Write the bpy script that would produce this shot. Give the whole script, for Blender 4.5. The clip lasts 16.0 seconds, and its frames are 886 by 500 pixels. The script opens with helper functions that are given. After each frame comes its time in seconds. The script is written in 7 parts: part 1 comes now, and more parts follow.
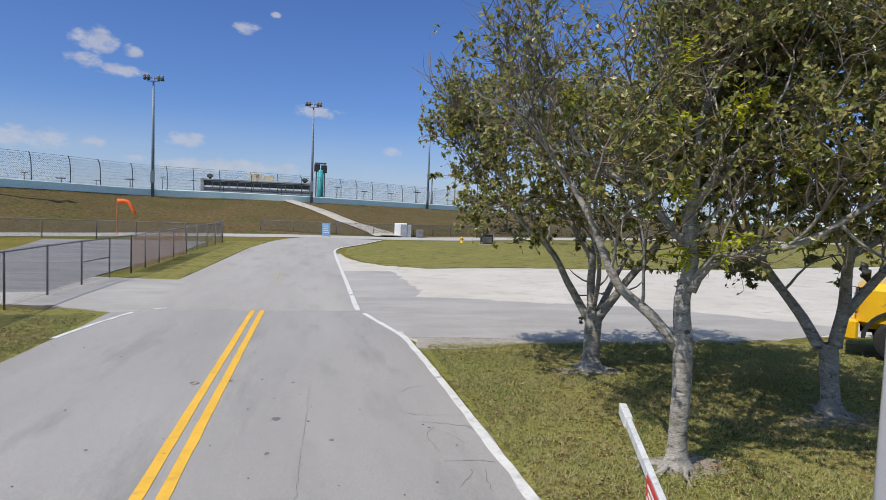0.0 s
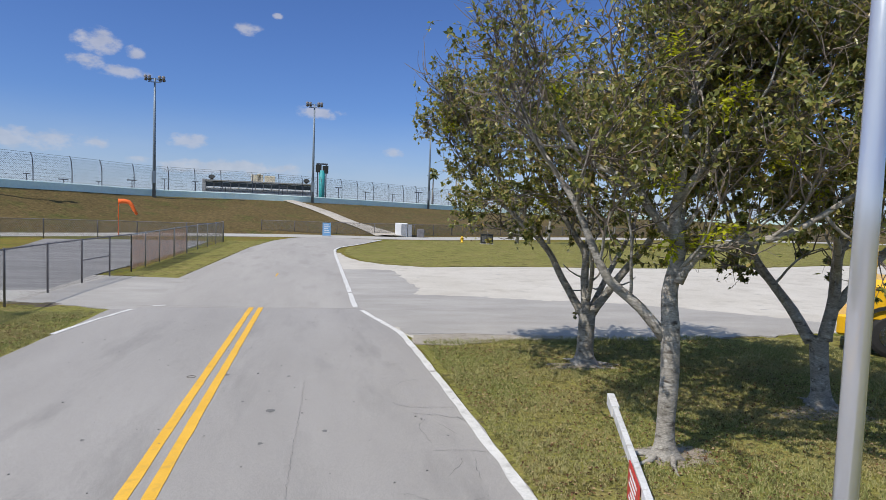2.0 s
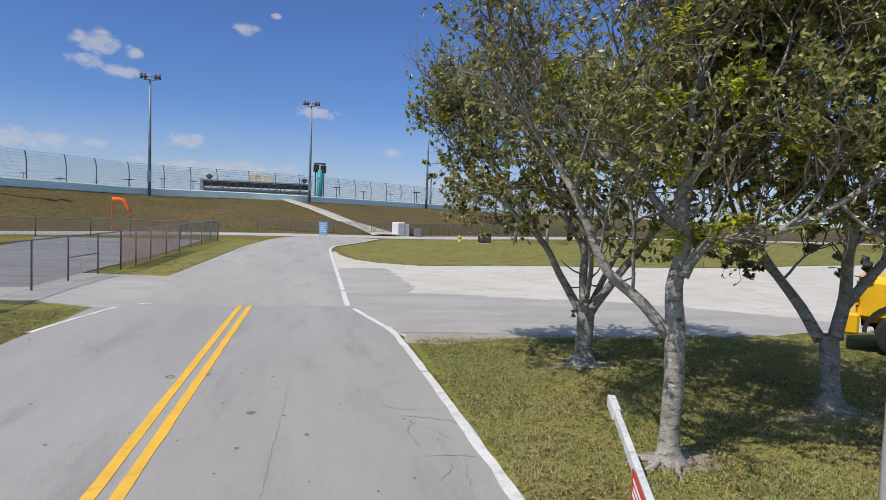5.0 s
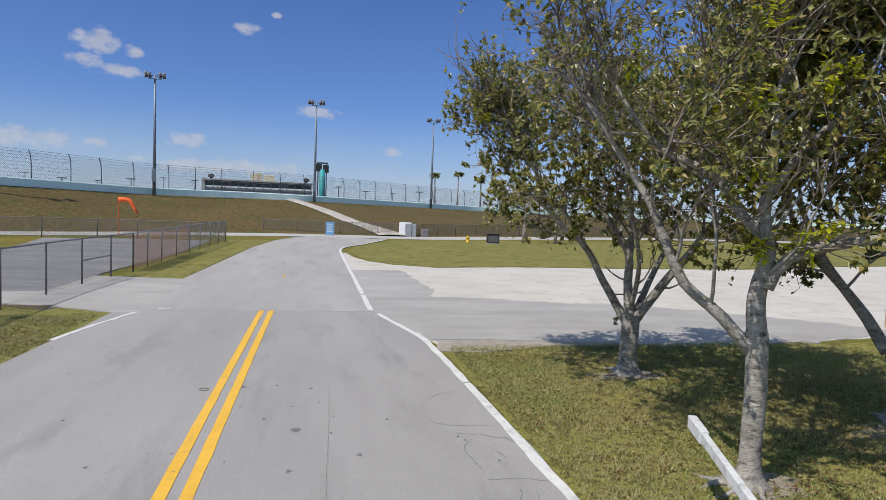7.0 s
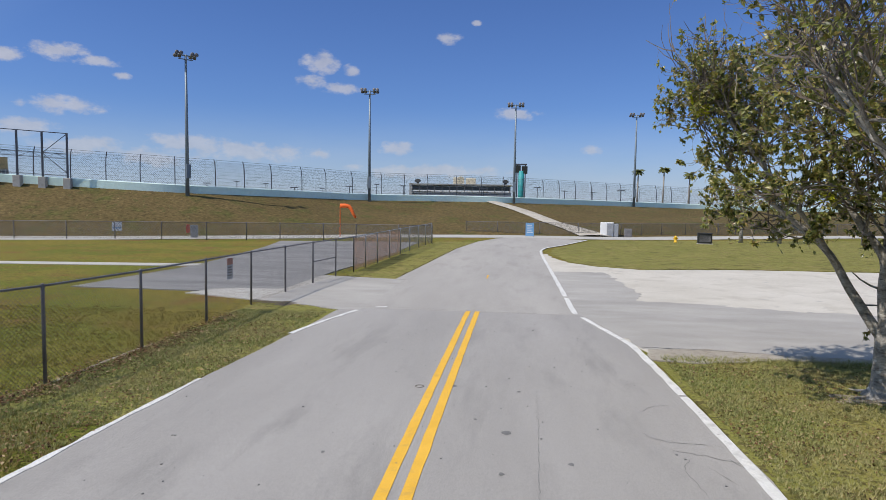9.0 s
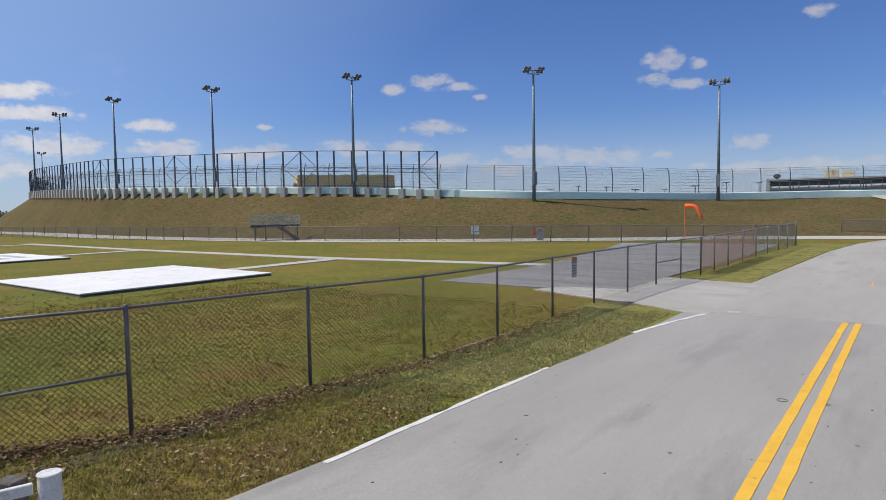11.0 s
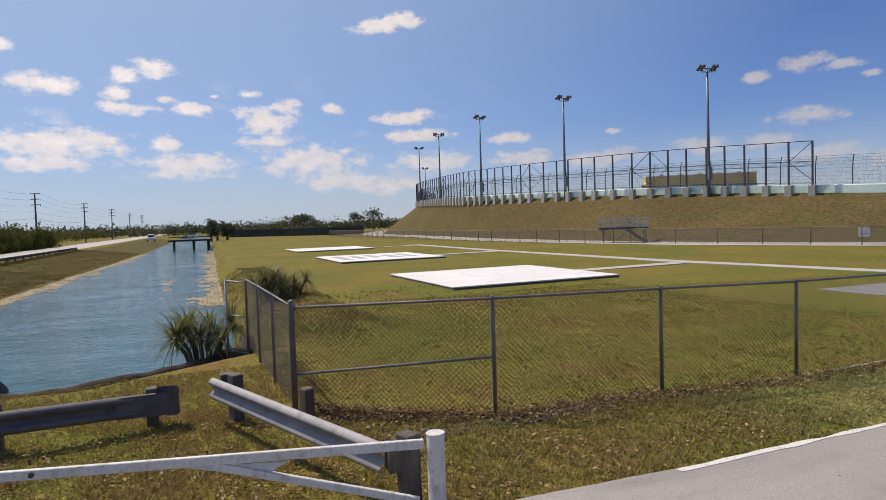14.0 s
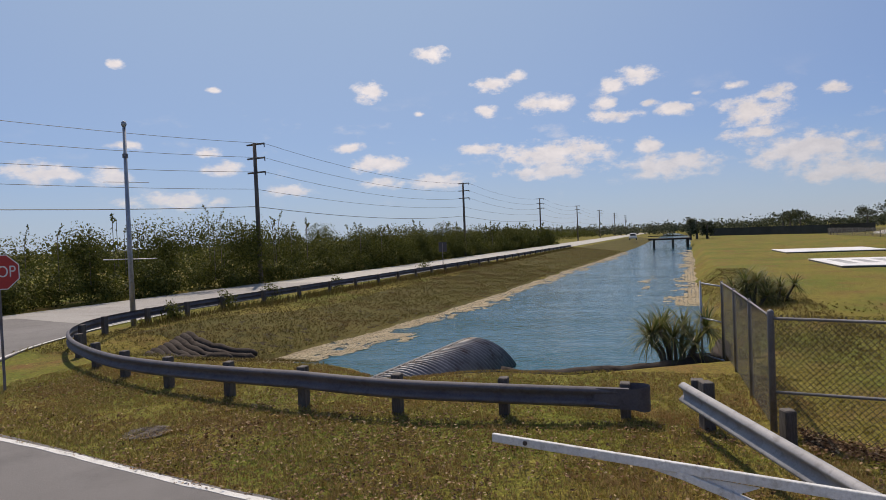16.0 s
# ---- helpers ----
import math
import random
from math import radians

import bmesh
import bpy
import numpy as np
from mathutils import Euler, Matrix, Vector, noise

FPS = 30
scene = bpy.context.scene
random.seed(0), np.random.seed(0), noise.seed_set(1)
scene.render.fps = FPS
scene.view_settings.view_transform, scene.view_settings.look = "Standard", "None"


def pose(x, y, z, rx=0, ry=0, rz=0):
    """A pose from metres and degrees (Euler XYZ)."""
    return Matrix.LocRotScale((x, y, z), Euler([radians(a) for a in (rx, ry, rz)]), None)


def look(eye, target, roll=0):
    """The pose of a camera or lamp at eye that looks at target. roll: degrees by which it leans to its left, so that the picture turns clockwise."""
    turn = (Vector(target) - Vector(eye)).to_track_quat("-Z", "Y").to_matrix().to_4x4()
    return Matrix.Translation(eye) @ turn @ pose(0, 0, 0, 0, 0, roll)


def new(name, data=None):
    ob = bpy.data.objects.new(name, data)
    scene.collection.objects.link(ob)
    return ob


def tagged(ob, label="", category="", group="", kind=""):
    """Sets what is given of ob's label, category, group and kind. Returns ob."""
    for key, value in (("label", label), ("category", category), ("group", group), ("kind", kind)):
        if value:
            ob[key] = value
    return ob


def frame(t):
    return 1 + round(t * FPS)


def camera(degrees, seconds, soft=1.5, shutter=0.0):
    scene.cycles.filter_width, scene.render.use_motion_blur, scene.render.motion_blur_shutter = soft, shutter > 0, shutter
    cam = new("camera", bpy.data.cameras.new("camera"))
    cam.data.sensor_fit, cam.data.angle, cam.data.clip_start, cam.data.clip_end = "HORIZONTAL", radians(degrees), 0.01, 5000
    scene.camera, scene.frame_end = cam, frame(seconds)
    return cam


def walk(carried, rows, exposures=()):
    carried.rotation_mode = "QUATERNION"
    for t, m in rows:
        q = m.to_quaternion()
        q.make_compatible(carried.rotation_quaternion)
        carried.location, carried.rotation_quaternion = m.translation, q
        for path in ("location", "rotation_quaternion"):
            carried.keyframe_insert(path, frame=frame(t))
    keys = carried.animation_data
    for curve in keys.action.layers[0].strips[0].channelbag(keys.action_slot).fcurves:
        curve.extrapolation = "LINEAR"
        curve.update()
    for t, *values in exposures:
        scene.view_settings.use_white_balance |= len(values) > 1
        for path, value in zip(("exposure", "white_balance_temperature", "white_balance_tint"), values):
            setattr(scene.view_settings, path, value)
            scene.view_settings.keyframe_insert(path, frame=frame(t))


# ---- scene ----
cam = camera(70.0, 16.0, soft=0.75)
METRES, EYE, TILT, LEAN, TURN = 3.377, 3.05, 0.0, 0.0, -11.4
ROWS = [
    (0.0, 0.0107, -0.0053, 0.0029, 0.19, -3.63, -2.15),
    (0.5, 0.0192, -0.0134, -0.0074, 0.24, -3.64, -2.12),
    (1.0, 0.0272, -0.0215, -0.0134, 0.28, -3.62, -2.05),
    (1.5, 0.0400, -0.0336, -0.0166, 0.33, -3.60, -2.03),
    (2.0, 0.0532, -0.0384, -0.0229, 0.35, -3.58, -2.05),
    (2.5, 0.0696, -0.0342, -0.0380, 0.34, -3.54, -2.11),
    (3.0, 0.0911, -0.0067, -0.0549, 0.32, -3.53, -2.15),
    (3.5, 0.1105, 0.0291, -0.0648, 0.34, -3.52, -2.14),
    (4.0, 0.1129, 0.0590, -0.0662, 0.29, -3.52, -2.13),
    (6.5, -0.0501, 0.1980, -0.0460, 0.20, -3.59, -2.13),
    (7.0, -0.1269, 0.2443, -0.0439, 0.25, -3.60, -2.15),
    (7.5, -0.2045, 0.2866, -0.0496, 0.22, -3.50, -2.21),
    (8.0, -0.2391, 0.2960, -0.0363, 3.49, -3.78, -1.79),
    (8.5, -0.2120, 0.2894, -0.0350, 10.13, -3.93, -1.34),
    (9.0, -0.1722, 0.2540, -0.0262, 18.02, -4.05, -0.83),
    (9.5, -0.1485, 0.2557, -0.0234, 26.96, -4.03, -0.23),
    (10.0, -0.1425, 0.2403, -0.0241, 35.12, -3.98, 0.23),
    (12.5, -0.2402, 0.1953, -0.1137, 62.61, -3.19, 1.44),
    (13.0, -0.2146, 0.1850, -0.1067, 67.33, -3.06, 1.55),
    (13.5, -0.1928, 0.1819, -0.0923, 72.91, -2.90, 1.71),
    (14.0, -0.1820, 0.1962, -0.0767, 78.71, -2.67, 1.90),
    (14.5, -0.1793, 0.2021, -0.0718, 87.21, -2.33, 2.19),
    (15.0, -0.1975, 0.1956, -0.0657, 98.49, -1.87, 2.34),
    (15.5, -0.2150, 0.1937, -0.0641, 109.41, -1.46, 2.36),
    (16.0, -0.1884, 0.2240, -0.0555, 120.25, -1.19, 2.43),
]
walk(cam, [(t, pose(0, 0, EYE, TILT, LEAN, TURN) @ pose(METRES * x, METRES * y, METRES * z, 90 + pitch, roll, yaw)) for t, x, y, z, yaw, pitch, roll in ROWS],
     exposures=[(0.0, -0.22, 6560, 13), (10.0, -0.27, 6640, 13), (13.0, -0.27, 7250, 15), (14.5, -0.29, 7500, 18), (16.0, -0.43, 7450, 17)])

# ---- daylight ----
SUN_AZ, SUN_EL = 121.5, 54.0  # degrees left of +y, degrees up
to_sun = Vector((-math.sin(radians(SUN_AZ)) * math.cos(radians(SUN_EL)), math.cos(radians(SUN_AZ)) * math.cos(radians(SUN_EL)), math.sin(radians(SUN_EL))))
sun = new("sun", bpy.data.lights.new("sun", "SUN"))
sun.data.energy, sun.data.angle, sun.data.color = 5.0, radians(0.55), (1.0, 0.95, 0.865)
sun.matrix_basis = look(to_sun * 50, (0, 0, 0))

world = bpy.data.worlds.new("sky")
scene.world = world
world.use_nodes = True
wt = world.node_tree
wt.nodes.clear()


def wnode(kind):
    return wt.nodes.new(kind)


def wmath(op, a, b=0.0, c=0.0):
    n = wnode("ShaderNodeMath")
    n.operation = op
    for i, v in enumerate((a, b, c)):
        if isinstance(v, (int, float)):
            n.inputs[i].default_value = v
        else:
            wt.links.new(v, n.inputs[i])
    return n.outputs[0]


sky = wnode("ShaderNodeTexSky")
sky.sky_type, sky.sun_disc = "NISHITA", False
sky.altitude, sky.air_density, sky.dust_density, sky.ozone_density = 0.0, 1.0, 0.25, 4.0
blue = wnode("ShaderNodeMix")
blue.data_type, blue.blend_type = "RGBA", "MULTIPLY"
blue.inputs["Factor"].default_value, blue.inputs["B"].default_value = 1.0, (0.70, 0.94, 1.42, 1)
wt.links.new(sky.outputs[0], blue.inputs["A"])
sky.sun_elevation = radians(SUN_EL)
sky.sun_rotation = math.atan2(to_sun.x, to_sun.y)
where = wnode("ShaderNodeTexCoord").outputs["Generated"]
split = wnode("ShaderNodeSeparateXYZ")
wt.links.new(where, split.inputs[0])
azim = wmath("MULTIPLY", wmath("ARCTAN2", wmath("MULTIPLY", split.outputs[0], -1.0), split.outputs[1]), 180 / math.pi)
elev = wmath("MULTIPLY", wmath("ARCSINE", split.outputs[2]), 180 / math.pi)
flat = wnode("ShaderNodeCombineXYZ")
wt.links.new(azim, flat.inputs[0])
wt.links.new(elev, flat.inputs[1])


def cloud_noise(scale, detail, stretch):
    m = wnode("ShaderNodeMapping")
    m.inputs["Scale"].default_value = (stretch, 1.0, 1.0)
    wt.links.new(flat.outputs[0], m.inputs[0])
    n = wnode("ShaderNodeTexNoise")
    n.inputs["Scale"].default_value, n.inputs["Detail"].default_value, n.inputs["Roughness"].default_value = scale, detail, 0.6
    wt.links.new(m.outputs[0], n.inputs["Vector"])
    return n.outputs["Fac"]


def smooth_band(value, lo, hi):
    n = wnode("ShaderNodeMapRange")
    n.interpolation_type = "SMOOTHSTEP"
    n.inputs["From Min"].default_value, n.inputs["From Max"].default_value = lo, hi
    wt.links.new(value, n.inputs[0])
    return n.outputs[0]


# fair-weather cumulus: azimuth, elevation, half width, half height in degrees
HIGH = [(17.6, 12.0, 2.0, 1.3), (18.3, 10.5, 1.6, 0.8), (15.9, 10.0, 2.6, 0.65), (14.9, 11.5, 1.0, 0.7), (6.3, 14.5, 1.5, 0.7), (0.3, 8.1, 2.9, 0.7), (72.6, 16.9, 3.4, 0.9), (70.4, 17.4, 2.4, 1.0), (82.6, 9.1, 3.8, 1.5), (81.0, 10.1, 2.0, 1.1), (76.9, 10.1, 1.5, 0.7),
        (70.2, 9.3, 3.8, 0.9), (37.6, 11.2, 2.6, 0.9), (35.0, 10.7, 2.4, 0.5), (40.8, 10.5, 1.7, 0.7), (33.3, 9.8, 0.9, 0.4), (109.3, 16.0, 2.0, 1.0), (3.8, 15.7, 0.6, 0.3)]
MIDDLE = [(115.0, 13.0, 1.9, 1.2), (103.8, 13.2, 2.4, 0.9), (101.8, 13.8, 1.3, 0.7), (91.4, 13.0, 2.8, 1.0), (93.4, 12.4, 1.5, 1.0), (94.2, 10.9, 1.4, 0.9), (93.6, 9.8, 3.2, 0.8), (99.2, 11.3, 3.4, 1.1), (135.5, 14.7, 0.9, 0.5), (128.2, 13.1, 0.8, 0.4),
          (104.3, 11.0, 1.7, 0.7), (69.6, 7.6, 4.2, 0.9), (61.0, 7.2, 2.5, 0.8), (37.4, 7.2, 3.6, 0.9), (82.6, 7.2, 3.6, 0.7), (84.1, 11.2, 1.6, 0.5), (90.3, 10.6, 1.2, 0.5), (88.5, 9.8, 1.8, 0.8), (110.5, 11.0, 0.8, 0.4), (52.2, 7.2, 1.2, 0.4), (86.6, 11.0, 0.7, 0.3)]
LOW = [(23.5, 4.3, 5.0, 0.9), (10.9, 5.0, 1.7, 0.7), (17.9, 4.4, 1.3, 0.5), (-6.4, 4.9, 1.0, 0.5), (31.0, 3.6, 3.6, 0.9), (28.6, 5.0, 3.4, 0.8), (36.5, 4.3, 3.4, 0.8), (40.0, 5.4, 2.6, 0.7), (8.0, 3.0, 8.0, 0.7), (53.0, 5.0, 4.5, 0.9), (59.9, 5.3, 3.4, 0.8), (45.0, 5.5, 3.2, 0.8), (68.0, 5.2, 4.6, 1.2), (72.0, 3.3, 4.0, 0.8), (79.0, 5.6, 5.4, 1.6), (76.5, 3.8, 4.5, 1.0), (98.7, 6.9, 6.2, 1.4), (95.5, 7.3, 2.0, 0.9), (99.2, 5.4, 5.0, 0.7),
       (89.0, 5.2, 4.8, 1.3), (90.7, 7.0, 1.4, 0.8), (104.9, 7.6, 2.4, 0.7), (109.0, 5.0, 3.4, 0.8), (114.4, 6.7, 3.2, 0.9), (114.0, 5.0, 2.4, 0.6), (116.8, 8.2, 1.9, 0.5), (141.0, 6.2, 3.2, 1.0), (136.5, 5.9, 2.0, 0.8), (127.8, 6.6, 2.0, 0.7), (128.9, 8.0, 1.3, 0.5), (135.2, 8.4, 1.6, 0.4), (131.6, 3.9, 4.6, 0.8), (122.0, 4.6, 2.6, 0.6), (-30.0, 6.0, 6.0, 1.2), (-70.0, 9.0, 7.0, 1.6)]
body = None
for a, e, half_w, half_h in HIGH + MIDDLE + [(a, e, w * 1.15, h * 1.25) for a, e, w, h in LOW]:
    m = wnode("ShaderNodeMapping")
    m.vector_type = "TEXTURE"
    m.inputs["Location"].default_value, m.inputs["Scale"].default_value = (a, e, 0), (half_w, half_h, 1)
    wt.links.new(flat.outputs[0], m.inputs[0])
    g = wnode("ShaderNodeTexGradient")
    g.gradient_type = "SPHERICAL"
    wt.links.new(m.outputs[0], g.inputs[0])
    body = g.outputs["Fac"] if body is None else wmath("MAXIMUM", body, g.outputs["Fac"])
billow = cloud_noise(0.95, 10.0, 0.6)
thin = cloud_noise(0.35, 4.0, 0.35)
edge = wmath("ADD", wmath("MULTIPLY", body, 1.25), wmath("MULTIPLY", wmath("SUBTRACT", billow, 0.5), 2.7))
cover = wnode("ShaderNodeMapRange")
cover.interpolation_type = "SMOOTHSTEP"
cover.inputs["From Min"].default_value, cover.inputs["From Max"].default_value = 0.14, 0.95
wt.links.new(edge, cover.inputs[0])
inside = wnode("ShaderNodeMapRange")
inside.interpolation_type = "SMOOTHSTEP"
inside.inputs["From Min"].default_value, inside.inputs["From Max"].default_value = 0.0, 0.12
wt.links.new(body, inside.inputs[0])
placed = wmath("MULTIPLY", wmath("MULTIPLY", cover.outputs[0], inside.outputs[0]), wmath("MULTIPLY_ADD", smooth_band(elev, 3.0, 9.0), 0.24, 0.72))


# small ragged clouds scattered over the sunny side
tatters = smooth_band(cloud_noise(0.36, 9.0, 0.5), 0.56, 0.72)
band = wmath("MULTIPLY", smooth_band(elev, 2.0, 5.0), smooth_band(elev, 13.5, 8.0))
side = wmath("MULTIPLY", smooth_band(azim, 52.0, 72.0), smooth_band(azim, 150.0, 120.0))
mask = wmath("MAXIMUM", placed, wmath("MULTIPLY", wmath("MULTIPLY", tatters, 0.4), wmath("MULTIPLY", band, side)))
mask = wmath("MULTIPLY", mask, wmath("MULTIPLY_ADD", smooth_band(azim, 25.0, 75.0), 0.3, 0.66))
haze = wnode("ShaderNodeMapRange")
haze.interpolation_type = "SMOOTHSTEP"
haze.inputs["From Min"].default_value, haze.inputs["From Max"].default_value = 9.0, -1.0
haze.inputs["To Max"].default_value = 0.6
wt.links.new(elev, haze.inputs[0])
tone = wnode("ShaderNodeMix")
tone.data_type = "RGBA"
tone.inputs["A"].default_value, tone.inputs["B"].default_value = (6.6, 7.0, 7.9, 1), (11.6, 11.6, 11.9, 1)
wt.links.new(cloud_noise(1.1, 3.0, 0.7), tone.inputs["Factor"])
veil = wnode("ShaderNodeMix")
veil.data_type = "RGBA"
veil.inputs["B"].default_value = (6.4, 7.6, 9.3, 1)
wt.links.new(wmath("MULTIPLY", haze.outputs[0], wmath("ADD", thin, 0.5)), veil.inputs["Factor"])
wt.links.new(blue.outputs["Result"], veil.inputs["A"])
aureole = wnode("ShaderNodeVectorMath")
aureole.operation = "DOT_PRODUCT"
aureole.inputs[1].default_value = to_sun
wt.links.new(where, aureole.inputs[0])
glow = wnode("ShaderNodeMapRange")
glow.inputs["From Min"].default_value, glow.inputs["From Max"].default_value, glow.inputs["To Max"].default_value = 0.26, 1.0, 1.0
wt.links.new(aureole.outputs["Value"], glow.inputs[0])
paler = wnode("ShaderNodeMix")
paler.data_type = "RGBA"
paler.inputs["B"].default_value = (5.1, 7.6, 10.9, 1)
wt.links.new(glow.outputs[0], paler.inputs["Factor"])
wt.links.new(veil.outputs["Result"], paler.inputs["A"])
mix = wnode("ShaderNodeMix")
mix.data_type = "RGBA"
wt.links.new(mask, mix.inputs["Factor"])
wt.links.new(paler.outputs["Result"], mix.inputs["A"])
bright = wnode("ShaderNodeMix")
bright.data_type, bright.blend_type = "RGBA", "MULTIPLY"
bright.inputs["Factor"].default_value = 1.0
wt.links.new(tone.outputs["Result"], bright.inputs["A"])
lift = wnode("ShaderNodeCombineXYZ")
for i in range(3):
    wt.links.new(wmath("MULTIPLY_ADD", glow.outputs[0], 0.75, 0.8), lift.inputs[i])
wt.links.new(lift.outputs[0], bright.inputs["B"])
wt.links.new(bright.outputs["Result"], mix.inputs["B"])
back = wnode("ShaderNodeBackground")
back.inputs["Strength"].default_value = 0.09
wt.links.new(mix.outputs["Result"], back.inputs["Color"])
wt.links.new(back.outputs[0], wnode("ShaderNodeOutputWorld").inputs[0])

# ---- materials ----
def material(name, colours, rough=0.8, metal=0.0, scales=(2.0, 30.0), bump=0.0, bump_scale=60.0, spread=(0.35, 0.65), per_object=0.0, spec=0.5, stretch=(1, 1, 1), fine=0.35, specks=None):
    """A surface of two or three colours, mixed by coarse and fine noise at real-world size, with relief."""
    m = bpy.data.materials.new(name)
    m.use_nodes = True
    t = m.node_tree
    b = t.nodes["Principled BSDF"]
    geo = t.nodes.new("ShaderNodeNewGeometry")
    mp = t.nodes.new("ShaderNodeMapping")
    mp.inputs["Scale"].default_value = stretch
    t.links.new(geo.outputs["Position"], mp.inputs[0])

    def tex(scale, detail=5.0):
        n = t.nodes.new("ShaderNodeTexNoise")
        n.inputs["Scale"].default_value, n.inputs["Detail"].default_value, n.inputs["Roughness"].default_value = scale, detail, 0.62
        t.links.new(mp.outputs[0], n.inputs["Vector"])
        return n.outputs["Fac"]

    def ramp(fac, lo, hi):
        r = t.nodes.new("ShaderNodeMapRange")
        r.inputs["From Min"].default_value, r.inputs["From Max"].default_value = lo, hi
        t.links.new(fac, r.inputs[0])
        return r.outputs[0]

    def blend(fac, a, b_, mode="MIX"):
        x = t.nodes.new("ShaderNodeMix")
        x.data_type, x.blend_type = "RGBA", mode
        for key, v in (("A", a), ("B", b_), ("Factor", fac)):
            if isinstance(v, tuple):
                x.inputs[key].default_value = (*v, 1) if len(v) == 3 else v
            elif isinstance(v, float):
                x.inputs[key].default_value = v
            else:
                t.links.new(v, x.inputs[key])
        return x.outputs["Result"]

    col = blend(ramp(tex(scales[0]), *spread), colours[0], colours[1])
    grain = ramp(tex(scales[1]), 0.3, 0.7)
    if len(colours) > 2:
        col = blend(ramp(tex(scales[0] * 2.7), 0.52, 0.7), col, colours[2])
    for k in range(0, len(specks or ()), 3):
        col = blend(ramp(tex(specks[k + 1], 3.0), specks[k + 2], specks[k + 2] + 0.05), col, specks[k])
    dark = tuple(c * (1 - fine) for c in (1, 1, 1))
    light = tuple(c * (1 + fine * 0.6) for c in (1, 1, 1))
    col = blend(1.0, col, blend(grain, dark, light), "MULTIPLY")
    if per_object:
        info = t.nodes.new("ShaderNodeObjectInfo")
        col = blend(1.0, col, blend(info.outputs["Random"], (1 - per_object,) * 3, (1 + per_object,) * 3), "MULTIPLY")
    t.links.new(col, b.inputs["Base Color"])
    b.inputs["Metallic"].default_value = metal
    b.inputs["Specular IOR Level"].default_value = spec
    rr = t.nodes.new("ShaderNodeMapRange")
    rr.inputs["To Min"].default_value, rr.inputs["To Max"].default_value = max(rough - 0.1, 0.02), min(rough + 0.1, 1)
    t.links.new(grain, rr.inputs[0])
    t.links.new(rr.outputs[0], b.inputs["Roughness"])
    if bump:
        bp = t.nodes.new("ShaderNodeBump")
        bp.inputs["Strength"].default_value, bp.inputs["Distance"].default_value = min(bump, 1.0), 0.02
        t.links.new(tex(bump_scale, 4.0), bp.inputs["Height"])
        t.links.new(bp.outputs[0], b.inputs["Normal"])
    return m


def leafy(name, colours, through_light=0.35, rough=0.55, patch=None, gloss=0.25):
    """Leaves that differ one by one, and let some light through; patch is a second tone in drifts."""
    m = bpy.data.materials.new(name)
    m.use_nodes = True
    t = m.node_tree
    b = t.nodes["Principled BSDF"]
    geo = t.nodes.new("ShaderNodeNewGeometry")
    r = t.nodes.new("ShaderNodeValToRGB")
    r.color_ramp.elements[0].color, r.color_ramp.elements[1].color = (*colours[0], 1), (*colours[-1], 1)
    for i, c in enumerate(colours[1:-1], 1):
        r.color_ramp.elements.new(i / (len(colours) - 1)).color = (*c, 1)
    t.links.new(geo.outputs["Random Per Island"], r.inputs[0])
    col = r.outputs[0]
    if patch:
        n = t.nodes.new("ShaderNodeTexNoise")
        n.inputs["Scale"].default_value, n.inputs["Detail"].default_value = patch[1], 4.0
        t.links.new(geo.outputs["Position"], n.inputs["Vector"])
        lo = t.nodes.new("ShaderNodeMapRange")
        lo.inputs["From Min"].default_value, lo.inputs["From Max"].default_value, lo.inputs["To Max"].default_value = 0.42, 0.68, 0.75
        t.links.new(n.outputs["Fac"], lo.inputs[0])
        mc = t.nodes.new("ShaderNodeMix")
        mc.data_type = "RGBA"
        mc.inputs["B"].default_value = (*patch[0], 1)
        t.links.new(col, mc.inputs["A"])
        t.links.new(lo.outputs[0], mc.inputs["Factor"])
        col = mc.outputs["Result"]
    t.links.new(col, b.inputs["Base Color"])
    b.inputs["Roughness"].default_value = rough
    b.inputs["Specular IOR Level"].default_value = gloss
    tr = t.nodes.new("ShaderNodeBsdfTranslucent")
    t.links.new(col, tr.inputs[0])
    mx = t.nodes.new("ShaderNodeMixShader")
    mx.inputs[0].default_value = through_light
    t.links.new(b.outputs[0], mx.inputs[1])
    t.links.new(tr.outputs[0], mx.inputs[2])
    t.links.new(mx.outputs[0], t.nodes["Material Output"].inputs[0])
    return m


ASPHALT = material("sun_bleached_asphalt", [(0.305, 0.289, 0.268), (0.365, 0.347, 0.323), (0.268, 0.255, 0.237)], 0.92, scales=(0.3, 120), bump=0.35, bump_scale=160, fine=0.32, stretch=(1.5, 0.3, 1), specks=((0.2, 0.19, 0.175), 55.0, 0.72))
PALE_ASPHALT = material("pale_bleached_asphalt", [(0.342, 0.321, 0.291), (0.408, 0.385, 0.348), (0.309, 0.291, 0.264)], 0.92, scales=(0.25, 90), bump=0.35, bump_scale=150, fine=0.3, stretch=(1.5, 0.3, 1))
SIDE_ASPHALT = material("dark_grey_asphalt", [(0.15, 0.14, 0.134), (0.185, 0.174, 0.167), (0.13, 0.122, 0.117)], 0.85, scales=(0.3, 120), bump=0.35, bump_scale=160, fine=0.32)
ASPHALT_OLD = material("worn_grey_asphalt", [(0.31, 0.293, 0.265), (0.42, 0.398, 0.36), (0.36, 0.34, 0.306)], 0.92, scales=(0.45, 70), bump=0.3, bump_scale=120, fine=0.28, stretch=(0.6, 1.3, 1))
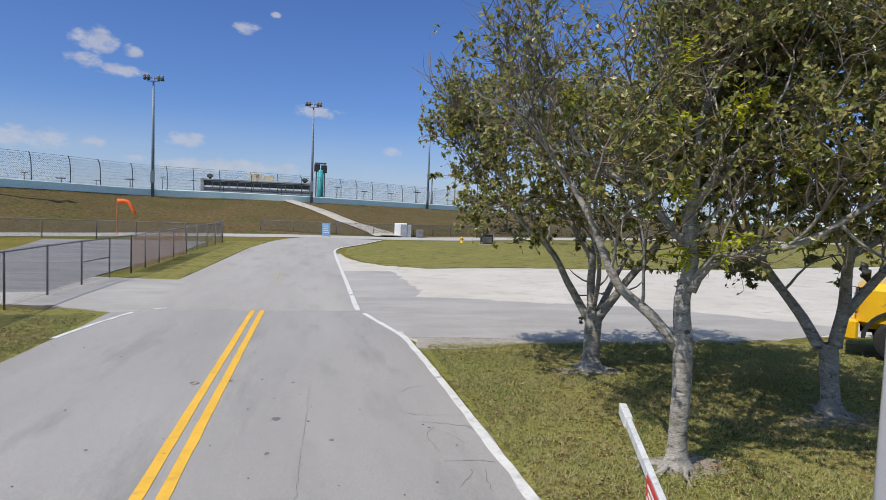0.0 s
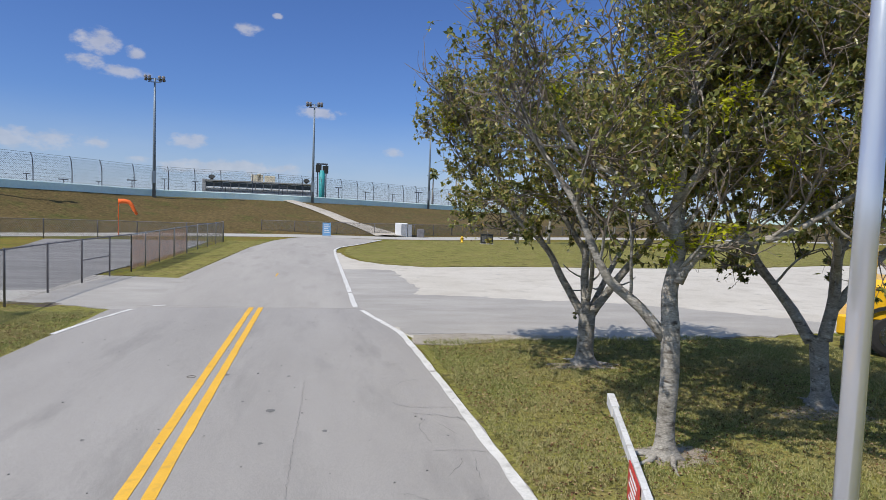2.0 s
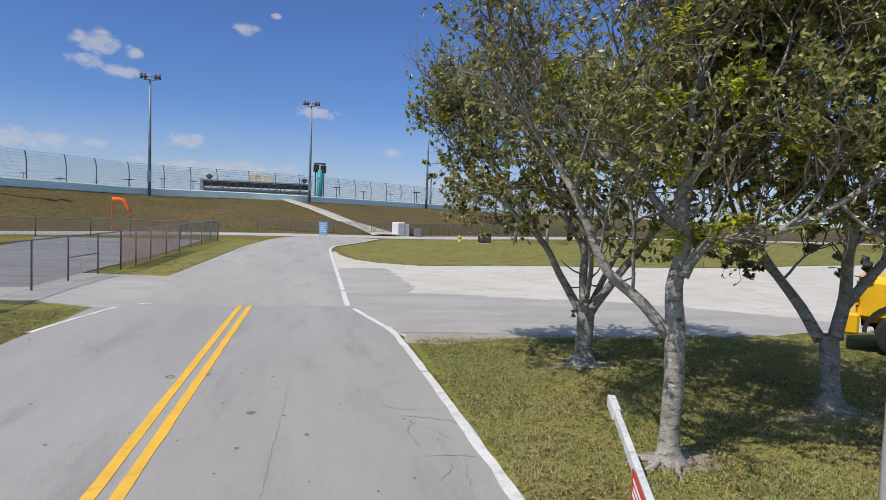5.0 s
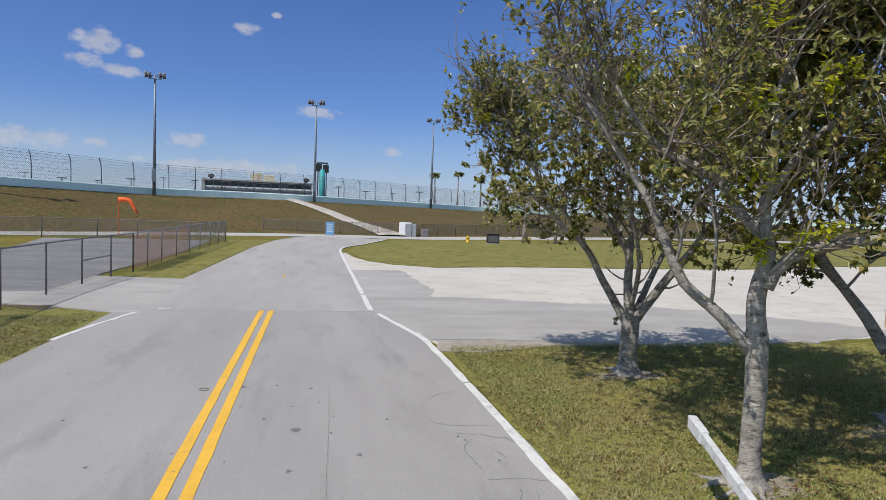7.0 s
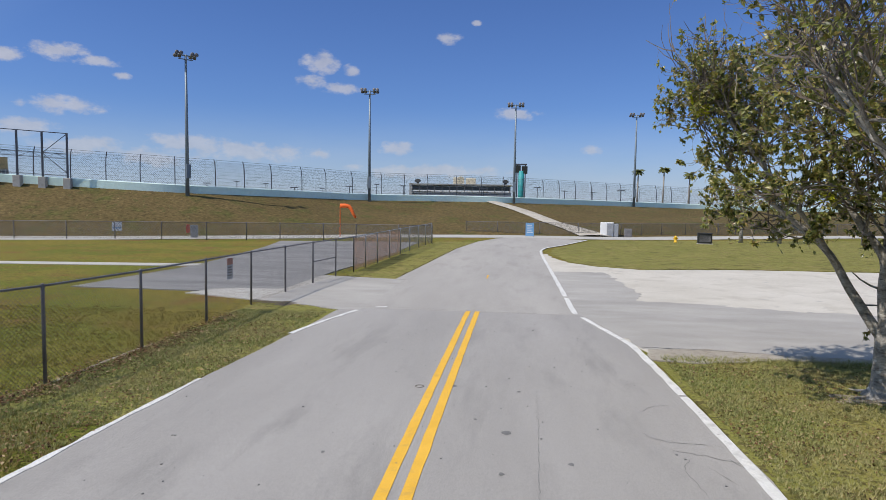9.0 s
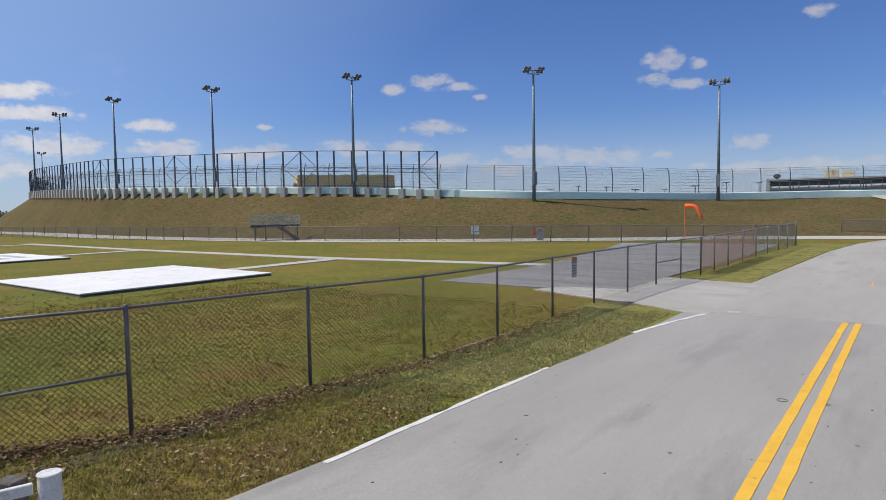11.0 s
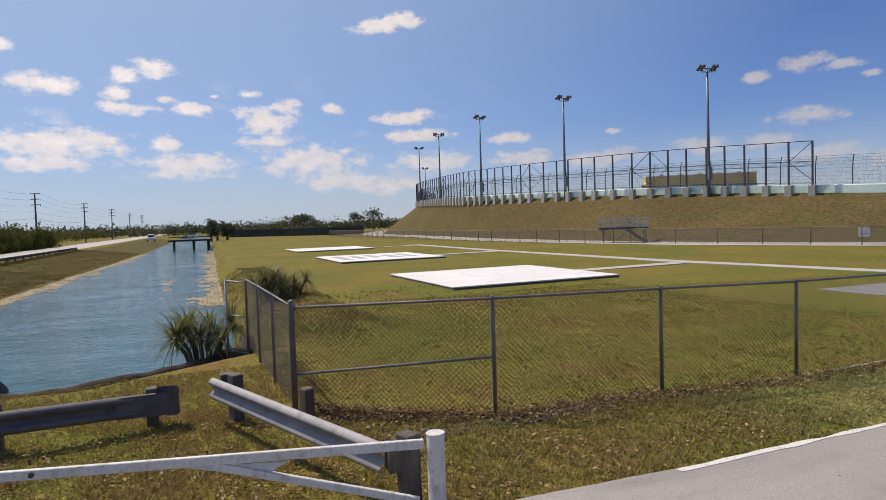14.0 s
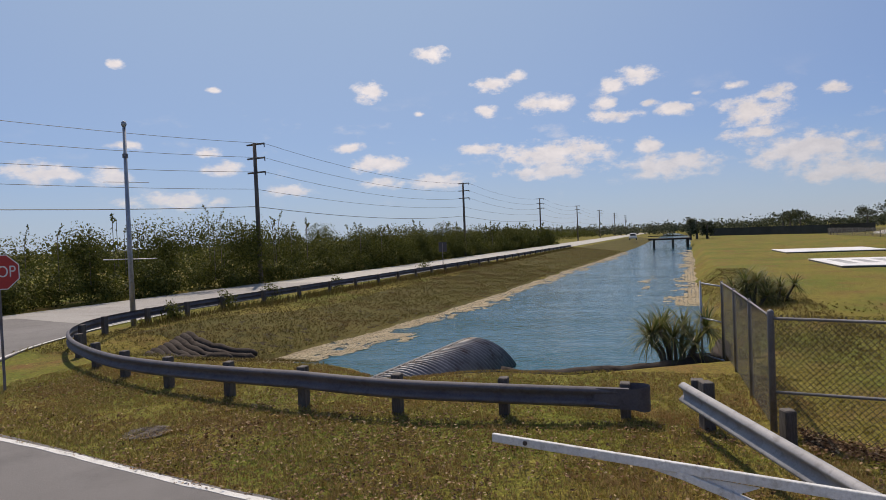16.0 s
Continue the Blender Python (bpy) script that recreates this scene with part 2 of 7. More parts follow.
APRON = material("apron_asphalt", [(0.2, 0.195, 0.19), (0.25, 0.243, 0.236), (0.17, 0.166, 0.162)], 0.92, scales=(0.35, 40), bump=0.2, bump_scale=90, fine=0.25, stretch=(0.3, 1.6, 1), spread=(0.42, 0.58))
GRAVEL = material("crushed_limerock", [(0.505, 0.467, 0.397), (0.58, 0.542, 0.471), (0.438, 0.4, 0.334)], 0.95, scales=(0.3, 45), bump=0.5, bump_scale=60, fine=0.22, specks=((0.4, 0.38, 0.34), 1.3, 0.64))
SHOULDER = material("gravelly_soil", [(0.33, 0.29, 0.23), (0.42, 0.38, 0.31), (0.23, 0.19, 0.14)], 0.95, scales=(1.5, 60), bump=0.8, bump_scale=50, fine=0.45, specks=((0.45, 0.42, 0.36), 26.0, 0.62))
MULCH = material("dark_leaf_mould", [(0.085, 0.06, 0.038), (0.13, 0.095, 0.06), (0.17, 0.14, 0.09)], 0.95, scales=(2.5, 50), bump=0.9, bump_scale=45, fine=0.5, specks=((0.14, 0.14, 0.03), 7.0, 0.55))
RAMP = material("worn_ramp_gravel", [(0.42, 0.38, 0.315), (0.5, 0.46, 0.39), (0.3, 0.26, 0.2)], 0.95, scales=(0.5, 8), bump=0.5, bump_scale=6, fine=0.3)
TREE_SOIL = material("soil_and_mulch", [(0.3, 0.25, 0.19), (0.4, 0.35, 0.28), (0.17, 0.13, 0.09)], 0.95, scales=(4.0, 50), bump=0.9, bump_scale=45, fine=0.5, specks=((0.16, 0.15, 0.05), 9.0, 0.55))
BANK_TURF = material("canal_bank_turf", [(0.095, 0.085, 0.022), (0.13, 0.105, 0.03), (0.07, 0.065, 0.02)], 0.95, scales=(0.35, 18), bump=1.0, bump_scale=14, fine=0.5, spec=0.1, specks=((0.05, 0.038, 0.02), 2.2, 0.58))
CONCRETE = material("pale_concrete", [(0.41, 0.39, 0.35), (0.48, 0.46, 0.42), (0.34, 0.322, 0.288)], 0.88, scales=(0.6, 60), bump=0.15, fine=0.22)
CURB_CONCRETE = material("stained_concrete", [(0.055, 0.042, 0.034), (0.085, 0.068, 0.056), (0.034, 0.026, 0.021)], 0.95, spec=0.15, scales=(2.0, 30), bump=0.6, bump_scale=25, fine=0.3)
GRASS = material("mown_lawn", [(0.143, 0.158, 0.026), (0.218, 0.176, 0.037), (0.21, 0.112, 0.046)], 0.95, scales=(0.16, 26), spread=(0.42, 0.58), bump=1.0, bump_scale=42, fine=0.6, spec=0.1, specks=((0.15, 0.12, 0.028), 3.1, 0.58, (0.27, 0.24, 0.055), 4.4, 0.62, (0.13, 0.105, 0.03), 7.0, 0.6, (0.10, 0.078, 0.028), 17.0, 0.61, (0.29, 0.245, 0.09), 23.0, 0.64))
GRASS_ISLAND = material("green_lawn", [(0.2, 0.2, 0.05), (0.26, 0.24, 0.068), (0.3, 0.24, 0.09)], 0.95, scales=(0.3, 20), bump=1.0, bump_scale=30, fine=0.5, spec=0.1, specks=((0.135, 0.125, 0.035), 1.2, 0.56, (0.12, 0.105, 0.036), 4.0, 0.57, (0.125, 0.105, 0.038), 11.0, 0.57, (0.3, 0.265, 0.12), 15.0, 0.6))
BANK = material("dry_embankment_grass", [(0.11, 0.082, 0.033), (0.142, 0.103, 0.044), (0.092, 0.094, 0.028)], 0.98, scales=(0.14, 3.2), bump=1.0, bump_scale=4.0, fine=0.55, spec=0.1, specks=((0.075, 0.07, 0.026), 1.6, 0.6, (0.2, 0.15, 0.075), 4.0, 0.64))
LAWN_BLADES = leafy("lawn_blades", [(0.21, 0.22, 0.042), (0.28, 0.26, 0.056), (0.33, 0.27, 0.072)], 0.2, 0.8, ((0.25, 0.17, 0.045), 0.3))
BLADES = leafy("grass_blades", [(0.15, 0.19, 0.05), (0.235, 0.265, 0.082), (0.32, 0.32, 0.12), (0.45, 0.4, 0.2)], 0.2, 0.8, ((0.38, 0.32, 0.15), 0.5))
VERGE_BLADES = leafy("verge_blades", [(0.13, 0.15, 0.026), (0.22, 0.21, 0.045), (0.32, 0.26, 0.08), (0.44, 0.33, 0.145)], 0.18, 0.8, ((0.33, 0.235, 0.095), 0.65))
BANK_BLADES = leafy("canal_bank_blades", [(0.10, 0.105, 0.018), (0.15, 0.135, 0.026), (0.19, 0.145, 0.04), (0.21, 0.15, 0.06)], 0.15, 0.8, ((0.16, 0.095, 0.035), 0.3))
DRY_BLADES = leafy("dry_grass_blades", [(0.19, 0.195, 0.035), (0.275, 0.235, 0.052), (0.35, 0.255, 0.09), (0.41, 0.275, 0.13)], 0.2, 0.8, ((0.31, 0.175, 0.078), 0.6))
LITTER = leafy("fallen_leaves", [(0.05, 0.024, 0.012), (0.11, 0.055, 0.025), (0.22, 0.12, 0.055), (0.46, 0.34, 0.2)], 0.1, 0.85)
WHITE_LINE = material("worn_white_road_paint", [(0.6, 0.59, 0.555), (0.7, 0.69, 0.655), (0.46, 0.45, 0.42)], 0.8, scales=(2.0, 60), bump=0.2, fine=0.22, specks=((0.38, 0.37, 0.345), 9.0, 0.66))
YELLOW_LINE = material("yellow_road_paint", [(0.72, 0.40, 0.035), (0.8, 0.46, 0.05), (0.62, 0.36, 0.06)], 0.8, scales=(2.0, 70), bump=0.2, fine=0.2)
TAR = material("tar", [(0.13, 0.126, 0.12), (0.19, 0.185, 0.178)], 0.85, scales=(4, 60))
PAD_WHITE = material("white_painted_pad", [(0.68, 0.67, 0.655), (0.77, 0.76, 0.745), (0.62, 0.605, 0.585)], 0.7, scales=(0.5, 20), fine=0.1)
PAD_EDGE = material("dark_pad_edge", [(0.10, 0.09, 0.075), (0.17, 0.155, 0.13)], 0.9)
GALV = material("galvanized_steel", [(0.34, 0.35, 0.37), (0.44, 0.45, 0.47), (0.28, 0.285, 0.3)], 0.5, 0.6, scales=(3, 40), fine=0.2)
GALV_DARK = material("weathered_galvanized_steel", [(0.15, 0.143, 0.147), (0.23, 0.22, 0.225)], 0.6, 0.3, scales=(3, 40), fine=0.25)
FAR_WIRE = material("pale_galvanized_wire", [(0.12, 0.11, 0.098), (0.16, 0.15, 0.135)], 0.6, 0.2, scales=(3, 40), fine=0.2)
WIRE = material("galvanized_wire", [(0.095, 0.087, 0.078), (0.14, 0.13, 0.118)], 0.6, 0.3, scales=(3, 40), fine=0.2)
RAIL = material("oxidized_guardrail_steel", [(0.125, 0.115, 0.125), (0.16, 0.15, 0.16), (0.1, 0.088, 0.092)], 0.75, 0.15, scales=(2.5, 35), fine=0.25)
RAIL_BRIGHT = material("galvanized_guardrail_steel", [(0.25, 0.25, 0.26), (0.32, 0.32, 0.33), (0.2, 0.195, 0.2)], 0.68, 0.2, scales=(2.5, 35), fine=0.15)
PIPE = material("corrugated_galvanized_steel", [(0.17, 0.165, 0.165), (0.24, 0.235, 0.235), (0.10, 0.07, 0.055)], 0.55, 0.4, scales=(0.9, 20), fine=0.2)
POST_WOOD = material("weathered_timber", [(0.10, 0.085, 0.075), (0.16, 0.14, 0.12), (0.07, 0.06, 0.055)], 0.9, scales=(4, 60), bump=0.6, bump_scale=40, fine=0.35, stretch=(1, 1, 0.2))
GATE_WHITE = material("chipped_white_gate_paint", [(0.58, 0.58, 0.565), (0.68, 0.68, 0.66), (0.4, 0.38, 0.34)], 0.65, scales=(3, 40), bump=0.25, bump_scale=30, fine=0.15)
ALUMINIUM = material("brushed_aluminium", [(0.62, 0.63, 0.66), (0.68, 0.69, 0.72)], 0.18, 0.6, scales=(0.3, 3), fine=0.02)
BARK = material("pale_smooth_bark", [(0.26, 0.24, 0.205), (0.40, 0.375, 0.33), (0.09, 0.075, 0.06)], 0.92, scales=(2.6, 28), bump=0.8, bump_scale=16, fine=0.4, stretch=(1, 1, 2.2), specks=((0.5, 0.48, 0.43), 5.0, 0.62))
TWIG = material("grey_twigs", [(0.15, 0.12, 0.095), (0.24, 0.2, 0.165), (0.08, 0.06, 0.048)], 0.92, scales=(2.0, 25), fine=0.3)
LEAF = leafy("olive_green_leaves", [(0.07, 0.09, 0.02), (0.15, 0.175, 0.038), (0.25, 0.265, 0.06), (0.36, 0.345, 0.09), (0.40, 0.28, 0.1)], 0.42, 0.36, gloss=0.8)
LEAF_NEW = leafy("young_yellow_green_leaves", [(0.36, 0.42, 0.015), (0.5, 0.54, 0.025), (0.6, 0.58, 0.04)], 0.5, 0.45)
BUSH_LEAF = leafy("shrub_leaves", [(0.045, 0.055, 0.01), (0.075, 0.088, 0.014), (0.115, 0.122, 0.02), (0.15, 0.148, 0.028)], 0.26, 0.7)
# aerial haze is mixed into these leaf colours: paler and less green
FAR_LEAF = leafy("haze_tinted_foliage", [(0.055, 0.068, 0.038), (0.08, 0.093, 0.05), (0.105, 0.115, 0.065)], 0.25, 0.7)
FROND = leafy("palm_fronds", [(0.06, 0.08, 0.02), (0.1, 0.125, 0.032), (0.17, 0.175, 0.055), (0.3, 0.22, 0.1)], 0.35, 0.5)
WALL_TEAL = material("pale_teal_wall_paint", [(0.68, 0.88, 0.79), (0.76, 0.93, 0.85)], 0.7, scales=(0.15, 4), fine=0.08)
POLE_PAINT = material("grey_blue_pole", [(0.16, 0.2, 0.235), (0.21, 0.255, 0.29)], 0.5, 0.3, scales=(0.4, 10), fine=0.1)
FRAME_STEEL = material("dark_blue_steel", [(0.05, 0.06, 0.085), (0.075, 0.085, 0.115)], 0.6, 0.2, scales=(0.5, 10), fine=0.15)
CABLE = material("dark_cable", [(0.04, 0.045, 0.055), (0.07, 0.075, 0.09)], 0.6, 0.2)
WATER_BED = material("canal_bed", [(0.05, 0.075, 0.06), (0.08, 0.1, 0.075)], 0.9)
ALGAE = material("floating_algae", [(0.33, 0.25, 0.14), (0.42, 0.34, 0.21), (0.22, 0.17, 0.085)], 0.9, scales=(1.2, 18), bump=0.8, bump_scale=20, fine=0.45)
RED = material("red_sign_face", [(0.5, 0.035, 0.03), (0.56, 0.05, 0.04)], 0.45, scales=(2, 20), fine=0.1)
SIGN_WHITE = material("white_sign_face", [(0.75, 0.75, 0.74), (0.8, 0.8, 0.79)], 0.5, fine=0.06)
FADED_RED = material("faded_red_paint", [(0.4, 0.19, 0.14), (0.46, 0.24, 0.18)], 0.7, fine=0.15)
SIGN_BLUE = material("faded_blue_sign_face", [(0.15, 0.34, 0.58), (0.2, 0.4, 0.64)], 0.5, fine=0.08)
SIGN_BACK = material("dark_sign_back", [(0.04, 0.04, 0.05), (0.06, 0.06, 0.07)], 0.6, fine=0.1)
ORANGE = material("orange_windsock_cloth", [(0.85, 0.13, 0.02), (0.92, 0.17, 0.03)], 0.8, fine=0.1)
YELLOW_PAINT = material("yellow_vehicle_paint", [(0.75, 0.42, 0.01), (0.82, 0.48, 0.015)], 0.35, scales=(1, 20), fine=0.06)
RUBBER = material("black_rubber", [(0.012, 0.012, 0.012), (0.025, 0.025, 0.025)], 0.75, fine=0.2)
CHROME = material("polished_metal", [(0.6, 0.6, 0.6), (0.7, 0.7, 0.7)], 0.2, 1.0, fine=0.05)
BLACK = material("matt_black", [(0.012, 0.014, 0.013), (0.022, 0.024, 0.022)], 0.6, fine=0.2)
TAN = material("tan_stucco", [(0.66, 0.48, 0.24), (0.74, 0.55, 0.3)], 0.85, scales=(0.1, 2), fine=0.12)
PALE_ROOM = material("cream_stucco", [(0.66, 0.58, 0.42), (0.72, 0.64, 0.48)], 0.85, scales=(0.1, 2), fine=0.12)
PLANK = material("weathered_tan_planks", [(0.56, 0.51, 0.41), (0.64, 0.59, 0.49), (0.46, 0.41, 0.32)], 0.85, scales=(1.5, 20), fine=0.25)
GREY_STAND = material("grey_grandstand", [(0.32, 0.325, 0.325), (0.42, 0.425, 0.42)], 0.8, scales=(0.1, 1.5), fine=0.25)
DARK_GLASS = material("dark_glass", [(0.02, 0.03, 0.035), (0.03, 0.04, 0.05)], 0.12, fine=0.1)
TEAL = material("teal_cladding", [(0.02, 0.28, 0.3), (0.03, 0.34, 0.36)], 0.6, fine=0.1)
CLOTH = material("dark_windscreen_mesh", [(0.035, 0.04, 0.035), (0.055, 0.06, 0.055)], 0.95, scales=(0.3, 6), fine=0.3)
BROWN_CLOTH = leafy("brown_privacy_screen", [(0.42, 0.25, 0.18), (0.5, 0.32, 0.23)], 0.5, 0.9)
IRON = material("rusty_cast_iron", [(0.1, 0.08, 0.068), (0.16, 0.13, 0.11)], 0.85, 0.3, scales=(5, 60), bump=0.5, fine=0.35)

WATER = bpy.data.materials.new("rippled_canal_water")
WATER.use_nodes = True
wn = WATER.node_tree
wb = wn.nodes["Principled BSDF"]
wb.inputs["Base Color"].default_value = (0.016, 0.085, 0.105, 1)
wb.inputs["Roughness"].default_value = 0.07
wb.inputs["IOR"].default_value = 1.33
wp = wn.nodes.new("ShaderNodeNewGeometry")
wm = wn.nodes.new("ShaderNodeMapping")
wm.inputs["Scale"].default_value = (1.8, 0.7, 1.0)
wn.links.new(wp.outputs["Position"], wm.inputs[0])
w1, w2 = wn.nodes.new("ShaderNodeTexNoise"), wn.nodes.new("ShaderNodeTexNoise")
w1.inputs["Scale"].default_value, w1.inputs["Detail"].default_value = 2.0, 5.0
w2.inputs["Scale"].default_value, w2.inputs["Detail"].default_value = 0.35, 2.0
for w in (w1, w2):
    wn.links.new(wm.outputs[0], w.inputs["Vector"])
wx = wn.nodes.new("ShaderNodeMath")
wx.operation = "MULTIPLY"
wn.links.new(w1.outputs["Fac"], wx.inputs[0])
wn.links.new(w2.outputs["Fac"], wx.inputs[1])
wbump = wn.nodes.new("ShaderNodeBump")
wbump.inputs["Strength"].default_value, wbump.inputs["Distance"].default_value = 0.95, 0.12
wn.links.new(wx.outputs[0], wbump.inputs["Height"])
wn.links.new(wbump.outputs[0], wb.inputs["Normal"])

# ---- mesh building ----
class Shape:
    """Collects vertices and faces for one mesh."""

    def __init__(self):
        self.v, self.f = [], []

    def add(self, verts, faces):
        n = len(self.v)
        self.v.extend(tuple(p) for p in verts)
        self.f.extend(tuple(i + n for i in f) for f in faces)
        return self

    def box(self, x0, y0, z0, x1, y1, z1, m=None):
        p = [Vector(c) for c in ((x0, y0, z0), (x1, y0, z0), (x1, y1, z0), (x0, y1, z0), (x0, y0, z1), (x1, y0, z1), (x1, y1, z1), (x0, y1, z1))]
        if m is not None:
            p = [m @ q for q in p]
        return self.add(p, [(0, 3, 2, 1), (4, 5, 6, 7), (0, 1, 5, 4), (1, 2, 6, 5), (2, 3, 7, 6), (3, 0, 4, 7)])

    def bevel_box(self, x0, y0, z0, x1, y1, z1, r=0.01, m=None):
        """A box whose upright and top edges are chamfered."""
        ring = lambda k, z: [(x0 + k, y0, z), (x1 - k, y0, z), (x1, y0 + k, z), (x1, y1 - k, z), (x1 - k, y1, z), (x0 + k, y1, z), (x0, y1 - k, z), (x0, y0 + k, z)]
        inner = lambda z: [(x0 + r + r * .4, y0 + r, z), (x1 - r - r * .4, y0 + r, z), (x1 - r, y0 + r + r * .4, z), (x1 - r, y1 - r - r * .4, z), (x1 - r - r * .4, y1 - r, z), (x0 + r + r * .4, y1 - r, z), (x0 + r, y1 - r - r * .4, z), (x0 + r, y0 + r + r * .4, z)]
        p = [Vector(c) for c in inner(z0) + ring(r, z0 + r) + ring(r, z1 - r) + inner(z1)]
        if m is not None:
            p = [m @ q for q in p]
        f = [tuple(range(7, -1, -1)), tuple(range(24, 32))]
        for k in range(3):
            f += [(8 * k + i, 8 * k + (i + 1) % 8, 8 * k + 8 + (i + 1) % 8, 8 * k + 8 + i) for i in range(8)]
        return self.add(p, f)

    def tube(self, pts, radii, sides=8, caps=True):
        """A round bar along points, with a radius each."""
        pts = [Vector(p) for p in pts]
        if isinstance(radii, (int, float)):
            radii = [radii] * len(pts)
        n = len(self.v)
        ref = None
        for i, p in enumerate(pts):
            d = (pts[min(i + 1, len(pts) - 1)] - pts[max(i - 1, 0)]).normalized()
            if ref is None:
                ref = d.cross((0, 0, 1) if abs(d.z) < 0.9 else (1, 0, 0)).normalized()
            ref = (ref - d * ref.dot(d)).normalized()
            side = d.cross(ref)
            for k in range(sides):
                a = 2 * math.pi * k / sides
                self.v.append(tuple(p + radii[i] * (math.cos(a) * ref + math.sin(a) * side)))
        for i in range(len(pts) - 1):
            for k in range(sides):
                a, b = n + i * sides + k, n + i * sides + (k + 1) % sides
                self.f.append((a, b, b + sides, a + sides))
        if caps:
            self.f.append(tuple(n + k for k in range(sides - 1, -1, -1)))
            self.f.append(tuple(n + (len(pts) - 1) * sides + k for k in range(sides)))
        return self

    def sheet(self, rows):
        """A surface through rows of points."""
        n, w = len(self.v), len(rows[0])
        for r in rows:
            self.v.extend(tuple(p) for p in r)
        for i in range(len(rows) - 1):
            for k in range(w - 1):
                a = n + i * w + k
                self.f.append((a, a + 1, a + w + 1, a + w))
        return self

    def mesh(self, name, mat, smooth=False):
        me = bpy.data.meshes.new(name)
        me.from_pydata(self.v, [], self.f)
        me.materials.append(mat)
        if smooth:
            me.polygons.foreach_set("use_smooth", [True] * len(me.polygons))
        me.update()
        return me


def part(name, shape, mat, parent, label="", smooth=False, kind=""):
    ob = new(name, shape.mesh(name, mat, smooth))
    ob.parent = parent
    return tagged(ob, label, kind=kind)


def thing(name, at, label, category, group="", kind=""):
    ob = new(name)
    ob.empty_display_size = 0.2
    ob.matrix_basis = at if isinstance(at, Matrix) else Matrix.Translation(at)
    return tagged(ob, label, category, group, kind)


def whole(name, shape, mat, label, category, group="", kind="", smooth=False):
    return tagged(new(name, shape.mesh(name, mat, smooth)), label, category, group, kind)


def smooth_line(pts, step=1.0):
    """Points every step metres along a smooth curve through pts."""
    pts = [Vector(p) for p in pts]
    out = []
    for i in range(len(pts) - 1):
        p0, p1, p2, p3 = pts[max(i - 1, 0)], pts[i], pts[i + 1], pts[min(i + 2, len(pts) - 1)]
        n = max(1, int((p2 - p1).length / step))
        for k in range(n):
            t = k / n
            out.append(0.5 * (2 * p1 + (p2 - p0) * t + (2 * p0 - 5 * p1 + 4 * p2 - p3) * t * t + (3 * p1 - p0 - 3 * p2 + p3) * t ** 3))
    return out + [pts[-1]]


def sides_of(line, left, right):
    """The line moved left and right in plan."""
    a, b = [], []
    for i, p in enumerate(line):
        d = line[min(i + 1, len(line) - 1)] - line[max(i - 1, 0)]
        n = Vector((-d.y, d.x, 0)).normalized()
        a.append(p + n * left)
        b.append(p - n * right)
    return a, b


def rough_edge(outline, step, amount, scale=1.3):
    """An outline cut into short pieces and worn unevenly."""
    out = []
    for i, (x, y) in enumerate(outline):
        x2, y2 = outline[(i + 1) % len(outline)]
        n = max(1, min(int(math.hypot(x2 - x, y2 - y) / step), 160))
        for k in range(n):
            px, py = x + (x2 - x) * k / n, y + (y2 - y) * k / n
            v = noise.noise_vector((px * scale, py * scale, 3.1)) + 0.6 * noise.noise_vector((px * scale * 3.3, py * scale * 3.3, 7.7))
            out.append((px + v.x * amount, py + v.y * amount))
    return out


def slab(name, outline, z, mat, label, category, thick=0.05, step=0.5, wear=0.0, kind="structure", scale=1.3):
    """A level sheet of paving with a worn outline and a real edge."""
    if wear:
        outline = rough_edge(outline, step, wear, scale)
    bm = bmesh.new()
    vs = [bm.verts.new((x, y, z)) for x, y in outline]
    f = bm.faces.new(vs)
    if f.normal.z < 0:
        f.normal_flip()
    r = bmesh.ops.extrude_edge_only(bm, edges=list(f.edges))
    for v in r["geom"]:
        if isinstance(v, bmesh.types.BMVert):
            v.co.z -= thick
    bmesh.ops.triangulate(bm, faces=[f])
    bmesh.ops.recalc_face_normals(bm, faces=bm.faces)
    me = bpy.data.meshes.new(name)
    bm.to_mesh(me)
    bm.free()
    me.materials.append(mat)
    up = sum(p.normal.z * p.area for p in me.polygons)
    if up < 0:
        me.flip_normals()
    return tagged(new(name, me), label, category, kind=kind)


def stripe(name, line, width, z, mat, label, wear=0.012, gaps=0.0, seed=1):
    """A painted line on the paving, a few millimetres thick, with nibbled sides."""
    line = [Vector((p[0], p[1], 0)) for p in line]
    a, b = sides_of(line, width / 2, width / 2)
    s = Shape()
    rnd = random.Random(seed)
    top, run = [], []
    for p, q in zip(a, b):
        j = noise.noise((p.x * 2.1, p.y * 2.1, 1.0)) * wear * 2
        k = noise.noise((q.x * 2.1, q.y * 2.1, 5.0)) * wear * 2
        run.append((Vector((p.x + j, p.y, z)), Vector((q.x + k, q.y, z))))
    for (p, q), (p2, q2) in zip(run, run[1:]):
        if gaps and rnd.random() < gaps:
            continue
        lo = Vector((0, 0, 0.012))
        s.add([p, q, q2, p2, p - lo, q - lo, q2 - lo, p2 - lo], [(0, 1, 2, 3), (0, 3, 7, 4), (1, 5, 6, 2)])
    return whole(name, s, mat, label, "road marking", kind="structure")


def polar(azimuth, distance, z=0.0):
    """A place by its bearing left of +y and distance from the middle of the walk."""
    return Vector((-0.4 - math.sin(radians(azimuth)) * distance, 0.85 + math.cos(radians(azimuth)) * distance, z))


# ---- ground with the canal cut into it ----
WATER_Z = -0.95


def canal_right(x):
    return 2.1 + 0.04 * (-x - 19)


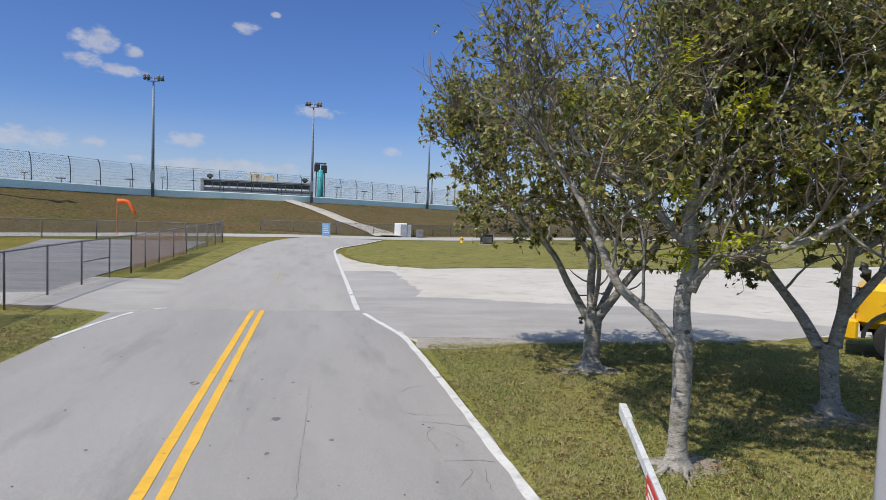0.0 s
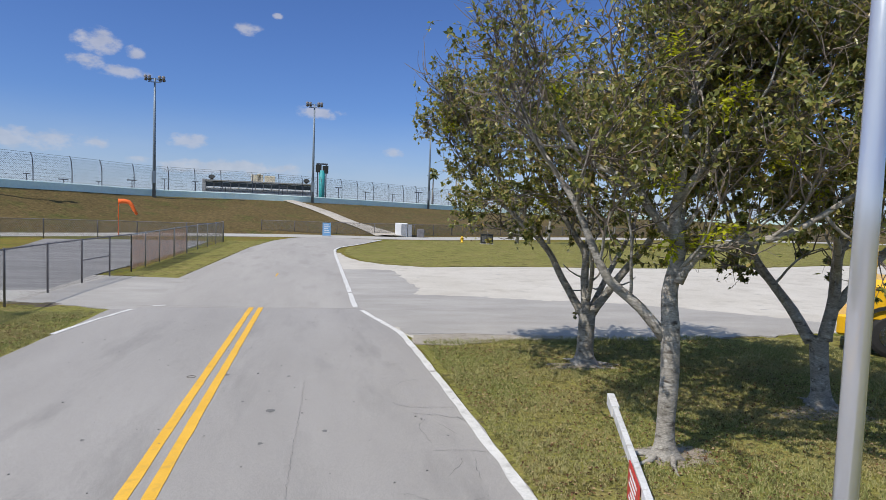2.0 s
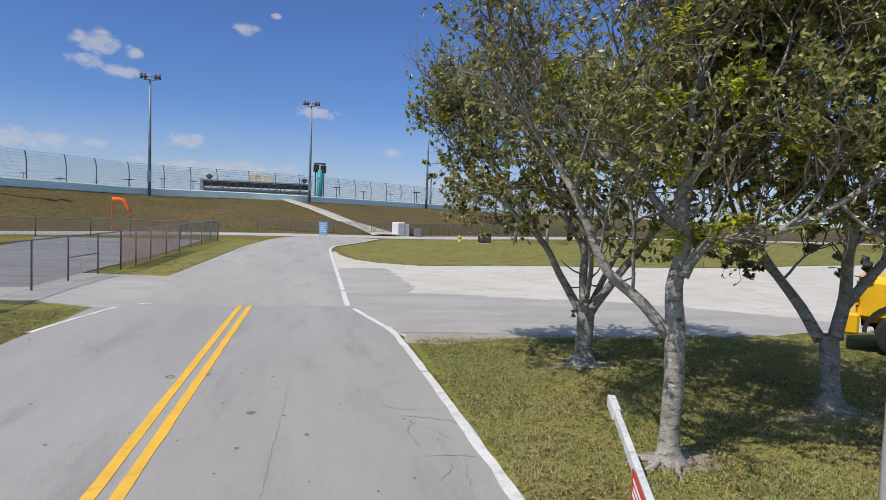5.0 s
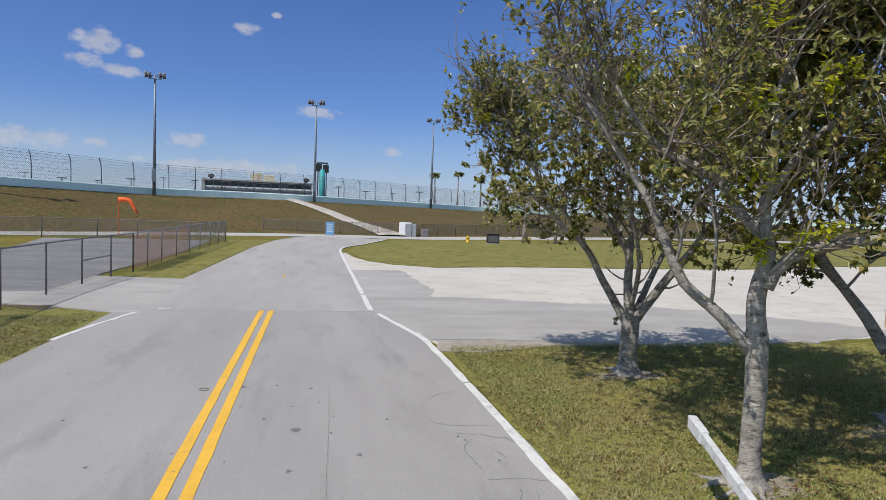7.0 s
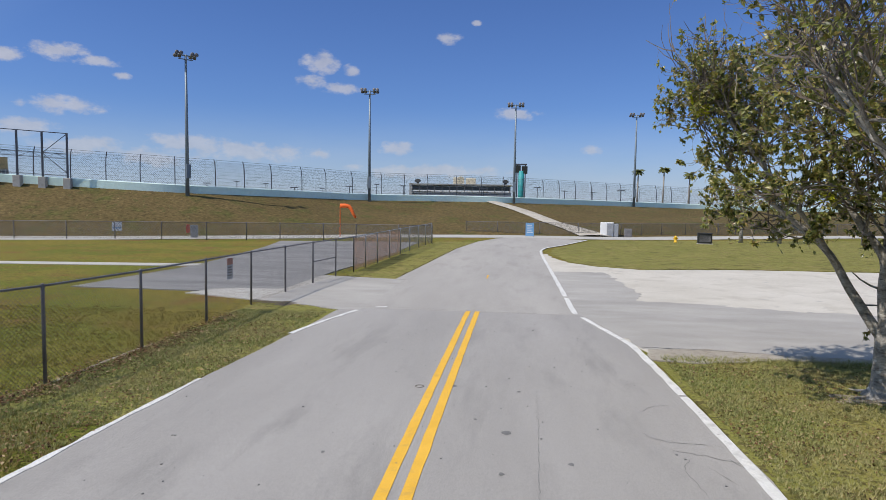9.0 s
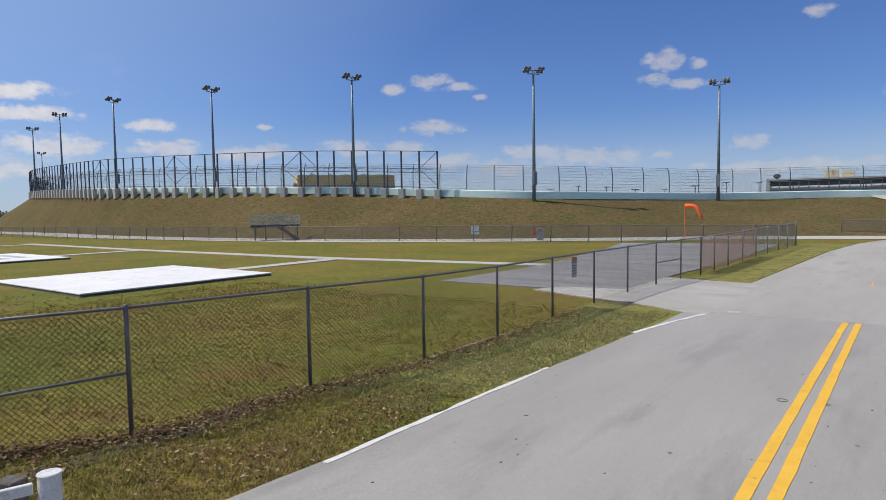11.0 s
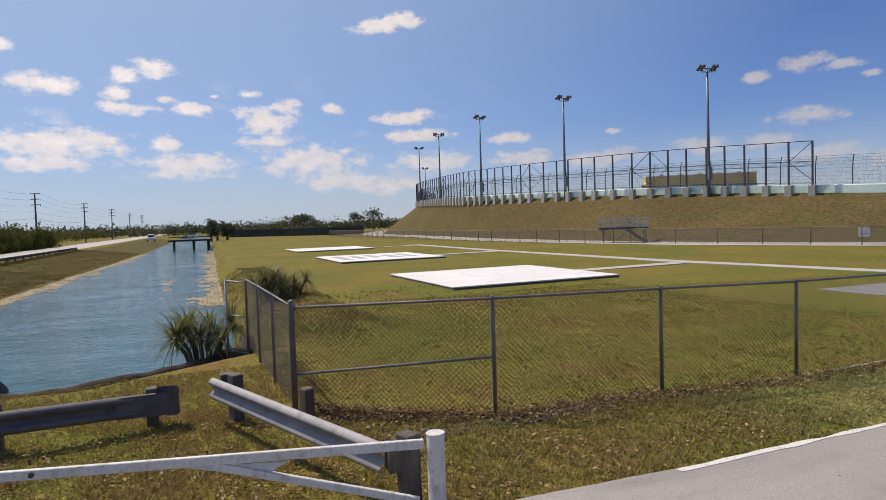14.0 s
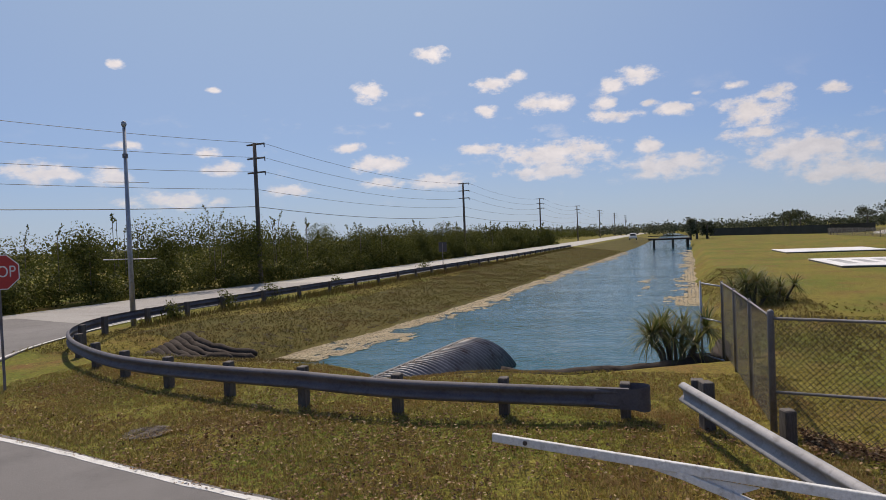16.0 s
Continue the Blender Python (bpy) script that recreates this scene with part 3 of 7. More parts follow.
def canal_left(x):
    return float(np.interp(-x, (17.5, 23, 29, 46, 62, 85, 134, 420), (-11.8, -10.5, -9.7, -8.7, -7.8, -6.2, -3.4, 6.0)))


def canal_end(y):
    return -15.4 - (min(0.12 * (-1 - y), 0.4) if y < -1 else 0.55 * (y + 1)) + 1.5 * math.exp(-((y + 4.8) / 1.4) ** 2)


def ground_z(x, y):
    if x > -11 or y > 12 or y < -30 or x < -420:
        return 0.0
    wob = noise.noise((x * 0.35, y * 0.35, 0.0)) * 0.35
    zr = WATER_Z - (canal_right(x) - y + wob) * 0.8
    left_slope = float(np.interp(x, (-26, -19), (0.125, 0.26)))
    zl = WATER_Z - (y - canal_left(x) + wob) * (left_slope if y < canal_left(x) + wob else 0.5)
    ze = WATER_Z - (canal_end(y) - x + wob * 0.5) * (0.75 if y > -11 else 0.55)
    if y > -11.5:
        ze = min(ze, -0.23 * (canal_end(y) + 2.15 - x))
    return min(0.0, max(zr, zl, ze, -2.4))


def axis(lo, hi, fine_lo, fine_hi, fine, growth=1.18):
    vals = list(np.arange(fine_lo, fine_hi + 1e-6, fine))
    step = fine
    while vals[-1] < hi:
        step *= growth
        vals.append(vals[-1] + step)
    step = fine
    while vals[0] > lo:
        step *= growth
        vals.insert(0, vals[0] - step)
    return vals


gs = Shape()
gs.sheet([[(x, y, ground_z(x, y) + (0.02 * noise.noise((x * 0.2, y * 0.2, 9.0)) - 0.02 if abs(x) < 300 else -0.02)) for x in axis(-3500, 3500, -60, 12, 0.4, 1.13)] for y in axis(-3500, 3500, -28, 14, 0.4, 1.15)])
ground = whole("ground", gs, GRASS, "mown yellow-green lawn with dry brown patches", "lawn", kind="structure", smooth=True)

ws = Shape()
ws.add([(-13, 6, WATER_Z), (-13, -16, WATER_Z), (-420, 4, WATER_Z), (-420, 17, WATER_Z)], [(0, 3, 2, 1)])
water = whole("water", ws, WATER, "rippled blue-green canal water reflecting the sky", "canal", kind="structure")
# beds of weed floating along both banks
def weed_bed(x0, x1, edge, width, cell, sgn, seed, island=False):
    s = Shape()
    x = x0
    at = lambda u, v: (u + cell * 0.7 * noise.noise((u * 3.1 / cell, v * 3.1 / cell, 2.0)), v + cell * 0.7 * noise.noise((u * 3.1 / cell, v * 3.1 / cell, 7.0)), WATER_Z + 0.006 + 0.03 * abs(noise.noise((u * 5, v * 5, seed))))
    while x > x1:
        w = width(x)
        for j in range(int(w * 1.6 / cell) + 3):
            y = edge(x) + sgn * (j - 2) * cell
            d = (j - 2) * cell / w
            k = noise.noise((x * 0.45, y * 0.9, seed)) + 0.6 * noise.noise((x * 1.7, y * 2.6, seed + 5)) + 0.35 * noise.noise((x * 6, y * 6, seed))
            if k > (-0.05 + 1.6 * abs(d - 0.6) if island else -0.8 + 1.2 * d):
                x_, y_ = x + 0.9 * cell, y + 0.9 * cell
                s.add([at(x, y), at(x_, y), at(x_, y_), at(x, y_)], [(0, 1, 2, 3)])
        x -= cell
    return whole("floating_weed", s, ALGAE, "tan mat of weed floating along the canal bank", "water weed", kind="stuff")


weed_bed(-15.7, -25.0, lambda x: canal_left(x) - 0.3, lambda x: 2.7 if x > -24 else 1.6, 0.055, 1, 1.0)
weed_bed(-25.0, -30.0, lambda x: canal_left(x) - 0.2, lambda x: 1.5, 0.085, 1, 1.0)
weed_bed(-30.0, -110.0, canal_left, lambda x: 1.5 + 1.0 * noise.noise((x * 0.1, 0, 0)), 0.2, 1, 2.0)
weed_bed(-33.0, -110.0, canal_right, lambda x: 1.5 + 1.6 * noise.noise((x * 0.13, 4, 0)), 0.2, -1, 3.0)
weed_bed(-38.0, -58.0, lambda x: canal_right(x) - 2.6, lambda x: 0.9 + 1.1 * noise.noise((x * 0.3, 9, 0)), 0.14, -1, 6.0, True)
weed_bed(-16.9, -18.6, lambda x: 1.5, lambda x: 0.55, 0.1, -1, 4.0)

# darker turf on the canal banks
bs = Shape()
rows = []
for i in range(90):
    row = []
    for k in range(31):
        x = -17.4 - 0.5 * i - 0.022 * i * i + (1.2 * noise.noise((k * 0.35, 0, 3)) if i == 0 else 0)
        y = canal_left(x) + 0.8 - (float(np.interp(-x, (25, 60, 120), (6.0, 7.6, 9.5))) + 0.5 * noise.noise((x * 0.5, 1, 1))) * k / 30
        row.append((x, y, ground_z(x, y) + 0.012 - (0.05 if k == 30 or i == 0 else 0) + 0.04 * noise.noise((x * 1.7, y * 1.7, 2))))
    rows.append(row)
bs.sheet(rows)
whole("canal_bank", bs, BANK_TURF, "rough brown turf on the canal bank", "bank", kind="structure", smooth=True)

# ---- paving ----
ROAD_LEFT = [(-24.0, -19.8), (-19.0, -19.2), (-16.2, -18.3), (-13.9, -17.2), (-11.2, -15.4), (-9.0, -12.8), (-7.7, -10.2), (-7.1, -7.3), (-6.5, -4.5), (-6.2, -1.5), (-5.95, 1.5), (-5.88, 3.8), (-5.75, 5.8), (-5.63, 9.6), (-5.45, 13.2), (-5.36, 15.2), (-5.3, 18.0)]
ROAD_FAR_LEFT = [(-5.1, 25.4), (-4.85, 32.0), (-4.4, 44.0), (-3.5, 53.0), (-2.2, 58.5), (-0.5, 61.5)]
ROAD_RIGHT = [(6.0, 59.0), (3.4, 51.0), (1.9, 47.0), (1.38, 44.0), (1.28, 40.0), (1.32, 30.0), (1.36, 18.5), (1.5, 18.1), (2.2, 14.8), (2.32, 12.0), (2.42, 8.0), (2.45, 4.0), (2.5, -40.0)]
road_outline = [(-40.0, -26.9), (-40.0, -19.0)] + ROAD_LEFT + [(-4.7, 18.2), (-4.7, 25.4)] + ROAD_FAR_LEFT + ROAD_RIGHT + [(-8.0, -40.0), (-12.0, -31.0), (-22.0, -28.4)]
slab("road", rough_edge(road_outline, 0.35, 0.03), 0.02, ASPHALT, "sun-bleached light grey asphalt road", "road")
slab("pale_road", [(-4.72, 18.36), (-4.68, 25.4)] + ROAD_FAR_LEFT + ROAD_RIGHT[:6] + [(1.35, 18.36)], 0.0222, PALE_ASPHALT, "paler sun-bleached asphalt beyond the joint", "road", wear=0.02, thick=0.01)
slab("side_road", [(-6.25, -1.6), (-6.42, -3.0), (-6.68, -4.6), (-7.25, -7.3), (-7.85, -10.1), (-9.15, -12.7), (-11.35, -15.2), (-14.05, -17.05), (-16.3, -18.15), (-19.0, -19.0), (-21.0, -26.5), (-12.0, -29.8), (-8.0, -39.0), (2.3, -39.0), (2.25, -1.6)], 0.0245, SIDE_ASPHALT, "darker grey asphalt of the side road", "road", wear=0.03)
slab("driveway", [(-5.2, 18.0), (-6.3, 18.6), (-8.3, 19.4), (-8.3, 26.2), (-4.9, 25.5), (-4.6, 25.4), (-4.6, 18.1)], 0.016, ASPHALT_OLD, "stained pale concrete driveway apron", "driveway", wear=0.04)
slab("taxiway_apron", [(-8.3, 26.0), (-8.0, 21.2), (-10.3, 20.9), (-15.5, 20.9), (-15.2, 29.0), (-17.0, 41.0), (-18.6, 48.6), (-13.0, 50.2), (-8.0, 50.6), (-7.8, 38.0)], 0.012, APRON, "dark grey asphalt apron behind the chain-link fence", "apron", wear=0.06)
slab("grass_island", [(1.75, 41.2), (2.5, 35.6), (3.7, 33.5), (5.7, 32.3), (10.4, 33.6), (17.0, 33.9), (25.0, 35.0), (35.0, 38.8), (60.0, 45.6), (60.0, 80.0), (30.0, 66.0), (12.0, 60.5), (6.6, 58.5), (3.9, 50.8), (2.3, 46.8)], 0.004, GRASS_ISLAND, "green mown grass island beside the junction", "lawn", wear=0.1, thick=0.1)
slab("lawn_verge", [(2.46, -30.0), (2.46, 4.0), (2.44, 8.0), (2.36, 13.4), (4.5, 13.75), (9.0, 13.8), (40.0, 16.5), (40.0, -30.0)], 0.003, GRASS_ISLAND, "green mown verge under the trees", "lawn", wear=0.05, thick=0.1)
slab("lawn_verge", [(-5.72, 8.6), (-5.6, 9.6), (-5.42, 13.2), (-5.3, 15.2), (-5.3, 18.0), (-6.3, 18.5), (-8.0, 19.2), (-7.95, 15.5), (-7.9, 12.7), (-7.95, 10.1), (-8.1, 8.9), (-7.0, 8.2)], 0.003, GRASS_ISLAND, "green mown verge between road and fence", "lawn", wear=0.25, thick=0.1)
slab("grass_strip", [(-5.15, 25.5), (-4.95, 32.0), (-4.5, 44.0), (-3.6, 53.0), (-6.8, 52.0), (-7.2, 41.0), (-7.4, 32.0), (-7.3, 26.4)], 0.004, GRASS_ISLAND, "green mown grass strip between road and fence", "lawn", wear=0.06, thick=0.1)
slab("driveway_end", [(-8.3, 19.3), (-11.0, 20.3), (-10.6, 21.4), (-8.2, 21.9)], 0.0165, CONCRETE, "pale concrete strip at the apron edge", "driveway", wear=0.06)
slab("gravel_lot", [(1.2, 18.4), (1.5, 18.0), (2.3, 14.2), (5.2, 14.0), (9.0, 13.9), (14.0, 14.6), (40.0, 17.0), (120.0, 22.0), (120.0, 60.0), (60.0, 45.0), (35.0, 38.3), (25.0, 34.6), (17.0, 33.5), (10.4, 33.2), (5.6, 32.0), (3.6, 33.2), (2.4, 35.2), (1.7, 38.5), (1.6, 41.0), (1.2, 41.0)], 0.006, GRAVEL, "white crushed-limerock parking lot", "gravel lot", wear=0.16, step=0.4)
slab("lot_paving", [(1.2, 18.4), (1.5, 18.0), (2.3, 14.5), (4.6, 14.1), (8.0, 13.8), (12.0, 14.3), (15.6, 15.3), (15.3, 16.0), (13.9, 17.4), (12.0, 18.9), (9.6, 20.0), (7.6, 20.4), (5.5, 21.1), (3.5, 21.6), (3.9, 23.2), (3.75, 26.0), (3.65, 30.2), (2.5, 30.3), (1.2, 30.0)], 0.014, ASPHALT_OLD, "patchy worn grey asphalt at the lot entrance", "paving", wear=0.22, step=0.2, scale=2.1)
slab("dirt_shoulder", [(2.35, 13.5), (2.35, 14.4), (3.6, 14.6), (5.2, 14.35), (7.0, 14.2), (6.0, 13.9), (4.4, 13.75), (3.3, 13.3)], 0.02, SHOULDER, "gravelly soil between lawn and lot", "soil", wear=0.12, step=0.2)

TOE = [polar(*p) for p in ((-60, 170), (-45, 125), (-30, 96), (-16.9, 75), (-9.1, 66.5), (-2.1, 65), (2.7, 64.5), (13.3, 62), (19, 60), (28.5, 59), (37, 60), (44.6, 63), (50.5, 68), (56.5, 76), (63.9, 94), (68.5, 120), (71.6, 140), (72.8, 158), (72.3, 190), (71, 230))]
CREST = [polar(*p) for p in ((-60, 200, 2.2), (-45, 165, 2.4), (-30, 140, 2.6), (-16.8, 118, 2.9), (-10.2, 106, 3.15), (0.1, 89, 3.4), (6, 85, 3.47), (13.3, 81, 3.44), (19, 75, 3.58), (28.5, 69, 3.81), (37, 71, 4.25), (44.6, 75, 4.75), (50.5, 79, 5.0), (56.5, 87, 5.3), (63.9, 104, 5.8), (67.6, 130, 6.5), (69.4, 157, 7.0), (69.2, 190, 7.2), (68.0, 230, 7.2))]


crest, toe = smooth_line(CREST, 1.5), smooth_line(TOE, 1.0)
toe_out, toe_in = sides_of(toe, 5.2, 0.3)
s = Shape()
s.sheet([[Vector((p.x, p.y, 0.008)), Vector((q.x, q.y, 0.008))] for p, q in zip(toe_out, toe_in)])
if s.v and (Vector(s.v[0]) - polar(0, 0)).length > (Vector(s.v[1]) - polar(0, 0)).length:
    s = Shape().sheet([[Vector((q.x, q.y, 0.008)), Vector((p.x, p.y, 0.008))] for p, q in zip(toe_out, toe_in)])
whole("service_road", s, CONCRETE, "pale service road along the foot of the embankment", "road", kind="structure")

# embankment: a slope from the toe to the crest, uneven like rough mown grass
def bearing(p):
    return math.degrees(math.atan2(-(p.x + 0.4), p.y - 0.85))


def reach(p):
    return math.hypot(p.x + 0.4, p.y - 0.85)


crest_az, crest_d, crest_h = [bearing(p) for p in crest], [reach(p) for p in crest], [p.z for p in crest]
turn = crest_az.index(max(crest_az))
toe_az, toe_d = [bearing(p) for p in toe], [reach(p) for p in toe]
toe_turn = toe_az.index(max(toe_az))


def bank(azimuth, t):
    """A place on the slope: 0 at the toe, 1 at the crest."""
    d0 = float(np.interp(azimuth, toe_az[:toe_turn], toe_d[:toe_turn]))
    d1 = float(np.interp(azimuth, crest_az[:turn], crest_d[:turn]))
    return polar(azimuth, d0 + (d1 - d0) * t, float(np.interp(azimuth, crest_az[:turn], crest_h[:turn])) * t ** 0.95)


pairs = [(bank(a, 0), bank(a, 1)) for a in np.arange(-60, 67.7, 0.4)]
for (a0, d0), (a1, d1, h1) in (((70.2, 130), (68.6, 144, 6.8)), ((71.6, 142), (69.3, 157, 7.0)), ((72.8, 158), (69.5, 172, 7.1)), ((72.6, 190), (69.2, 195, 7.2)), ((71.0, 235), (68.0, 235, 7.2))):
    pairs.append((polar(a0, d0), polar(a1, d1, h1)))
s = Shape()
grid = []
for f, c in pairs:
    out = []
    across = Vector((c.x - f.x, c.y - f.y, 0))
    for k in range(13):
        t = k / 12
        p = f + across * t
        bump = 0.10 * noise.noise((p.x * 0.25, p.y * 0.25, 2.0)) + 0.05 * noise.noise((p.x * 0.9, p.y * 0.9, 4.0))
        out.append(Vector((p.x, p.y, c.z * t ** 0.95 + (bump if 0 < k < 12 else 0) - (0.05 if k == 0 else 0))))
    back_dir = across.normalized()
    out += [c + back_dir * 5.0, Vector((c.x, c.y, c.z - 2.5)) + back_dir * 14.0, Vector((c.x, c.y, 0)) + back_dir * 26.0]
    grid.append(out)
embankment = whole("embankment", s.sheet(grid), BANK, "long grassy racetrack embankment, brown and dry", "embankment", kind="structure", smooth=True)
# pale ramp worn up the slope
s = Shape()
rows = []
for k in range(25):
    u = k / 24
    a = float(np.interp(u, (0, 0.35, 0.7, 1), (-6.9, -2.9, -0.3, 2.1)))
    t = float(np.interp(u, (0, 0.35, 0.7, 1), (0.0, 0.34, 0.7, 1.0)))
    w = float(np.interp(u, (0, 0.3, 1), (1.3, 0.75, 0.62))) + 0.06 * noise.noise((u * 9, 0, 0))
    rows.append([bank(a + w, t) + Vector((0, 0, 0.1)), bank(a + w * 0.4, t) + Vector((0, 0, 0.19)), bank(a - w * 0.4, t) + Vector((0, 0, 0.19)), bank(a - w, t) + Vector((0, 0, 0.1))])
whole("ramp", s.sheet(rows), RAMP, "pale gravel ramp climbing the embankment", "ramp", kind="structure", smooth=True)

# ---- painted lines ----
left_line = [(-5.7, 5.6), (-5.66, 8.0), (-5.58, 10.8)]
stripe("edge_line", smooth_line([(x, y, 0) for x, y in left_line], 0.1), 0.085, 0.026, WHITE_LINE, "thin worn white edge line beside the lawn", wear=0.02)
stripe("edge_line", smooth_line([(-5.42, 14.6, 0), (-5.24, 15.8, 0), (-4.95, 17.2, 0), (-4.74, 18.0, 0)], 0.12), 0.1, 0.026, WHITE_LINE, "short white edge line leading to the driveway", wear=0.02)
stripe("edge_line", smooth_line([(x - 0.03, y, 0) for x, y in ((-6.28, -3.0), (-6.55, -4.6), (-7.12, -7.3), (-7.7, -10.1), (-9.0, -12.7), (-11.2, -15.2), (-13.9, -17.05), (-16.2, -18.1), (-19.0, -19.0), (-24.0, -19.65))], 0.3), 0.105, 0.03, WHITE_LINE, "thin white edge line rounding the corner")
stripe("edge_line", smooth_line([(x, y, 0) for x, y in ((2.34, -20.0), (2.36, 4.0), (2.33, 8.0), (2.24, 12.0), (2.12, 14.8))], 0.08), 0.135, 0.026, WHITE_LINE, "cracked white edge line along the verge", gaps=0.012, wear=0.014)
stripe("edge_line", smooth_line([(x, y, 0) for x, y in ((2.12, 14.8), (1.42, 18.0))], 0.25), 0.13, 0.0262, WHITE_LINE, "white edge line crossing the lot entrance", gaps=0.02)
stripe("edge_line", smooth_line([(x, y, 0) for x, y in ((1.27, 18.5), (1.23, 30.0), (1.2, 40.0), (1.3, 43.8), (1.85, 46.8), (3.3, 50.6), (5.9, 58.6))], 0.3), 0.15, 0.026, WHITE_LINE, "white edge line curving round the grass island", gaps=0.01)
for k, x0 in enumerate((-1.70, -1.44)):
    stripe("centre_line", smooth_line([(x0, -30.0, 0), (x0, 6.8, 0), (x0 + 0.02, 18.4, 0)], 0.25), 0.135, 0.026, YELLOW_LINE, "double yellow centre line", wear=0.006)
stripe("line_remnant", [(-1.55, 26.5, 0), (-1.52, 27.7, 0)], 0.06, 0.026, YELLOW_LINE, "faded remnant of the yellow centre line", wear=0.03)
stripe("edge_line", [(-4.35, 18.6, 0), (-4.05, 18.75, 0)], 0.1, 0.026, WHITE_LINE, "short leftover piece of white line")

# ---- chain-link fences ----
def chain_link(shape, a, b, height, cell, wire, low=0.04):
    """Crossing diagonal wires of one panel from a to b."""
    a, b = Vector(a), Vector(b)
    length = (b - a).length
    d = (b - a) / length
    side = Vector((-d.y, d.x, 0)) * wire
    h = height - low
    for lean in (1, -1):
        k = -h if lean == 1 else 0.0
        stop = length if lean == 1 else length + h
        while k < stop:
            s0, s1 = k, k + lean * h
            z0, z1 = 0.0, h
            if lean == 1:
                if s0 < 0:
                    z0, s0 = -s0, 0.0
                if s1 > length:
                    z1, s1 = h - (s1 - length), length
            else:
                if s0 > length:
                    z0, s0 = s0 - length, length
                if s1 < 0:
                    z1, s1 = h + s1, 0.0
            if z1 > z0 + 0.01:
                p, q = a + d * s0 + Vector((0, 0, low + z0)), a + d * s1 + Vector((0, 0, low + z1))
                w = Vector((0, 0, wire)) - d * wire * lean
                off = side * (0.5 * lean)
                n = len(shape.v)
                shape.v.extend(tuple(c) for c in (p + w + off, p - w + off, p + off + side, q + w + off, q - w + off, q + off + side))
                shape.f.extend(((n, n + 1, n + 4, n + 3), (n + 1, n + 2, n + 5, n + 4), (n + 2, n, n + 3, n + 5)))
            k += cell
    return shape


def post_shape(height, radius, sides=10):
    s = Shape().tube([(0, 0, -0.1), (0, 0, height), (0, 0, height + radius * 0.5), (0, 0, height + radius * 0.9)], [radius, radius, radius * 0.9, radius * 0.35], sides)
    return s


def fence(label, pts, height, cell=0.078, wire=0.0021, post_r=0.03, rail_r=0.021, tips=False, bottom=False, mat=None, big=(), tops=None, wire_mat=None):
    base = Vector((*pts[0][:2], 0))
    top = thing("chain_link_fence", base, label, "fence")
    me = post_shape(height, post_r).mesh("post", mat or GALV_DARK, True)
    me_big = post_shape(height + 0.06, post_r * 1.5).mesh("post", mat or GALV_DARK, True)
    pts = [Vector((*p[:2], p[2] if len(p) > 2 else 0.0)) for p in pts]
    tops = tops or [height] * len(pts)
    for i, p in enumerate(pts):
        ob = new("post", me_big if i in big else me)
        ob.parent = top
        ob.location = p - base + Vector((0, 0, tops[i] - height))
    rail = Shape()
    rail.tube([p - base + Vector((0, 0, h - 0.02)) for p, h in zip(pts, tops)], rail_r, 7)
    part("top_rail", rail, mat or GALV_DARK, top, smooth=True)
    net = Shape()
    for p, q, h0, h1 in zip(pts, pts[1:], tops, tops[1:]):
        first = len(net.v)
        chain_link(net, p - base, q - base, height + (0.035 if tips else 0.0), cell, wire)
        # stretch the panel to the height of its two posts
        run = q - p
        for k in range(first, len(net.v)):
            v = Vector(net.v[k])
            u = min(max((v - (p - base)).dot(run) / run.length_squared, 0.0), 1.0)
            net.v[k] = (v.x, v.y, p.z + (v.z - p.z) * (h0 + (h1 - h0) * u) / height)
    part("wire_netting", net, wire_mat or WIRE, top, "diamond wire netting", kind="stuff")
    return top


FENCE_H = 1.6
near_posts = [(-10.08, 2.27), (-8.5, 4.85), (-8.24, 7.65), (-7.86, 10.15), (-7.8, 12.7), (-7.92, 15.6), (-7.98, 18.4), (-7.97, 21.1), (-7.85, 23.6), (-7.65, 25.9), (-7.45, 28.0)]
near_fence = fence("weathered grey chain-link fence along the verge", near_posts, FENCE_H, tips=True, big=(0,), tops=[1.58, 1.68, 1.64, 1.61, 1.59, 1.57, 1.55, 1.54, 1.54, 1.54, 1.54])
mid = Shape().tube([(0.02, 0.03, 0.55), (1.58, 2.58, 0.82)], 0.021, 7)
part("brace_rail", mid, GALV_DARK, near_fence, smooth=True)
mid = Shape().tube([(2.23, 21.33, 0.8), (2.43, 23.63, 0.8)], 0.021, 7)
part("brace_rail", mid, GALV_DARK, near_fence, smooth=True)
fence("dark chain-link fence running down to the canal", [(-10.08, 2.27), (-12.0, 2.24), (-13.9, 2.2), (-15.7, 2.14)], FENCE_H, cell=0.07, wire=0.0024, mat=GALV_DARK)
# short wing of pipes over the bank
wing = thing("fence_wing", (-15.7, 2.14, 0), "grey pipe wing of the fence above the canal bank", "fence")
part("post", Shape().tube([(-0.45, -0.42, -1.1), (-0.45, -0.42, 1.6)], 0.025, 8), GALV, wing, smooth=True)
for z0, z1 in ((1.55, 1.5), (0.75, 0.7), (-0.1, -0.15)):
    part("rail", Shape().tube([(-0.45, -0.42, z0), (0, 0, z1)], 0.02, 7), GALV, wing, smooth=True)

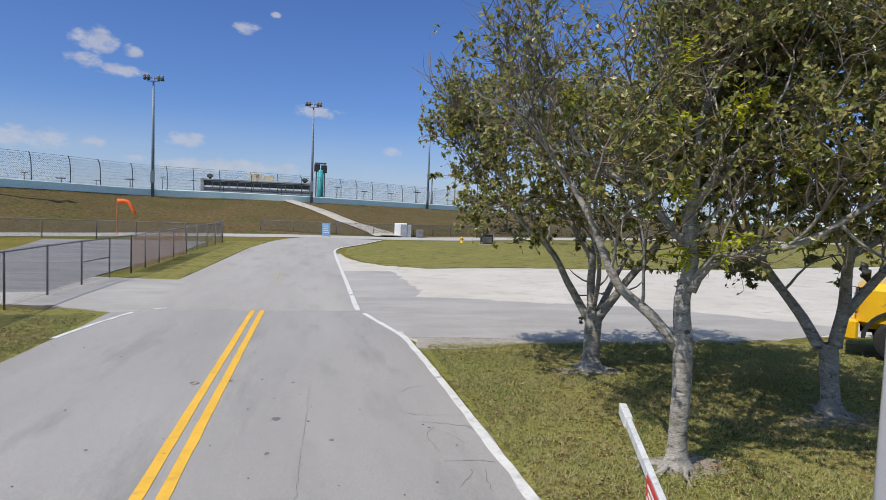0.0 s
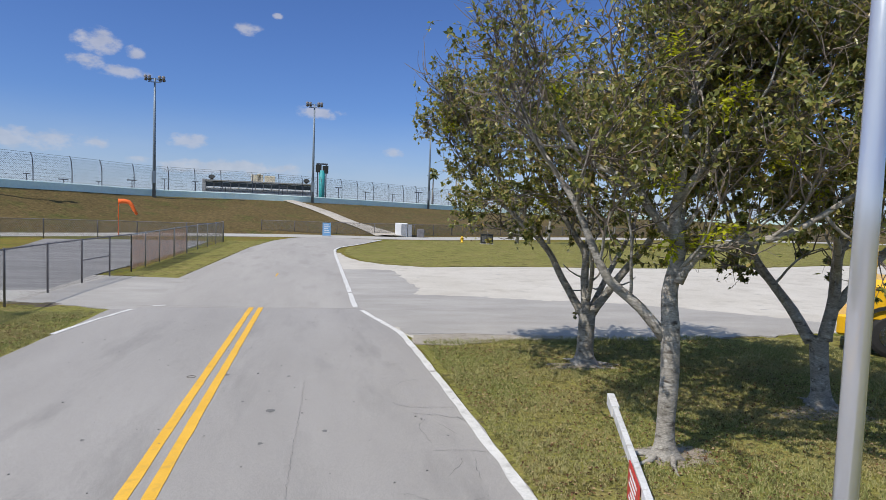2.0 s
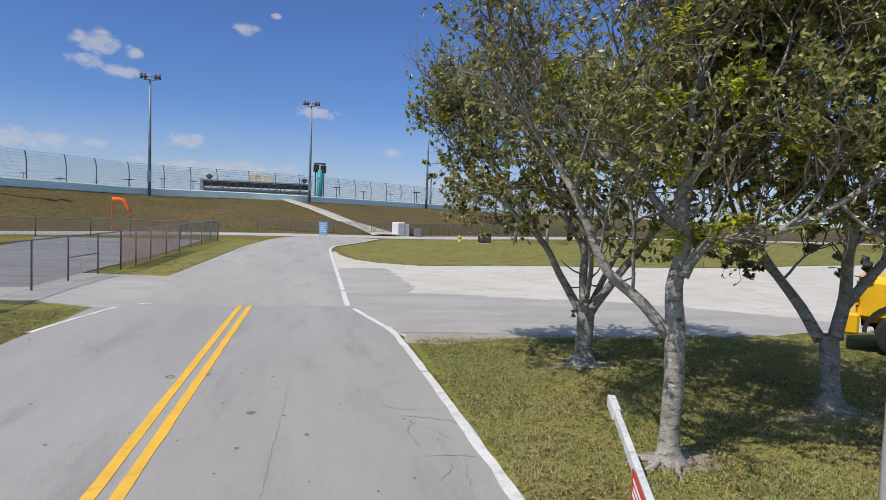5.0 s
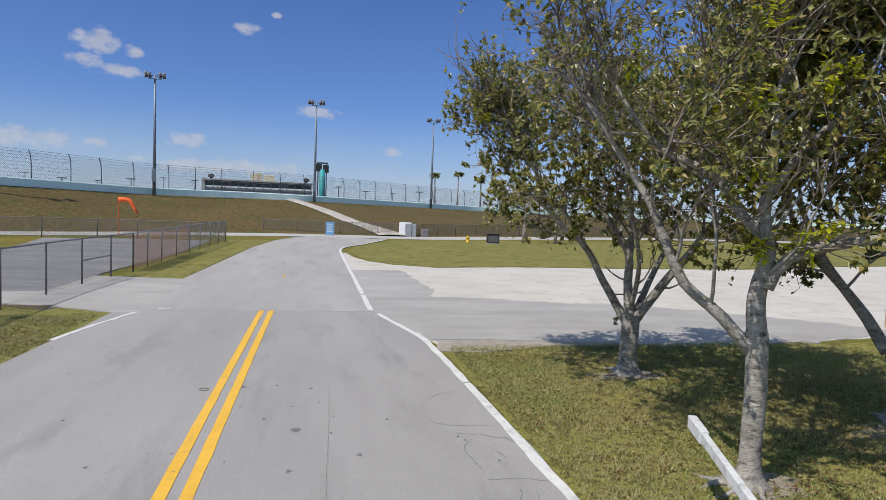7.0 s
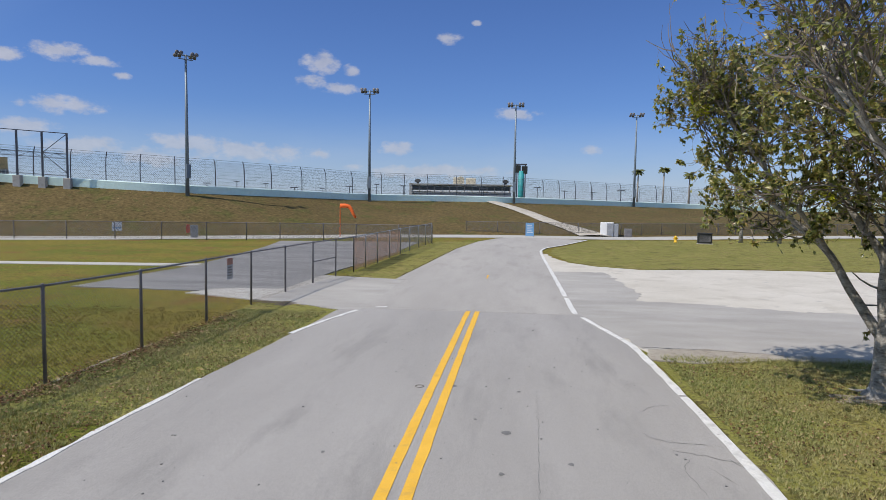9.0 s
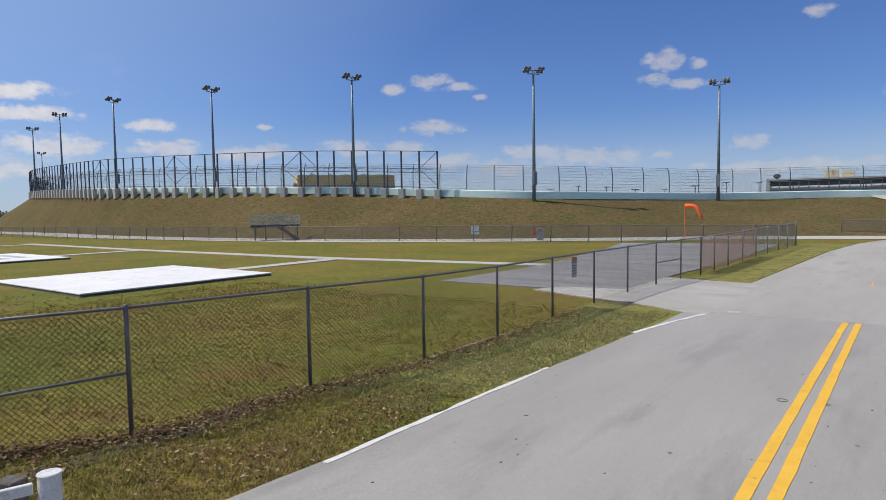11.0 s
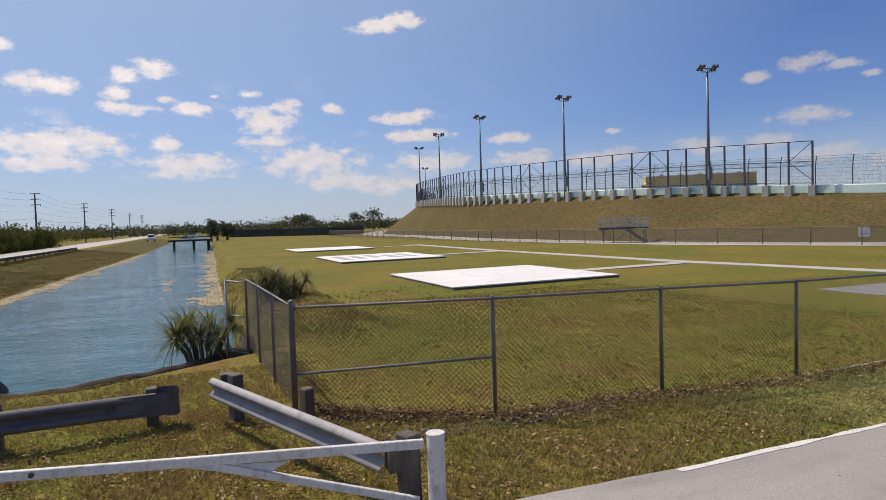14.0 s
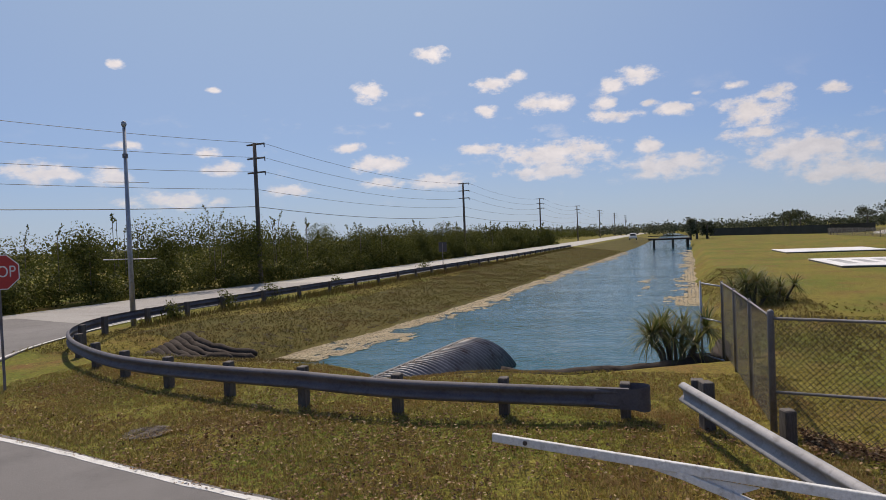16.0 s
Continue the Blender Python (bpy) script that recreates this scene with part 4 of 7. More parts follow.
# fence past the driveway, partly hung with a brown screen
far_run = [(-7.45, 28.0), (-7.4, 30.0), (-7.35, 32.3), (-7.3, 35.2), (-7.25, 38.2), (-7.2, 41.2), (-7.1, 44.2), (-7.0, 47.0), (-6.9, 49.6)]
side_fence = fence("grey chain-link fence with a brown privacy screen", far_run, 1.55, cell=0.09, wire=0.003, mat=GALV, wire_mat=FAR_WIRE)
for (x0, y0), (x1, y1) in list(zip(far_run, far_run[1:]))[:4]:
    s = Shape()
    n = 60
    for k in range(n):
        for u0, u1 in ((k / n, (k + 0.55) / n),):
            s.add([(x0 + (x1 - x0) * u + 7.45 - 0.03, y0 + (y1 - y0) * u - 28.0, z) for u, z in ((u0, 0.08), (u1, 0.08), (u1, 1.46), (u0, 1.46))], [(0, 1, 2, 3)])
    part("privacy_screen", s, BROWN_CLOTH, side_fence, "see-through brown woven screen")

FAR_FENCE = [(-6.9, 49.9, 0), (-13, 50.0, 0), (-19, 49.3, 0), (-31, 46.3, 0), (-45, 42.0, 0), (-62, 37.8, 0), (-80, 35.2, 0), (-110, 33.7, 0), (-146, 33.0, 0)]
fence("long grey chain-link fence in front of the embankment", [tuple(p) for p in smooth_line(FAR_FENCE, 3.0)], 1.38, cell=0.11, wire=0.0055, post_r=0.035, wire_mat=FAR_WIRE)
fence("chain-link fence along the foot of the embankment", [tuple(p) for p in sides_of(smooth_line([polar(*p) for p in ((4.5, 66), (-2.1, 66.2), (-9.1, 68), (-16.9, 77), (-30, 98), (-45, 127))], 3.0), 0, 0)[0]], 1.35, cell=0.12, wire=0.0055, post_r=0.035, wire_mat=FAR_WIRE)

# ---- helicopter pads and walks on the airfield ----
for k, (x0, y0, x1, y1) in enumerate(((-23.6, 10.8, -31.7, 18.95), (-44.2, 11.2, -53.2, 19.2), (-66.0, 11.9, -73.8, 20.0))):
    pad = thing("helicopter_pad", ((x0 + x1) / 2, (y0 + y1) / 2, 0), ("white painted landing pad with a dark edge", "white landing pad with blurred dark markings", "white painted landing pad far out on the lawn")[k], "landing pad", "landing pads on the airfield")
    hx, hy = abs(x1 - x0) / 2, (y1 - y0) / 2
    part("base", Shape().bevel_box(-hx, -hy, -0.05, hx, hy, 0.10, 0.01), PAD_EDGE, pad, "dark edge of the slab")
    part("deck", Shape().bevel_box(-hx - 0.02, -hy - 0.02, 0.07, hx + 0.02, hy + 0.02, 0.12, 0.01), PAD_WHITE, pad, "white painted deck")
    if k == 1:
        for i in range(5):
            part("marking", Shape().box(-2.6 + 0.5 * (i % 2), -3.2 + 1.3 * i, 0.12, 2.4 - 0.6 * (i % 3), -2.5 + 1.3 * i, 0.126), GREY_STAND, pad, "faded dark marking")
slab("walk_long", [(-15.1, 28.5), (-29.2, 26.6), (-50.2, 26.0), (-72.0, 26.4), (-72.0, 27.4), (-50.3, 27.0), (-29.0, 27.8), (-15.3, 29.6)], 0.012, CONCRETE, "narrow pale concrete walk across the lawn", "walk")
for x in (-27.7, -48.7, -69.9):
    slab("walk_short", [(x - 0.5, 18.9), (x + 0.5, 18.9), (x + 0.3, 26.6), (x - 0.8, 26.6)], 0.011, CONCRETE, "narrow pale concrete walk to a landing pad", "walk")

# ---- embankment wall, catch fence and steel frames ----
upper = [p for p in smooth_line(CREST, 1.0)]
wall_line = sides_of(upper, 0, 0)[0]
s = Shape()
inward = []
for i, p in enumerate(wall_line):
    d = wall_line[min(i + 1, len(wall_line) - 1)] - wall_line[max(i - 1, 0)]
    n = Vector((-d.y, d.x, 0)).normalized()
    if n.dot(p - polar(0, 0)) < 0:
        n = -n
    inward.append(n)
s.sheet([[p - Vector((0, 0, 0.4)), p + Vector((0, 0, 0.74)), p + Vector((0, 0, 0.8)) + n * 0.06, p + Vector((0, 0, 0.8)) + n * 0.34, p + Vector((0, 0, 0.74)) + n * 0.4, p - Vector((0, 0, 0.4)) + n * 0.4] for p, n in zip(wall_line, inward)])
whole("track_wall", s, WALL_TEAL, "pale teal concrete wall along the racetrack", "wall", kind="structure")

catch = thing("catch_fence", wall_line[0], "curved steel catch fence with cables above the wall", "fence")
origin = wall_line[0]
pole_me = {}
walked, last = 0.0, None
wires = [Shape() for _ in range(9)]
levels = (0.95, 1.3, 1.65, 2.0, 2.35, 2.7, 3.0, 3.3, 3.55)
lean = lambda z: 0.0 if z < 2.2 else 0.16 * (z - 2.2) ** 2
for i, (p, n) in enumerate(zip(wall_line, inward)):
    if last is None or (p - last).length > 3.1:
        last = p
        foot = p + n * 0.3 - origin
        part("post", Shape().tube([foot + Vector((0, 0, 0.5)), foot + Vector((0, 0, 2.2)), foot + Vector((0, 0, 2.8)) + n * 0.06, foot + Vector((0, 0, 3.3)) + n * 0.2, foot + Vector((0, 0, 3.6)) + n * 0.4], 0.045, 6), FRAME_STEEL, catch)
for w, z in zip(wires, levels):
    w.tube([p + n * (0.3 + lean(z)) + Vector((0, 0, z)) - origin for p, n in list(zip(wall_line, inward))[::3]], 0.008 if z < 3.5 else 0.014, 4)
    part("cable", w, CABLE, catch)
net = Shape()
for (p, n), (q, n2) in zip(list(zip(wall_line, inward))[::3], list(zip(wall_line, inward))[3::3]):
    chain_link(net, p + n * 0.32 + Vector((0, 0, 0.8)) - origin, q + n2 * 0.32 + Vector((0, 0, 0.8)) - origin, 2.6, 0.18, 0.0032)
part("wire_netting", net, CABLE, catch, "fine wire netting", kind="stuff")

# tall steel frames on concrete feet
framed = [(p, n) for p, n in zip(wall_line, inward) if bearing(p) > 36.9]
last, feet = None, []
for p, n in framed:
    if last is None or (p - last).length > 1.95:
        last = p
        feet.append((p - n * 0.5, n))
screen = thing("steel_screen_frame", feet[0][0], "tall dark steel screen frame standing on concrete feet", "steel frame")
o = feet[0][0]
foot_me = Shape().bevel_box(-0.32, -0.32, -0.7, 0.32, 0.32, 0.75, 0.03).mesh("concrete_foot", CONCRETE)
mast_me = Shape().box(-0.065, -0.08, 0.6, 0.065, 0.08, 5.0).mesh("mast", FRAME_STEEL)
for p, n in feet:
    for name, me in (("concrete_foot", foot_me), ("mast", mast_me)):
        ob = new(name, me)
        ob.parent = screen
        ob.matrix_basis = Matrix.Translation(p - o) @ Matrix.Rotation(math.atan2(n.y, n.x), 4, "Z")
for z, r in ((4.98, 0.04), (3.05, 0.035), (2.6, 0.03), (1.0, 0.025)):
    part("girt", Shape().tube([p - o + Vector((0, 0, z)) - (n * (0 if z > 4 else -0.25)) for p, n in feet], r, 5), FRAME_STEEL, screen)
for k, ((p, n), (q, n2)) in enumerate(zip(feet, feet[1:])):
    # light lattice between the two middle girts
    a, b = p - o + n * 0.25, q - o + n2 * 0.25
    part("lattice", Shape().tube([a + Vector((0, 0, 2.6)), a.lerp(b, 0.5) + Vector((0, 0, 3.05)), b + Vector((0, 0, 2.6))], 0.018, 4), FRAME_STEEL, screen)
for k in range(0, len(feet) - 1, 8):
    for m in (k - 1, k + 1):
        if 0 <= m < len(feet):
            p, q = feet[k][0] - o, feet[m][0] - o
            part("brace", Shape().tube([p + Vector((0, 0, 4.95)), q + Vector((0, 0, 3.0))], 0.035, 5), FRAME_STEEL, screen)
            part("brace", Shape().tube([p + Vector((0, 0, 1.2)), q + Vector((0, 0, 3.0))], 0.035, 5), FRAME_STEEL, screen)


# ---- floodlight masts ----
def floodlight(at, height, turn):
    t = thing("floodlight_mast", pose(*at, 0, 0, turn), "tall grey floodlight mast with a crossarm of lamps", "floodlight", "floodlights round the racetrack")
    part("pole", Shape().tube([(0, 0, -0.4), (0, 0, height * 0.5), (0, 0, height)], [0.2, 0.155, 0.10], 10), POLE_PAINT, t, smooth=True)
    part("cabinet", Shape().bevel_box(-0.22, -0.42, 1.6, 0.22, -0.16, 3.0, 0.03), POLE_PAINT, t)
    part("crossarm", Shape().box(-1.0, -0.05, height - 0.14, 1.0, 0.05, height - 0.04).box(-0.7, -0.05, height - 0.5, 0.7, 0.05, height - 0.42), POLE_PAINT, t)
    lamp = Shape().tube([(0, 0, 0), (0, 0.12, -0.03), (0, 0.34, -0.1), (0, 0.36, -0.11)], [0.09, 0.15, 0.2, 0.18], 9).mesh("lamp", GALV_DARK, True)
    for x in (-0.95, -0.55, 0.55, 0.95):
        for side in (1, -1):
            ob = new("lamp", lamp)
            ob.parent = t
            ob.matrix_basis = pose(x, 0, height + 0.02, -25 if side == 1 else 25, 0, 0 if side == 1 else 180)
    return t


for a, d, z, top_el, turn in ((28.5, 68.3, 3.75, 11.9, 50), (13.24, 80.2, 3.4, 9.95, 8), (0.25, 88.2, 3.35, 8.93, 0), (-10.1, 105.2, 3.1, 7.93, 0), (44.6, 74.2, 4.7, 11.6, 75), (56.4, 86.2, 5.25, 10.25, 95), (63.8, 103.2, 5.75, 9.0, 105), (67.5, 129, 6.4, 7.65, 75), (69.3, 156, 6.9, 6.5, 80), (68.8, 215, 7.0, 4.71, 80)):
    b = polar(a, d, z - 0.1)
    floodlight(tuple(b), 2.93 + d * math.tan(radians(top_el)) - b.z, turn)

# ---- guardrails ----
W_PROFILE = [(0.0, 0.155), (0.028, 0.15), (0.078, 0.112), (0.08, 0.085), (0.03, 0.04), (0.012, 0.02), (0.012, -0.02), (0.03, -0.04), (0.08, -0.085), (0.078, -0.112), (0.028, -0.15), (0.0, -0.155)]


def w_beam(line, face, height, thick=0.004):
    """Corrugated beam along a line; face is the side (+1 left, -1 right) its waves bulge to, height a number or one for each point."""
    s = Shape()
    rows = []
    for i, p in enumerate(line):
        d = line[min(i + 1, len(line) - 1)] - line[max(i - 1, 0)]
        n = Vector((-d.y, d.x, 0)).normalized() * face
        h = height if isinstance(height, float) else height[i]
        rows.append([p + n * (u + 0.02) + Vector((0, 0, h + v)) for u, v in W_PROFILE] + [p + n * (u + 0.02 - thick) + Vector((0, 0, h + v)) for u, v in reversed(W_PROFILE)])
        rows[-1].append(rows[-1][0])
    return s.sheet(rows)


def rail_height(y):
    """The beam sags towards its free end."""
    return float(np.interp(-y, (-0.5, 1.5, 3.3, 5.1, 7.0, 8.9, 10.7, 14.0), (0.335, 0.395, 0.445, 0.495, 0.46, 0.425, 0.4, 0.43)))


def guard_post(height, mat):
    return Shape().bevel_box(-0.09, -0.075, -0.2, 0.09, 0.075, height, 0.012)


rail_pts = [(-10.23, 0.36), (-10.22, 0.1), (-10.0, -1.6), (-9.85, -3.3), (-10.0, -5.1), (-10.35, -7.0), (-10.8, -8.9), (-11.4, -10.7), (-12.25, -12.5), (-13.45, -14.4), (-15.1, -16.2), (-17.1, -17.4), (-19.6, -17.9), (-24.0, -17.9), (-30.0, -17.4), (-45.0, -16.4), (-70.0, -15.0), (-110.0, -13.4)]
rail_line = smooth_line([(x, y, 0) for x, y in rail_pts], 0.45)
rail = thing("guardrail", (-10.2, 0.5, 0), "long weathered W-beam guardrail curving round the canal head", "guardrail")
ro = Vector((-10.2, 0.5, 0))
part("beam", w_beam([p - ro for p in rail_line], 1, [rail_height(p.y) for p in rail_line]), RAIL, rail, "dull grey corrugated steel beam", smooth=True)
# rounded end shoe: the sheet runs on, curls round and stands open at the top
run = [Vector((-10.13, -0.14, 0)), Vector((-10.128, 0.1, 0)), Vector((-10.122, 0.3, 0)), Vector((-10.115, 0.46, 0))]
run += [Vector((-10.27 + 0.155 * math.cos(radians(a)), 0.5 + 0.165 * math.sin(radians(a)), 0)) for a in range(0, 181, 15)]
run += [Vector((-10.425, 0.42, 0)), Vector((-10.42, 0.3, 0))]
s = Shape()
for thick in (0.0, 0.007):
    rows = []
    inner, outer = sides_of(run, thick, 0.0)
    for k, p in enumerate(inner):
        grow_h = float(np.interp(k, (0, 3, 6, 20), (0.15, 0.155, 0.185, 0.185)))
        rows.append([p - ro + Vector((0, 0, 0.345 + grow_h * v)) for v in (-1, -0.9, -0.5, 0, 0.5, 0.9, 1)])
    s.sheet(rows)
part("end_shoe", s, RAIL, rail, "rounded steel end piece", smooth=True)
gp = guard_post(0.655, POST_WOOD).mesh("post", POST_WOOD)
for x, y in ((-10.38, 0.3), (-10.22, -1.55), (-10.02, -3.3), (-10.15, -5.15), (-10.52, -7.0), (-10.97, -8.85), (-11.6, -10.65), (-12.42, -12.4), (-13.6, -14.3), (-15.25, -16.05), (-17.2, -17.25), (-19.6, -17.7), (-21.8, -17.75), (-24.0, -17.7), (-26.8, -17.5)):
    ob = new("post", gp)
    ob.parent = rail
    ob.location = Vector((x, y, rail_height(y) - 0.455)) - ro
for k in range(26):
    x = -29.6 - 2.9 * k
    ob = new("post", gp)
    ob.parent = rail
    ob.location = Vector((x, float(np.interp(-x, (24, 30, 45, 70, 110), (-17.7, -17.2, -16.2, -14.8, -13.2))), -0.08)) - ro
bolt = Shape().tube([(0, 0, 0), (0.012, 0, 0)], [0.022, 0.016], 6).mesh("bolt", IRON)
for y in (-1.45, -1.75, -3.2, -3.5, 0.05, -0.15):
    ob = new("bolt", bolt)
    ob.parent = rail
    ob.location = Vector((-10.02 + (0.16 if y < -2.5 else 0.02 if y < -1 else -0.14), y, rail_height(y) + 0.085)) - ro

rail2 = thing("short_guardrail", (-10.15, 1.15, 0), "short bright galvanized guardrail length on timber posts", "guardrail")
r2 = Vector((-10.15, 1.15, 0))
line2 = [Vector((-10.15, 1.15, 0)).lerp(Vector((-6.35, 2.55, 0)), k / 8) - r2 for k in range(9)]
part("beam", w_beam(line2, -1, 0.475), RAIL_BRIGHT, rail2, "bright galvanized corrugated beam", smooth=True)
for x, y, h in ((-10.0, 1.42, 0.68), (-6.28, 2.75, 0.72)):
    part("post", Shape().bevel_box(-0.1, -0.08, -0.2, 0.1, 0.08, h, 0.012, Matrix.Translation(Vector((x, y, 0)) - r2) @ Matrix.Rotation(0.35, 4, "Z")), POST_WOOD, rail2)
part("block", Shape().bevel_box(-0.09, -0.07, 0.36, 0.09, 0.1, 0.66, 0.01, Matrix.Translation(Vector((-10.22, 1.3, 0)) - r2)), POST_WOOD, rail2)
part("block", Shape().bevel_box(-0.09, -0.1, 0.36, 0.09, 0.08, 0.64, 0.01, Matrix.Translation(Vector((-6.32, 2.64, 0)) - r2)), POST_WOOD, rail2)
whole("stub_post", Shape().bevel_box(-0.085, -0.075, -0.2, 0.085, 0.075, 0.5, 0.015, pose(-9.38, 2.33, 0, 0, 0, 20)), POST_WOOD, "cut-off dark timber post beside the fence", "post")


# ---- swing gates, both standing open ----
def bar(s, a, b, wide, high):
    a, b = Vector(a), Vector(b)
    d = b - a
    m = Matrix.Translation(a) @ d.to_track_quat("X", "Z").to_matrix().to_4x4()
    return s.bevel_box(0, -wide / 2, -high / 2, d.length, wide / 2, high / 2, 0.006, m)


gate = thing("swing_gate", (-5.92, 2.9, 0), "white steel swing gate standing open over the verge", "gate", "road barrier gates")
part("hinge_post", Shape().tube([(0, 0, -0.3), (0, 0, 0.79), (0, 0, 0.805), (0, 0, 0.812)], [0.085, 0.085, 0.092, 0.086], 20), GATE_WHITE, gate, "white round steel post", smooth=False)
part("arm", bar(Shape(), (-0.06, -0.1, 0.70), (-1.0, -3.77, 0.72), 0.05, 0.088), GATE_WHITE, gate, "chipped white square-tube arm")
part("brace", bar(Shape(), (-0.07, -0.16, 0.16), (-0.53, -1.95, 0.66), 0.05, 0.072), GATE_WHITE, gate, "diagonal white brace")
part("gusset", Shape().add([(-0.37, -1.3, 0.64), (-0.6, -2.2, 0.66), (-0.52, -1.9, 0.6), (-0.42, -1.55, 0.52), (-0.39, -1.3, 0.64), (-0.62, -2.2, 0.66), (-0.54, -1.9, 0.6), (-0.44, -1.55, 0.52)], [(0, 1, 2, 3), (7, 6, 5, 4), (3, 2, 6, 7), (2, 1, 5, 6)]), GATE_WHITE, gate)
part("bolt_hole", Shape().tube([(-0.878, -3.4, 0.72), (-0.868, -3.402, 0.72)], 0.025, 8), IRON, gate)

gate2 = thing("swing_gate", (2.25, 3.1, 0), "white steel swing gate arm with a red notice", "gate", "road barrier gates")
part("hinge_post", Shape().tube([(0, 0, -0.3), (0, 0, 0.9), (0, 0, 0.915), (0, 0, 0.922)], [0.085, 0.085, 0.092, 0.086], 20), GATE_WHITE, gate2)
part("arm", bar(Shape(), (0.05, 0.05, 0.82), (1.24, 3.3, 0.82), 0.06, 0.10), GATE_WHITE, gate2, "chipped white square-tube arm")
part("sleeve", bar(Shape(), (1.17, 3.11, 0.82), (1.34, 3.58, 0.82), 0.085, 0.13), GATE_WHITE, gate2, "white end sleeve of the arm")
notice = part("notice", Shape().box(-0.28, -0.006, -0.2, 0.28, 0.006, 0.13, Matrix.Translation((0.50, 1.42, 0.74)) @ Matrix.Rotation(radians(70), 4, "Z")), RED, gate2, "red notice plate hung on the arm")
for i in range(5):
    w = (0.2, 0.16, 0.21, 0.12, 0.18)[i]
    part("lettering", Shape().box(-w, 0.006, 0.06 - 0.055 * i, w, 0.009, 0.085 - 0.055 * i, Matrix.Translation((0.50, 1.42, 0.74)) @ Matrix.Rotation(radians(70), 4, "Z")), SIGN_WHITE, notice, "white bar of lettering")

# ---- silver pole beside the road ----
silver = thing("aluminium_pole", (2.80, 2.50, 0), "tall brushed aluminium pole beside the road", "pole")
part("shaft", Shape().tube([(0, 0, -0.3), (0, 0, 3), (0.01, 0.0, 7.5)], [0.06, 0.057, 0.05], 48), ALUMINIUM, silver, smooth=True)
part("base_collar", Shape().tube([(0, 0, 0), (0, 0, 0.08), (0, 0, 0.12)], [0.12, 0.12, 0.07], 24), ALUMINIUM, silver)

# ---- stop sign ----
stop = thing("stop_sign", pose(-10.04, -12.32, 0, 0, 0, -32), "red octagonal stop sign on a dark post", "road sign")
part("post", Shape().box(-0.025, -0.02, -0.2, 0.025, 0.02, 2.85), GALV_DARK, stop)
octa = [(0.37 / math.cos(math.pi / 8) * math.cos(math.pi / 8 + k * math.pi / 4), 0.37 / math.cos(math.pi / 8) * math.sin(math.pi / 8 + k * math.pi / 4)) for k in range(8)]
def octagon(scale, y0, y1):
    return Shape().add([(x * scale, y0, 2.51 + z * scale) for x, z in octa] + [(x * scale, y1, 2.51 + z * scale) for x, z in octa], [tuple(range(8)), tuple(range(15, 7, -1))] + [(k, k + 8, (k + 1) % 8 + 8, (k + 1) % 8) for k in range(8)])
plate = part("plate", octagon(1.0, 0.024, 0.03), SIGN_WHITE, stop, "octagonal plate with a white rim")
part("red_face", octagon(0.945, 0.03, 0.033), RED, plate, "red face")
text = bpy.data.curves.new("word", "FONT")
text.body, text.size, text.align_x, text.align_y, text.extrude = "STOP", 0.30, "CENTER", "CENTER", 0.002
holder = bpy.data.objects.new("word", text)
scene.collection.objects.link(holder)
bpy.context.view_layer.update()
word_me = bpy.data.meshes.new_from_object(holder.evaluated_get(bpy.context.evaluated_depsgraph_get()))
bpy.data.objects.remove(holder)
word_me.materials.clear()
word_me.materials.append(SIGN_WHITE)
word = new("lettering", word_me)
word.parent = plate
word.matrix_basis = Matrix.Translation((0, 0.036, 2.51)) @ Matrix.Rotation(math.pi, 4, "Z") @ Matrix.Rotation(math.pi / 2, 4, "X") @ Matrix.Diagonal((0.85, 1.15, 1, 1))
tagged(word, "white capital letters")

# ---- trees ----
def limb(shape, pts, r0, r1, sides=8):
    line = smooth_line(pts, 0.16)
    n = len(line)
    radii = [r0 + (r1 - r0) * (k / max(n - 1, 1)) for k in range(n)]
    line = [p + noise.noise_vector((p.x * 2.3, p.y * 2.3, p.z * 2.3)) * min(0.03, 0.15 * r) if 0 < k < n - 1 else p for k, (p, r) in enumerate(zip(line, radii))]
    shape.tube(line, radii, sides)
    return line


def leaf(shape, at, along, up, length, width):
    side = along.cross(up)
    if side.length < 1e-4:
        return
    side = side.normalized() * width
    a = along * length
    fold = up * width * 0.35
    shape.add([at, at + a * 0.45 + side + fold, at + a, at + a * 0.45 - side + fold], [(0, 1, 2), (0, 2, 3)])


def rand_dir(rnd):
    z = rnd.uniform(-1, 1)
    a = rnd.uniform(0, 2 * math.pi)
    r = math.sqrt(1 - z * z)
    return Vector((r * math.cos(a), r * math.sin(a), z))


